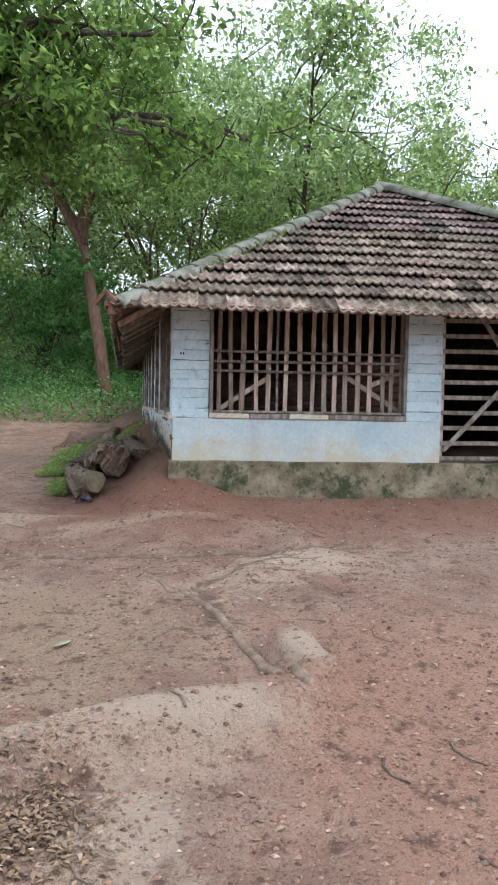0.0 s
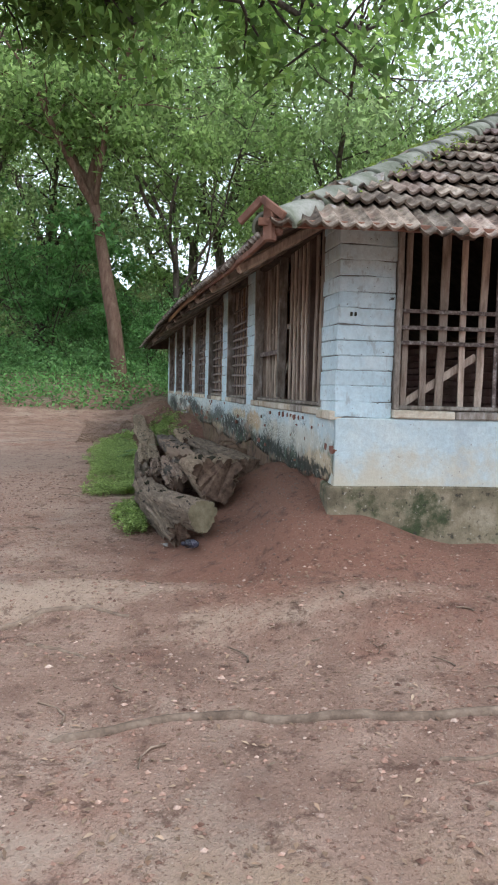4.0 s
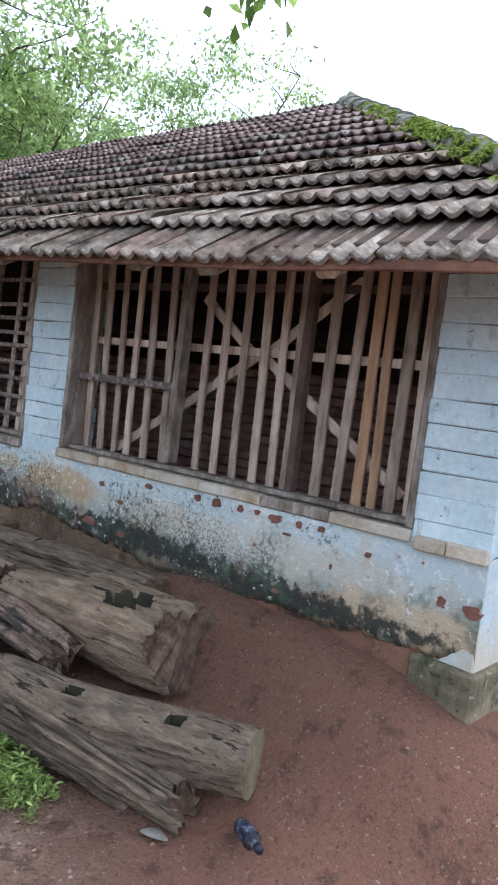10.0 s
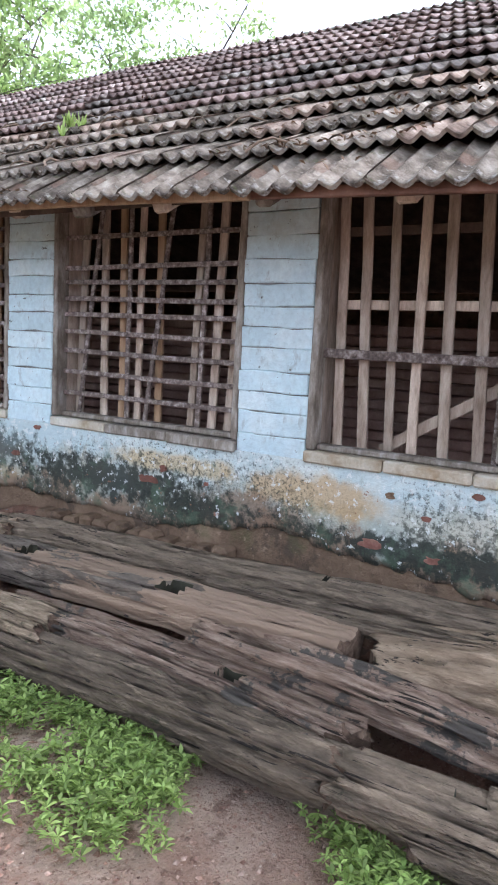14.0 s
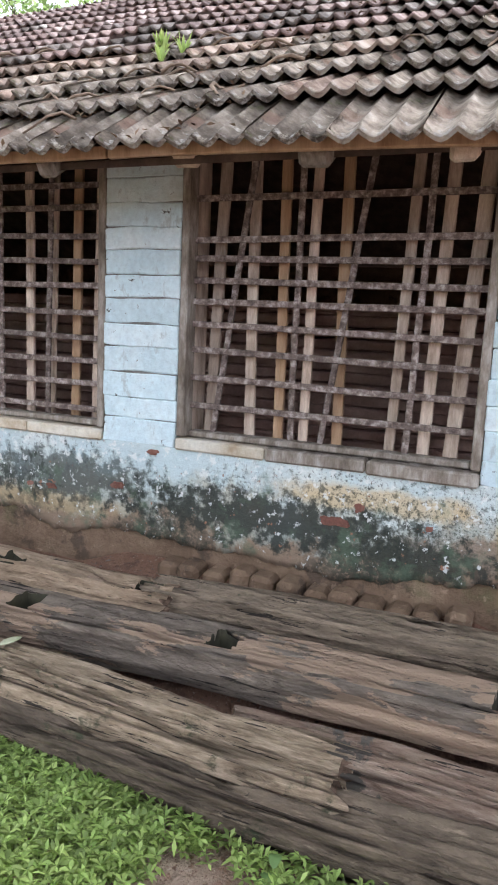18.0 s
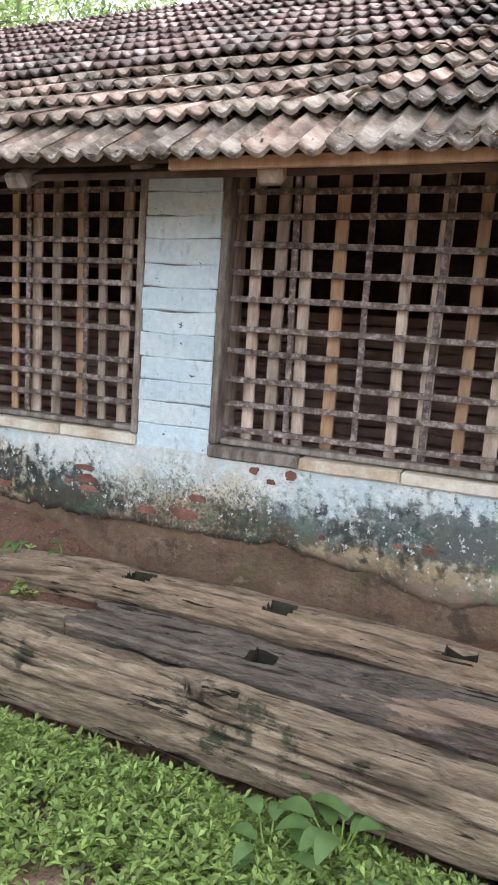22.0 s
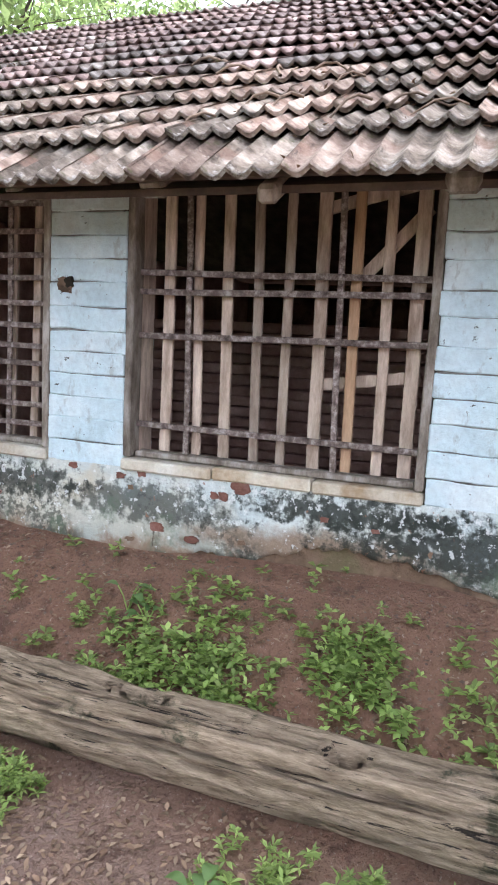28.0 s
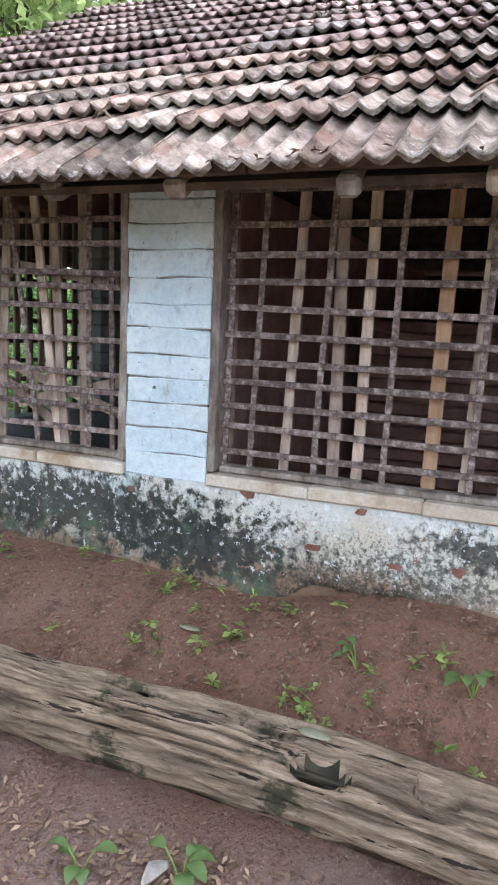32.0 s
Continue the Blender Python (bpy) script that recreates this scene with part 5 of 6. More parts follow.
def tree(name, label, height, trunk_r, fork, spread, leaves, leaf_size, seed, bark, leaf_mat, lean=(0.05, 0.0), clump=0.85, low=False):
    """A tree: trunk with a fork, limbs and twigs in one mesh, and a crown of many small leaves with gaps."""
    rng = random.Random(seed)
    nr = np.random.default_rng(seed)
    verts, faces, tips = [], [], []
    trunk = limb_path((0, 0, -0.3), (lean[0], lean[1], 1), fork, 0.07, rng, 8)
    tube(verts, faces, trunk, [trunk_r * (1.35 if i == 0 else 1.0) * (1 - 0.05 * i) for i in range(9)], 12, seed)
    n = rng.randint(4, 6)
    for i in range(n):
        start = trunk[-1] if i < 3 else trunk[rng.randint(4, 7)]
        a = 2 * math.pi * (i / n) + rng.uniform(-0.4, 0.4)
        rise = rng.uniform(0.5, 1.3) if i else 2.2
        ln = (height - fork) * rng.uniform(0.65, 1.0)
        main = limb_path(start, (math.cos(a) * spread, math.sin(a) * spread, rise), ln, 0.20, rng, 8)
        r0 = trunk_r * rng.uniform(0.36, 0.55)
        tube(verts, faces, main, [r0 * (1 - 0.1 * k) for k in range(9)], 7, seed + i)
        for j in range(3, 9):
            for _ in range(2):
                b = rng.uniform(0, 2 * math.pi)
                sub = limb_path(main[j], (math.cos(b), math.sin(b), rng.uniform(-0.2, 0.8)), ln * rng.uniform(0.22, 0.45), 0.3, rng, 4)
                tube(verts, faces, sub, [r0 * 0.28 * (1 - 0.2 * k) for k in range(5)], 5, seed + j)
                tips += [sub[2], sub[3], sub[4]]
        tips.append(main[-1])
    if low:
        tips += [t - Vector((0, 0, rng.uniform(0.8, 2.0))) for t in tips if rng.random() < 0.4]
    tips = np.array([tuple(t) for t in tips])
    pick = nr.integers(0, len(tips), size=leaves)
    off = nr.normal(size=(leaves, 3)) * np.array([clump, clump, clump * 0.62]) * nr.uniform(0.25, 1.0, size=(leaves, 1))
    # leaves gather into sprays with gaps between
    cen = tips[pick] + off
    sprays = tips[nr.integers(0, len(tips), size=leaves // 200)] + nr.normal(size=(leaves // 200, 3)) * clump * 0.7
    take = nr.random(leaves) < 0.88
    cen[take] = sprays[nr.integers(0, len(sprays), size=take.sum())] + nr.normal(size=(take.sum(), 3)) * np.array([0.40, 0.40, 0.19]) * clump / 0.85
    ob = thing(name, label, "tree", "forest trees")
    me = bpy.data.meshes.new("trunk")
    me.from_pydata(verts, [], faces)
    mesh_part("trunk", me, bark, ob, smooth=True)
    mesh_part("crown", leaf_mesh("crown", cen, leaf_size, leaf_size * 0.52, leaf_mat, nr), None, ob)
    return ob


def set_down(ob, x, y, turn, size=1.0, tilt=0.0):
    ob.matrix_basis = pose(x, y, ground_z(x, y), tilt, 0, turn) @ Matrix.Scale(size, 4)


def plant_copy(ob, x, y, turn, size, tilt=0.0):
    twin = copy_thing(ob, Matrix.Identity(4))
    set_down(twin, x, y, turn, size, tilt)
    return twin


oak = tree("tree", "forked tree with a ruddy trunk at the edge of the wood", 13, 0.24, 6.4, 0.9, 10500, 0.22, 3, M_BARK_RED, M_LEAF, (-0.06, 0.02), 1.0)
set_down(oak, -1.1, 16.4, 0)
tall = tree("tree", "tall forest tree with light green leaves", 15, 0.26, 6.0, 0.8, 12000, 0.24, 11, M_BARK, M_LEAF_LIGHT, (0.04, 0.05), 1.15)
set_down(tall, 7.5, 21.0, 40, 1.05)
thin = tree("tree", "slender forest tree with dark green leaves", 12, 0.15, 5.0, 0.7, 8500, 0.21, 17, M_BARK, M_LEAF, (0.05, -0.04), 0.95)
set_down(thin, 0.6, 18.2, 80)
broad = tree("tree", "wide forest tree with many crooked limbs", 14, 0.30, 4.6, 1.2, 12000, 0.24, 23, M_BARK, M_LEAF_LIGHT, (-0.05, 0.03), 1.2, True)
set_down(broad, 13.5, 24.0, 10, 1.0)
young = tree("tree", "young leafy tree in the undergrowth", 6.5, 0.07, 1.6, 0.9, 3600, 0.25, 29, M_BARK, M_BUSH, (0.08, 0.0), 0.8, True)
set_down(young, -3.4, 20.5, 0, 1.0)


def bough_tree():
    """A tree beside the lane whose long boughs reach over the yard's edge and the eave."""
    rng, nr = random.Random(31), np.random.default_rng(31)
    verts, faces, tips = [], [], []
    base = Vector((-5.4, 2.4, ground_z(-5.4, 2.4) - 0.3))
    crotch = Vector((-5.0, 2.6, 4.2))
    tube(verts, faces, [base.lerp(crotch, k / 6) + Vector((0.06 * math.sin(k), 0.05 * math.cos(k), 0)) for k in range(7)], [0.27 - 0.014 * k for k in range(7)], 12, 4)
    for ex, ey, ez in ((-2.9, 2.6, 5.4), (-2.2, 1.9, 5.0), (-1.2, 2.8, 4.9), (-0.3, 2.2, 4.9), (0.7, 2.6, 4.9), (1.3, 3.4, 5.4), (-1.5, 3.6, 5.8), (-0.4, 3.6, 6.0), (-3.6, 4.2, 6.6), (-3.6, 0.8, 6.6), (-6.8, 4.0, 7.0), (-7.0, 1.0, 6.8),
                       (-2.4, 3.0, 6.6), (-1.0, 2.6, 6.4), (0.2, 3.0, 6.6), (-1.8, 2.4, 7.5), (-0.6, 3.4, 7.8)):
        end = Vector((ex, ey, ez))
        pts = [crotch.lerp(end, k / 8) + Vector((0, 0, 0.7 * math.sin(math.pi * k / 8))) + Vector((rng.uniform(-0.1, 0.1), rng.uniform(-0.1, 0.1), rng.uniform(-0.08, 0.08))) * (1 if 0 < k < 8 else 0) for k in range(9)]
        tube(verts, faces, pts, [0.11 - 0.011 * k for k in range(9)], 7, int(ex * 10))
        for j in range(3, 9):
            for _ in range(3):
                b = rng.uniform(0, 6.28)
                sub = limb_path(pts[j], (math.cos(b), math.sin(b), rng.uniform(-0.7, 0.3)), rng.uniform(0.5, 1.2), 0.3, rng, 4)
                tube(verts, faces, sub, [0.018 - 0.003 * k for k in range(5)], 5, j)
                tips += [tuple(q) for q in sub[1:]]
    tips = np.array(tips)
    n = 24000
    sprays = tips[nr.integers(0, len(tips), size=640)] + nr.normal(size=(640, 3)) * 0.20
    cen = sprays[nr.integers(0, 640, size=n)] + nr.normal(size=(n, 3)) * np.array([0.16, 0.16, 0.12])
    ob = thing("tree", "spreading tree whose boughs hang over the yard", "tree", "forest trees")
    me = bpy.data.meshes.new("trunk")
    me.from_pydata(verts, [], faces)
    mesh_part("trunk", me, M_BARK, ob, smooth=True)
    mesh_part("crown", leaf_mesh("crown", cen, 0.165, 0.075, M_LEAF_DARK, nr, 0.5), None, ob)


bough_tree()
rf = random.Random(77)
FOREST = [(thin, -5.6, 17.2), (thin, -8.2, 18.0), (broad, -4.4, 26.5), (broad, 8.4, 30.0), (tall, -11.0, 25.5), (tall, 15.0, 32.0),
          (tall, -7.5, 33.0), (thin, 10.5, 20.5), (oak, 19.0, 27.5), (tall, 20.0, 21.0)]
for ob, x, y in FOREST:
    plant_copy(ob, x, y, rf.uniform(0, 360), rf.uniform(0.9, 1.2), rf.uniform(-3, 3))
for ob, x, y, s in ((tall, 3.4, 25.5, 1.2), (tall, 2.2, 30.0, 1.3), (broad, 10.0, 30.5, 1.25)):
    plant_copy(ob, x, y, rf.uniform(0, 360), s)
for x, y, s in ((25.0, 12.0, 0.80), (29.0, 15.5, 0.75), (27.5, 8.0, 0.62)):
    plant_copy(thin, x, y, rf.uniform(0, 360), s)
for _ in range(26):
    x, y = rf.uniform(-13, 9), rf.uniform(18.5, 30)
    plant_copy(young, x, y, rf.uniform(0, 360), rf.uniform(0.45, 1.0), rf.uniform(-5, 5))
for x, y in ((-8.0, 14.5), (1.5, 16.5), (3.5, 17.0), (6.0, 17.5), (-0.2, 18.5)):
    plant_copy(young, x, y, rf.uniform(0, 360), rf.uniform(0.35, 0.6))


def leaves_on_ground(name, label, n, where, length, width, material, seed, high=0.5, flat=0.25):
    """A low sheet of countless leaves; where gives a place and how tall the growth is there."""
    nr = np.random.default_rng(seed)
    rng = random.Random(seed)
    pts = []
    while len(pts) < n:
        x, y, tall_here = where(rng)
        if tall_here <= 0:
            continue
        pts.append((x, y, ground_z(x, y) + rng.random() ** 1.4 * tall_here * high))
    ob = mesh_part(name, leaf_mesh(name, pts, length, width, material, nr, 0.1, flat), None)
    return tagged(ob, label, "plants", kind="stuff")


def wood_floor(rng):
    x, y = rng.uniform(-13, 9), rng.uniform(9, 26)
    edge = 13.6 + 0.9 * bump_at(x, 0, 0.35, 3.0) if x > -4.5 else 13.6 - (-4.5 - x) * 2.6 + 0.8 * bump_at(0, y, 0.3, 2.0)
    if y < edge or (x > -0.5 and y < 14.2):
        return x, y, 0
    return x, y, 0.35 + 0.9 * max(0, bump_at(x, y, 0.35, 6.0)) + 0.8 * smooth(0.5, 6, y - edge)


leaves_on_ground("undergrowth", "dense low green undergrowth along the edge of the wood", 52000, wood_floor, 0.15, 0.075, M_BUSH, 5, 1.0, 0.3)


def rosettes(name, plants, length, width, material, seed, leaves=6, rise=0.35):
    """One mesh of small weeds: at each place (x, y, z, size) a whorl of narrow folded leaves."""
    rng = np.random.default_rng(seed)
    p = np.repeat(np.array(plants, dtype=float), leaves, axis=0)
    n = len(p)
    a = rng.uniform(0, 2 * np.pi, n) * 0.35 + np.tile(np.arange(leaves) * 2 * np.pi / leaves, len(plants)) + np.repeat(rng.uniform(0, 6.28, len(plants)), leaves)
    up = rise + rng.normal(size=n) * 0.28
    d = np.stack([np.cos(a) * np.cos(up), np.sin(a) * np.cos(up), np.sin(up)], 1)
    side = np.stack([-np.sin(a), np.cos(a), rng.normal(size=n) * 0.25], 1)
    L = (length * p[:, 3] * rng.uniform(0.6, 1.2, n))[:, None]
    W = (width * p[:, 3] * rng.uniform(0.7, 1.2, n))[:, None]
    c = p[:, :3]
    drop = np.array([0, 0, 1.0]) * L * 0.16
    v = np.stack([c, c + d * L * 0.5 + side * W / 2 + drop * 0.3, c + d * L - drop, c + d * L * 0.5 - side * W / 2 + drop * 0.3], 1).reshape(-1, 3)
    me = bpy.data.meshes.new(name)
    me.vertices.add(4 * n)
    me.vertices.foreach_set("co", v.ravel())
    me.loops.add(4 * n)
    me.loops.foreach_set("vertex_index", np.arange(4 * n, dtype=np.int32))
    me.polygons.add(n)
    me.polygons.foreach_set("loop_start", np.arange(0, 4 * n, 4, dtype=np.int32))
    me.update(calc_edges=True)
    me.materials.append(material)
    return me


def weed_places(seed, n, where, tall):
    """Places for n weeds, each with two or three whorls one above the other."""
    rng, out = random.Random(seed), []
    while n > 0:
        x, y, ok = where(rng)
        if not ok:
            continue
        n -= 1
        h, size = tall * rng.uniform(0.35, 1.0), rng.uniform(0.7, 1.25)
        for k in range(rng.randint(1, 3)):
            out.append((x + rng.uniform(-0.012, 0.012), y + rng.uniform(-0.012, 0.012), ground_z(x, y) + 0.006 + h * (1 - 0.4 * k), size))
    return out


def verge(rng):
    """The strip of weeds beside the timbers."""
    y = rng.uniform(0.7, 12.4)
    near = -1.17 + 0.07 * smooth(2.0, 4.0, y) + 0.07 * smooth(4.0, 6.0, y) + 0.03 * bump_at(0, y, 1.5, 2.0)
    wide = 0.20 + 0.26 * smooth(1.6, 2.6, y) + 0.10 * smooth(2.6, 4.2, y) * smooth(8.6, 7.4, y) + 0.16 * bump_at(0, y, 1.1, 9.0)
    x = near + 0.03 - min(abs(rng.gauss(0, 0.55)), rng.uniform(0.7, 1.2)) * wide
    dens = 0.40 + 0.95 * bump_at(x, y, 2.2, 5.0) + 0.35 * bump_at(x, y, 6.0, 8.0) - 0.50 * smooth(3.0, 1.1, y) + 0.45 * smooth(3.4, 4.2, y) * smooth(7.8, 6.8, y)
    dens -= 0.60 * smooth(8.0, 8.7, y) + 0.25 * smooth(9.2, 9.8, y)
    return x, y, rng.random() < dens


def bank(rng):
    """Scattered weeds on the bare bank under the north windows."""
    y = rng.uniform(6.3, 12.2)
    x = rng.uniform(-0.70, -0.10)
    d = 1.0 * smooth(6.4, 7.6, y) * smooth(9.7, 8.9, y) * smooth(-0.16, -0.50, x)
    return x, y, rng.random() < max(d, 0.05) * (0.25 + 1.6 * max(0, bump_at(x, y, 2.2, 4.0)))


for nm, lab, fn, n, ht, ln, wd, sd in (("weeds", "low carpet of small-leaved green weeds beside the timbers", verge, 9500, 0.075, 0.036, 0.0105, 41), ("bank_weeds", "scattered small green weeds on the bare red bank", bank, 650, 0.09, 0.042, 0.018, 42)):
    ob = mesh_part(nm, rosettes(nm, weed_places(sd, n, fn, ht), ln, wd, M_WEED, sd), None)
    tagged(ob, lab, "plants", kind="stuff")


# ---- the wood closes in behind: a far, uneven green wall of forest ----
def far_wood():
    verts, faces = [], []
    n = 270
    # the unseen west and south arc is added to hold back low skylight
    for i in range(n + 1):
        a = radians(-62 + i)
        r = 62 + 5 * bump_at(i, 0, 0.13, 1.0)
        h = 12.5 + 3.5 * bump_at(i, 3, 0.22, 2.0) + 1.6 * bump_at(i, 5, 0.8, 3.0) - 7.5 * smooth(40, 12, i) - 8.5 * smooth(95, 125, i)
        for k in range(7):
            f = k / 6
            verts.append((-math.sin(a) * (r + 3 * math.sin(f * 3.1)), math.cos(a) * (r + 3 * math.sin(f * 3.1)), -1 + (h + 1) * f))
    for i in range(n):
        for k in range(6):
            q = i * 7 + k
            faces.append((q, q + 7, q + 8, q + 1))
    me = bpy.data.meshes.new("backdrop")
    me.from_pydata(verts, [], faces)
    m = mat("far_forest", [(0.05, 0.10, 0.03), (0.11, 0.19, 0.055), (0.22, 0.32, 0.11)], 0.9, 0.9, 1.0, 6, rand=0.0, dist=0.6, detail=10)
    tagged(mesh_part("backdrop", me, m, smooth=True), "distant green wall of forest, with an unseen arc added west and south", "forest", kind="structure")


far_wood()


# ---- the yard: pebbles, litter, roots ----
def pebbles(name, label, n, where, lo, hi, material, seed):
    rng = random.Random(seed)
    verts, faces = [], []
    oct_f = [(0, 2, 4), (2, 1, 4), (1, 3, 4), (3, 0, 4), (2, 0, 5), (1, 2, 5), (3, 1, 5), (0, 3, 5)]
    while len(faces) < n * 8:
        x, y, ok = where(rng)
        if not ok:
            continue
        r = lo + (hi - lo) * rng.random() ** 3
        z = ground_z(x, y) + r * 0.12
        a = rng.uniform(0, 3.14)
        base = len(verts)
        for dx, dy, dz in ((1, 0, 0), (-1, 0, 0), (0, 1, 0), (0, -1, 0), (0, 0, 0.6), (0, 0, -0.6)):
            k = r * rng.uniform(0.6, 1.25)
            verts.append((x + (dx * math.cos(a) - dy * math.sin(a)) * k, y + (dx * math.sin(a) + dy * math.cos(a)) * k * 0.8, z + dz * k))
        faces.extend(tuple(base + q for q in f) for f in oct_f)
    me = bpy.data.meshes.new(name)
    me.from_pydata(verts, [], faces)
    return tagged(mesh_part(name, me, material), label, "gravel", kind="stuff")


M_GRAVEL = mat("loose_laterite_gravel", [(0.10, 0.05, 0.035), (0.25, 0.15, 0.11), (0.42, 0.325, 0.265)], 12, 0.92, 0.3, 60, rand=0.5, island=True)


def yard(rng):
    y = -6.9 + 11.0 * rng.random() ** 1.3
    x = rng.uniform(-3.4, 3.4)
    ok = (y < -0.15 or x < -1.25) and rng.random() < 0.35 + 0.9 * max(0, bump_at(x, y, 0.9, 7.0))
    return x, y, ok


def lane(rng):
    x, y = rng.uniform(-3.2, -0.9), rng.uniform(0.5, 12.0)
    return x, y, rng.random() < 0.45 + 0.5 * bump_at(x, y, 1.2, 3.0)


def near_wall(rng):
    x, y = rng.uniform(-0.75, -0.02), rng.uniform(-0.1, 12.3)
    return x, y, rng.random() < 0.5


pebbles("gravel", "loose reddish gravel strewn over the yard", 26000, yard, 0.005, 0.018, M_GRAVEL, 51)
pebbles("lane_gravel", "small pebbles on the earth beside the timbers", 5000, lane, 0.003, 0.013, M_GRAVEL, 52)
pebbles("bank_gravel", "crumbs of red earth on the bank", 5200, near_wall, 0.004, 0.013, M_STONE, 53)


def litter_place(rng):
    u = rng.random()
    if u < 0.40:
        y = rng.uniform(-6.9, 1.0)
        x = rng.uniform(-3.2, 3.2)
        return x, y, 0.02 if y < -0.2 or x < -1.2 else 0
    if u < 0.47:
        return rng.gauss(-0.76, 0.13), rng.gauss(-5.03, 0.13), 0.05
    if u < 0.62:
        return rng.uniform(-0.70, -0.04), rng.uniform(6.4, 12.6), 0.03
    return rng.uniform(-2.0, -0.90), 8.2 + 4.4 * rng.random(), 0.03


leaves_on_ground("leaf_litter", "fallen dry brown leaves and bits on the earth", 15000, litter_place, 0.034, 0.015, M_LITTER, 61, 0.6, 0.92)


def root(name, label, pts, r0, r1, seed, sides=8):
    """A bare surface root that snakes over the ground, half sunk in it."""
    path = []
    for (x0, y0), (x1, y1) in zip(pts, pts[1:]):
        for k in range(8):
            f = k / 8
            x, y = x0 + (x1 - x0) * f, y0 + (y1 - y0) * f
            x += 0.02 * noise.noise(Vector((x * 4, y * 4, seed)))
            y += 0.02 * noise.noise(Vector((x * 4, y * 4, seed + 5)))
            path.append(Vector((x, y, ground_z(x, y) - 0.22 * r0)))
    x, y = pts[-1]
    path.append(Vector((x, y, ground_z(x, y) - r1 * 0.5)))
    path[0].z -= r0
    n = len(path)
    verts, faces = [], []
    tube(verts, faces, path, [r0 + (r1 - r0) * i / n for i in range(n)], sides, seed)
    me = bpy.data.meshes.new(name)
    me.from_pydata(verts, [], faces)
    return tagged(mesh_part(name, me, M_ROOT, smooth=True), label, "tree root", "bare roots in the yard")


root("tree_root", "long thin bare root lying across the yard", [(-1.6, -1.90), (-1.18, -1.81), (-0.92, -1.83), (-0.68, -1.90), (-0.37, -1.96), (0.10, -1.99), (0.62, -1.97), (1.10, -1.78), (1.5, -1.6)], 0.022, 0.030, 1)
root("tree_root", "thick worn root running towards the house", [(0.31, -4.42), (0.27, -4.25), (0.22, -3.98), (0.16, -3.65), (0.08, -3.3), (-0.02, -3.05), (-0.14, -2.8), (-0.3, -2.5)], 0.036, 0.022, 2)
root("tree_root", "short forked bare root", [(0.02, -3.1), (0.28, -3.0), (0.55, -2.75), (0.9, -2.5)], 0.022, 0.010, 4)
root("tree_root", "short bare root end", [(-0.05, -2.85), (0.2, -2.55), (0.55, -2.3), (1.0, -2.2)], 0.018, 0.008, 5)
root("tree_root", "thin bare root beside the path", [(-1.95, -0.75), (-1.75, -0.6), (-1.5, -0.62), (-1.3, -0.75)], 0.025, 0.010, 6)
root("tree_root", "thin bare root beside the path", [(-1.8, -0.95), (-1.62, -1.05), (-1.5, -1.2)], 0.018, 0.008, 7)
rroot = random.Random(33)
for k in range(16):
    # frayed rootlets where the ground is worn down to the roots
    x, y = rroot.uniform(-0.35, 0.95), rroot.uniform(-3.75, -2.15)
    a, pts = rroot.uniform(-0.5, 0.5) + (3.14 if rroot.random() < 0.4 else 0.0), []
    for j in range(4):
        pts.append((x, y))
        x, y, a = x + 0.13 * math.cos(a), y + 0.11 * math.sin(a), a + rroot.uniform(-0.5, 0.5)
    root("tree_root", "thin frayed rootlet on the worn earth", pts, rroot.uniform(0.008, 0.014), 0.004, 40 + k, 6)


def twig(name, label, pts, r, material=None):
    verts, faces = [], []
    tube(verts, faces, [Vector(p) for p in pts], [r * (1 - 0.5 * i / len(pts)) for i in range(len(pts))], 6, len(pts))
    me = bpy.data.meshes.new(name)
    me.from_pydata(verts, [], faces)
    return tagged(mesh_part(name, me, material or M_ROOT, smooth=True), label, "twig", "fallen twigs")


rt = random.Random(15)
for _ in range(90):
    u = rt.random()
    if u < 0.5:
        x, y = rt.uniform(-2.0, 1.6), rt.uniform(-5.4, -0.9)
    elif u < 0.7:
        x, y = rt.gauss(-0.75, 0.10), rt.gauss(-5.03, 0.12)
    else:
        x, y = rt.uniform(-2.0, -1.1), rt.uniform(-0.5, 11.5)
    a, ln = rt.uniform(0, 6.28), rt.uniform(0.06, 0.22)
    pts = [(x + math.cos(a + 0.3 * k) * ln * k / 3, y + math.sin(a + 0.3 * k) * ln * k / 3, ground_z(x + math.cos(a) * ln * k / 3, y + math.sin(a) * ln * k / 3) + 0.006) for k in range(4)]
    twig("twig", "thin dry twig lying on the earth", pts, rt.uniform(0.003, 0.006))


# ---- wear on the walls ----
def chip(parent, y, z, w, h, seed, material=None, name="bare_brick", x=-0.008):
    """A patch where the plaster has fallen and a brick shows: a ragged plate with a slightly domed face."""
    bm = bmesh.new()
    n = 22
    rim, mid = [], []
    for k in range(n):
        a = 2 * math.pi * k / n
        r = 0.85 + 0.45 * noise.noise(Vector((math.cos(a) * 1.3 + seed * 3.7, math.sin(a) * 1.3, seed))) + 0.22 * noise.noise(Vector((math.cos(a) * 4 + seed * 3.7, math.sin(a) * 4, seed)))
        ca, sa = math.cos(a), math.sin(a)
        py, pz = math.copysign(abs(ca) ** 0.7, ca) * w / 2 * r, math.copysign(abs(sa) ** 0.7, sa) * h / 2 * r
        rim.append(bm.verts.new((0.02, y + py, z + pz)))
        mid.append(bm.verts.new((x, y + py * 0.93, z + pz * 0.9)))
    for k in range(n):
        q = (k + 1) % n
        bm.faces.new((rim[k], rim[q], mid[q], mid[k]))
    bm.faces.new(mid)
    bmesh.ops.recalc_face_normals(bm, faces=bm.faces)
    return part(name, bm, material or M_BRICK, parent)


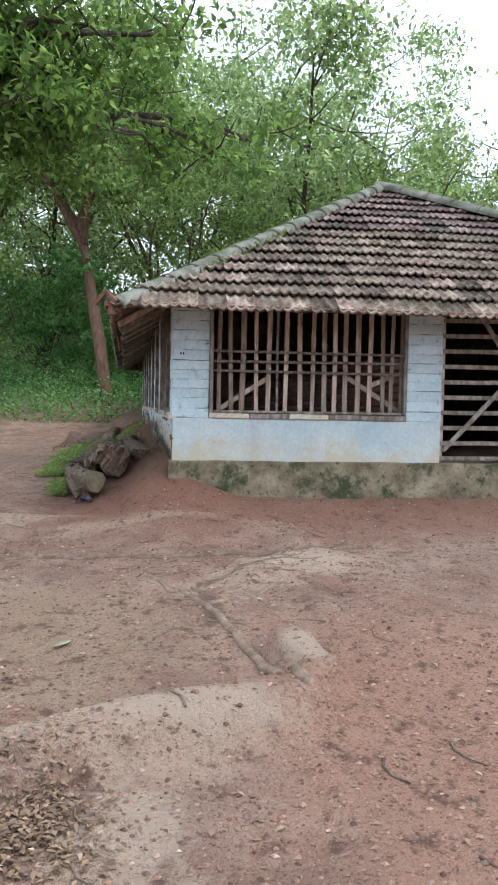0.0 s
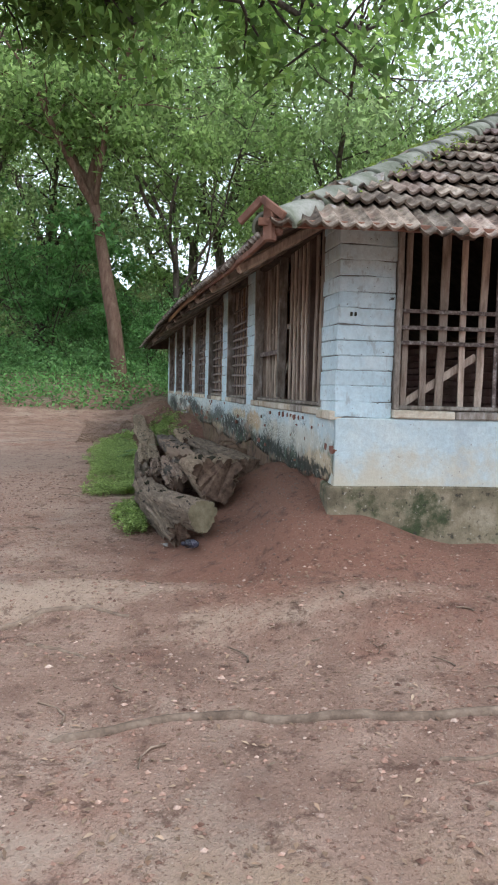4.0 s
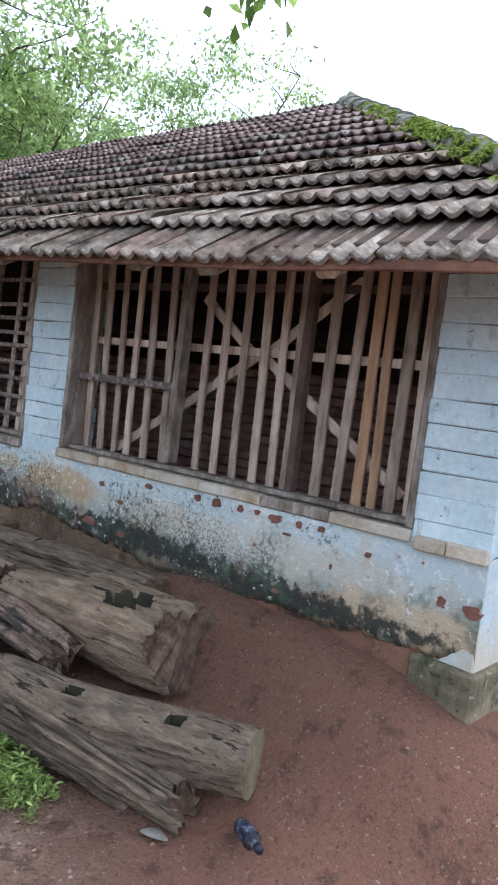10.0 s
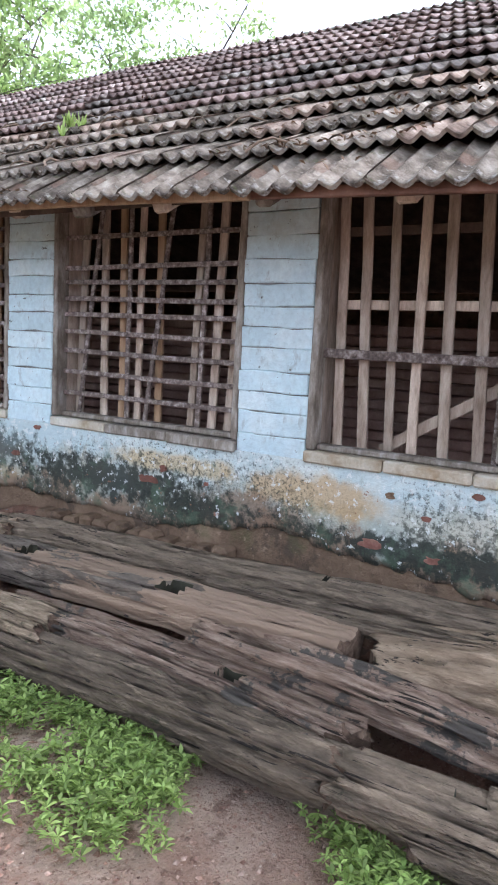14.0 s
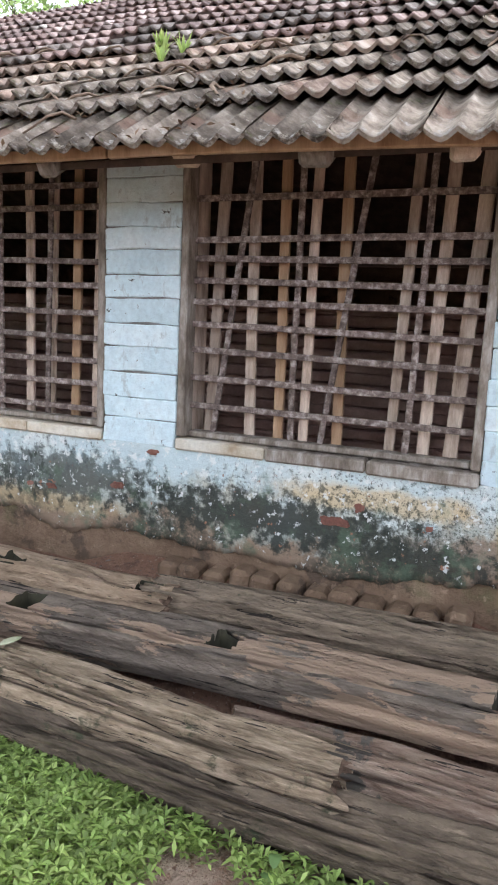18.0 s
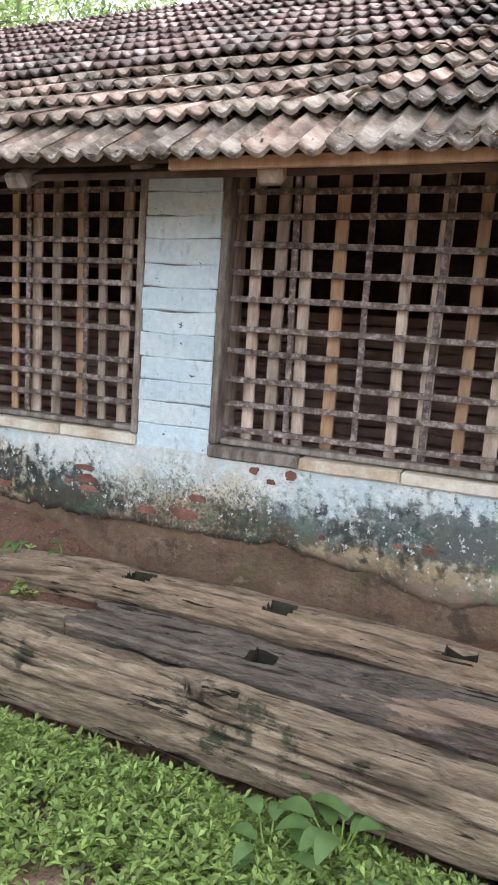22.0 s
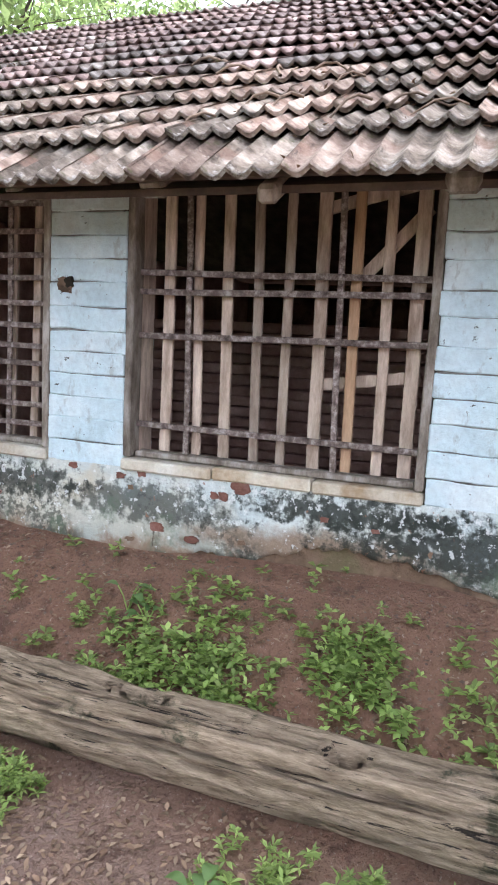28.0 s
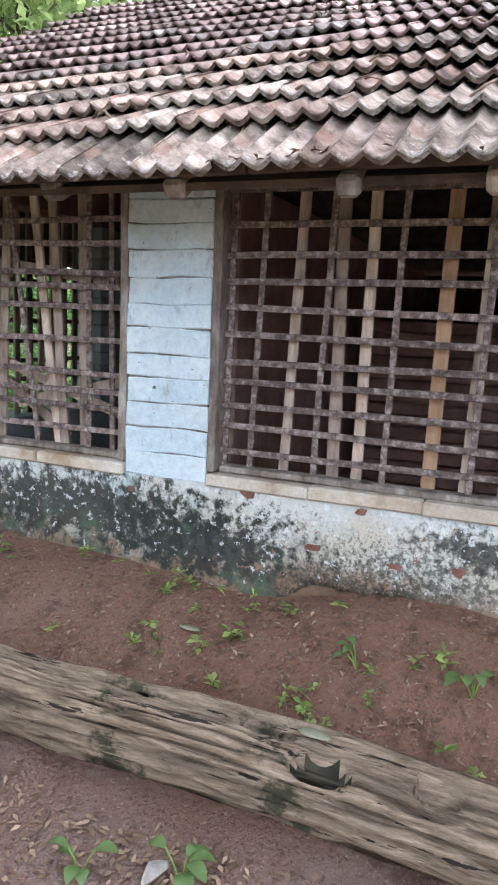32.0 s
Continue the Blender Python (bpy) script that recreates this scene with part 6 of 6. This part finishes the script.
CHIPS = [(1.352, 1.235, 0.07, 0.05), (0.993, 1.228, 0.08, 0.05), (1.833, 1.23, 0.06, 0.03), (1.48, 1.236, 0.05, 0.04), (1.2, 1.236, 0.05, 0.04), (1.1, 1.238, 0.04, 0.03), (0.86, 1.23, 0.04, 0.04),
         (0.74, 1.235, 0.04, 0.03), (0.03, 1.062, 0.09, 0.06), (0.16, 1.07, 0.05, 0.05), (4.576, 1.074, 0.09, 0.04), (4.397, 1.247, 0.07, 0.03), (5.553, 1.239, 0.06, 0.05), (6.594, 1.076, 0.12, 0.05),
         (6.6, 1.13, 0.13, 0.035), (6.58, 1.03, 0.12, 0.035), (5.988, 1.071, 0.1, 0.045), (6.06, 0.99, 0.14, 0.06), (6.25, 0.98, 0.1, 0.05), (7.436, 0.983, 0.08, 0.04), (7.109, 0.978, 0.12, 0.05),
         (7.2, 0.985, 0.07, 0.05), (8.855, 1.207, 0.05, 0.05), (9.619, 1.261, 0.06, 0.035), (9.258, 1.265, 0.05, 0.045), (8.775, 1.257, 0.1, 0.07), (9.363, 1.24, 0.06, 0.03), (10.063, 1.076, 0.06, 0.04),
         (10.296, 1.057, 0.07, 0.025), (10.915, 1.273, 0.09, 0.06), (10.44, 1.253, 0.05, 0.03), (10.627, 1.08, 0.08, 0.03), (3.45, 1.13, 0.05, 0.04), (3.55, 1.06, 0.12, 0.05), (5.72, 1.24, 0.05, 0.04),
         (5.64, 1.2, 0.04, 0.03), (4.95, 1.02, 0.06, 0.03), (6.7, 1.05, 0.06, 0.03), (7.3, 1.12, 0.05, 0.03), (2.28, 0.95, 0.12, 0.05), (2, 0.93, 0.08, 0.04), (9.172, 1.028, 0.09, 0.05),
         (9.004, 0.994, 0.08, 0.04)]
for i, c in enumerate(CHIPS):
    chip(west, *c, i + 1)
rc = random.Random(3)
for i in range(26):
    y = rc.uniform(0.1, 13.0)
    chip(west, y, rc.uniform(plaster_low(y) + 0.06, 1.22), rc.uniform(0.02, 0.06), rc.uniform(0.015, 0.035), 90 + i, M_MUD if rc.random() < 0.6 else M_BRICK, "bare_patch", -0.006)
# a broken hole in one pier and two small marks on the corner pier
# the inner plate is near-black: shade inside the hole, put into its colour
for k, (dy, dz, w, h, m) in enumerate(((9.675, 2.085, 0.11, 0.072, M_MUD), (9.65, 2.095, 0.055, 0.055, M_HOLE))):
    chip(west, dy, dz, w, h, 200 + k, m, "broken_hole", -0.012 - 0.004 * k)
ledge = [(0.00, 0.16), (0.165, 0.30)]
for a, b in ledge:
    part("ledge_brick", block(-0.035, 0.05, a, b, SILL - 0.075, SILL - 0.018, 0.006, 0.004, 2), M_SILL, west)
for dx in (0.085, 0.112):
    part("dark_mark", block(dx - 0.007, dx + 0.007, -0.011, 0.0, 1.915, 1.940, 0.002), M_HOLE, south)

# the row of fallen stones at the wall's foot
rs = random.Random(8)
for i in range(12):
    y = 2.98 + i * 0.112
    z = 0.795 + 0.012 * rs.random()
    bm = block(-0.10 + rs.uniform(-0.015, 0.01), 0.03, y, y + rs.uniform(0.09, 0.108), z - 0.13, z + rs.uniform(-0.015, 0.0), 0.02, 0.02, 2, rs)
    tagged(part("foot_stone", bm, M_MUD), "rounded mud-red stone set along the foot of the wall", "stone", "stones at the foot of the wall")


# ---- moss, grass and creepers on the roof ----
def on_roof(x, y):
    return ZWALL + PITCH * min(x, south_run(x, y)) + 0.045 + west_sag(x, y)


M_TUFT = leaf_material("moss_tuft", [(0.08, 0.13, 0.025), (0.16, 0.23, 0.045), (0.26, 0.33, 0.08)], glow=0.4)


def moss_strip():
    nr = np.random.default_rng(71)
    rng = random.Random(71)
    pts = []
    while len(pts) < 4200:
        f = rng.random() ** 0.8
        x = -0.45 + f * 3.3
        y = x * 0.913 + abs(rng.gauss(0.10, 0.05)) * (1.1 - 0.4 * f)
        if bump_at(x, y, 2.4, 3.0) < -0.12 or rng.random() > 0.45 + 1.2 * bump_at(x, y, 7.0, 5.0) or y - x * 0.913 < 0.05:
            continue
        pts.append((x, y, on_roof(x, y) + rng.uniform(0.0, 0.025) + 0.03 * smooth(0.15, 0.05, y - x * 0.913)))
    ob = mesh_part("moss", leaf_mesh("moss", pts, 0.032, 0.020, M_TUFT, nr, 0.1, 0.5), None)
    tagged(ob, "bright green moss growing along the hip of the roof", "moss", kind="stuff")
    pts = []
    while len(pts) < 1500:
        f = rng.random()
        x = -0.3 + f * 1.7
        y = x * 0.913 - abs(rng.gauss(0.14, 0.08))
        if bump_at(x, y, 2.0, 6.0) < 0.0:
            continue
        pts.append((x, y, on_roof(x, y) + rng.uniform(0.0, 0.05)))
    ob = mesh_part("moss", leaf_mesh("moss", pts, 0.032, 0.020, M_TUFT, nr, 0.1, 0.5), None)
    tagged(ob, "green moss on the end slope beside the hip", "moss", kind="stuff")


moss_strip()


def roof_debris():
    """Dry stalks, roots and leaf bits caught between the courses."""
    nr = np.random.default_rng(72)
    rng = random.Random(72)
    pts = []
    while len(pts) < 2600:
        y = rng.uniform(0.5, 12.5)
        x = -0.55 + 2.6 * rng.random() ** 1.5
        row = round((x + 0.66) * SLOPE / ROW) * ROW / SLOPE - 0.66 + rng.uniform(-0.02, 0.05)
        if bump_at(x, y, 1.3, 2.0) < 0.02 or row > y - 0.3:
            continue
        pts.append((row, y, ZWALL + PITCH * row + 0.05 + rng.uniform(0, 0.02)))
    ob = mesh_part("roof_litter", leaf_mesh("roof_litter", pts, 0.04, 0.014, M_LITTER, nr, 0.0, 0.6), None)
    tagged(ob, "dry leaf litter caught between the roof tiles", "leaf litter", kind="stuff")
    for k in range(60):
        y, x = rng.uniform(2.5, 12.2), rng.uniform(-0.55, 0.9)
        a = rng.uniform(-0.5, 0.5) + (3.14 if rng.random() < 0.5 else 0)
        pth = []
        for j in range(6):
            x += math.sin(a) * 0.05
            y += math.cos(a) * 0.055
            a += rng.uniform(-0.6, 0.6)
            pth.append((x, y, ZWALL + PITCH * x + 0.075 + 0.03 * math.sin(j * 1.1)))
        twig("roof_creeper", "dry pale creeper stalk lying on the roof tiles", pth, rng.uniform(0.004, 0.009))


roof_debris()


def blades(name, label, x, y, z, n, length, width, material, seed, spread=0.5):
    """A tuft of arching blades, each bent over its length."""
    rng = random.Random(seed)
    verts, faces = [], []
    for _ in range(n):
        a, r = rng.uniform(0, 6.28), rng.uniform(0.2, 1.0) * spread
        L = length * rng.uniform(0.6, 1.1)
        sx, sy = -math.sin(a) * width / 2, math.cos(a) * width / 2
        base = len(verts)
        for k in range(5):
            f = k / 4
            out, up = L * f * r, L * (f - r * 0.75 * f * f)
            w = (1 - f) ** 0.6 * (0.5 + f) if k < 4 else 0.02
            px, py = x + math.cos(a) * (0.01 + out), y + math.sin(a) * (0.01 + out)
            verts += [(px + sx * w, py + sy * w, z + up), (px - sx * w, py - sy * w, z + up)]
        faces += [(base + 2 * k, base + 2 * k + 1, base + 2 * k + 3, base + 2 * k + 2) for k in range(4)]
    me = bpy.data.meshes.new(name)
    me.from_pydata(verts, [], faces)
    return tagged(mesh_part(name, me, material, smooth=True), label, "grass")


for x, y, n in ((0.50, 4.70, 26), (0.46, 4.56, 14), (0.36, 4.62, 8)):
    blades("grass_tuft", "light green grass tuft growing out of the roof tiles", x, y, on_roof(x, y), n, 0.12, 0.022, M_WEED, int(x * 100 + y * 10), 0.55)
for x, y in ((-1.03, 9.46), (-1.08, 9.55), (-1.01, 9.36)):
    blades("grass_tuft", "arching tuft of broad green grass beside the log", x, y, ground_z(x, y), 16, 0.22, 0.026, M_WEED, int(y * 100), 1.0)


def broad_plant(x, y, n, size, seed):
    """A seedling with a few large oval leaves on stalks."""
    rng = random.Random(seed)
    p = thing("broad_leaf_plant", "small plant with large oval green leaves", "plant", "broad-leaved seedlings", at=(x, y, ground_z(x, y)))
    for k in range(n):
        a, h, out = rng.uniform(0, 6.28), rng.uniform(0.5, 1.1) * size, rng.uniform(0.3, 0.9) * size
        L, W = size * rng.uniform(0.55, 0.8), size * rng.uniform(0.34, 0.48)
        bm = bmesh.new()
        rows = []
        ca, sa = math.cos(a), math.sin(a)
        for i in range(7):
            f = i / 6
            w = math.sin(math.pi * min(1, f * 0.92 + 0.06)) ** 0.8 * W / 2
            o = out * 0.6 + L * f
            up = h + 0.25 * L * math.sin(f * 2.4) - 0.3 * L * f * f
            rows.append([bm.verts.new((ca * o - sa * s * w, sa * o + ca * s * w, up + abs(s) * 0.15 * w)) for s in (-1, 0, 1)])
        for r, q in zip(rows, rows[1:]):
            for s in (0, 1):
                bm.faces.new((r[s], r[s + 1], q[s + 1], q[s]))
        part("leaf", bm, M_BROAD, p, smooth=True)
        verts, faces = [], []
        tube(verts, faces, [Vector((0, 0, -0.01)), Vector((ca * out * 0.3, sa * out * 0.3, h * 0.6)), Vector((ca * out * 0.6, sa * out * 0.6, h))], [0.004, 0.003, 0.003], 5, k)
        me = bpy.data.meshes.new("stalk")
        me.from_pydata(verts, [], faces)
        mesh_part("stalk", me, M_WEED, p, smooth=True)


for i, (x, y, n, s) in enumerate(((-1.12, 4.95, 8, 0.14), (-1.2, 5.12, 7, 0.13), (-1.05, 5.1, 5, 0.16), (-1.3, 4.8, 6, 0.10), (-1.1, 7.55, 5, 0.10), (-1.15, 6.9, 5, 0.09), (-0.336, 9.116, 5, 0.10), (-0.381, 9.004, 6, 0.09),
                                 (-0.22, 6.55, 6, 0.09), (-0.3, 6.75, 5, 0.09), (-1.064, 10.628, 7, 0.10), (-1.25, 3.3, 5, 0.08), (-0.336, 9.956, 5, 0.10), (-1.142, 10.908, 5, 0.09), (-0.314, 10.348, 4, 0.08), (-1.288, 8.332, 6, 0.09))):
    broad_plant(x, y, n, s, i)


# ---- small things lying about ----
def bottle(x, y):
    b = thing("bottle", "small crumpled plastic bottle with a blue label lying on the bank", "bottle", at=(x, y, ground_z(x, y) + 0.03))
    b.rotation_euler = (radians(78), 0, radians(-35))
    prof = [(0.0, 0.0), (0.026, 0.003), (0.029, 0.02), (0.026, 0.035), (0.029, 0.05), (0.027, 0.09), (0.029, 0.12), (0.013, 0.155), (0.012, 0.17), (0.0, 0.171)]
    for nm, rows, m, grow in (("body", prof, M_PLASTIC, 0.0), ("label_band", prof[3:7], M_BLUE, 0.0015), ("cap", [(0.0, 0.192), (0.014, 0.19), (0.015, 0.168), (0.011, 0.167)], M_CAP, 0.0)):
        bm = bmesh.new()
        rings = [[bm.verts.new(((r + grow) * math.cos(a * math.pi / 8) * (1 + 0.08 * noise.noise(Vector((a, h * 40, 1)))), (r + grow) * math.sin(a * math.pi / 8), h)) for a in range(16)] for r, h in rows]
        for p, q in zip(rings, rings[1:]):
            for k in range(16):
                bm.faces.new((p[k], p[(k + 1) % 16], q[(k + 1) % 16], q[k]))
        part(nm, bm, m, b, smooth=True)


M_PLASTIC = mat("dull_clear_plastic", [(0.02, 0.022, 0.03), (0.04, 0.045, 0.06), (0.18, 0.20, 0.23)], 30, 0.25, 0.2, 60, spec=0.5)
M_BLUE = mat("blue_printed_label", [(0.012, 0.016, 0.04), (0.02, 0.03, 0.08), (0.40, 0.42, 0.47)], 55, 0.45, 0.1, 60, spec=0.4)
M_CAP = mat("dark_bottle_cap", [(0.02, 0.02, 0.03), (0.03, 0.03, 0.05), (0.05, 0.05, 0.07)], 20, 0.5, 0.1, 60)
M_PALE = mat("pale_crumpled_scrap", [(0.32, 0.28, 0.24), (0.44, 0.41, 0.37), (0.55, 0.52, 0.49)], 14, 0.8, 0.3, 60, rand=0.2)
M_DRYLEAF = mat("pale_fallen_leaf", [(0.24, 0.26, 0.16), (0.36, 0.37, 0.25), (0.45, 0.45, 0.33)], 10, 0.7, 0.2, 60, rand=0.25)
bottle(-0.82, 0.42)


def scrap(name, label, category, x, y, size, material, seed, z=None, curl=0.25):
    """A thin curled piece lying flat: a fallen leaf or a torn wrapper."""
    rng = random.Random(seed)
    a = rng.uniform(0, 6.28)
    z = ground_z(x, y) + 0.012 if z is None else z
    bm = bmesh.new()
    rows = []
    for i in range(7):
        f = i / 6
        w = (math.sin(math.pi * (0.06 + 0.9 * f)) ** 0.8) * size * 0.24 * (1 + 0.2 * noise.noise(Vector((i * 0.9, seed, 0))))
        o = (f - 0.5) * size
        rows.append([bm.verts.new((x + math.cos(a) * o - math.sin(a) * s * w, y + math.sin(a) * o + math.cos(a) * s * w, z + curl * size * 0.3 * (f - 0.4) ** 2 + abs(s) * w * curl)) for s in (-1, 0, 1)])
    for r, q in zip(rows, rows[1:]):
        for s in (0, 1):
            bm.faces.new((r[s], r[s + 1], q[s + 1], q[s]))
    geo = bmesh.ops.extrude_face_region(bm, geom=bm.faces[:])
    for v in geo["geom"]:
        if isinstance(v, bmesh.types.BMVert):
            v.co.z += 0.0015
    tagged(part(name, bm, material, smooth=True), label, category)


scrap("fallen_leaf", "large pale green leaf fallen on the gravel", "leaf", -0.766, -3.623, 0.11, M_DRYLEAF, 1)
scrap("fallen_leaf", "pale fallen leaf lying on the weathered log", "leaf", -0.885, 4.42, 0.085, M_DRYLEAF, 2, 0.71)
scrap("fallen_leaf", "pale fallen leaf lying on the weathered log", "leaf", -0.79, 10.357, 0.10, M_DRYLEAF, 3, 0.785)
scrap("fallen_leaf", "dry pale leaf on the bare red bank", "leaf", -0.28, 11.02, 0.09, M_DRYLEAF, 4)
scrap("wrapper", "torn pale wrapper among the weeds", "litter", -1.30, 2.46, 0.11, M_PALE, 5, None, 1.2)
scrap("wrapper", "torn pale wrapper beside the log end", "litter", -1.02, 0.62, 0.10, M_PALE, 6, None, 0.8)
scrap("wrapper", "crumpled pale wrapper beside the log", "litter", -1.06, 9.74, 0.10, M_PALE, 7, None, 1.6)
scrap("wrapper", "crumpled pale wrapper beside the log", "litter", -1.02, 9.38, 0.11, M_PALE, 8, None, 1.8)
scrap("wrapper", "crumpled clear wrapper beside the log", "litter", -1.08, 10.7, 0.11, M_PALE, 9, None, 1.4)
for i in range(40):
    if rt.random() < 0.5:
        x, y = rt.uniform(-2.2, -1.1), rt.uniform(1.0, 11.5)
    else:
        x, y = rt.uniform(-1.8, 1.8), rt.uniform(-5.2, -0.8)
    scrap("fallen_leaf", "small dry fallen leaf on the earth", "leaf", x, y, rt.uniform(0.035, 0.065), M_DRYLEAF if rt.random() < 0.35 else M_BARK_RED, 20 + i, None, 0.6)

# ---- the gablet at the hip's foot: two boards, a post and rafter ends under the corner ----
gablet = thing("hip_end", "small gablet of red boards closing the foot of the hip", "roof timber", kind="structure", at=(cs[0], cs[1], EAVE))
gablet.rotation_euler.z = radians(-47)
for s in (-1, 1):
    slat("barge_board", (s * 0.14, -0.03, -0.035), (0.0, -0.03, 0.07), 0.04, 0.024, M_EAVE, gablet, (0, 1, 0), 0.003)
part("post", block(-0.028, 0.028, 0.02, 0.075, -0.13, 0.06, 0.005, 0.003, 2), M_EAVE, gablet)
part("end_block", block(-0.05, 0.05, 0.05, 0.10, -0.10, -0.06, 0.01, 0.005, 2), M_EAVE, gablet)
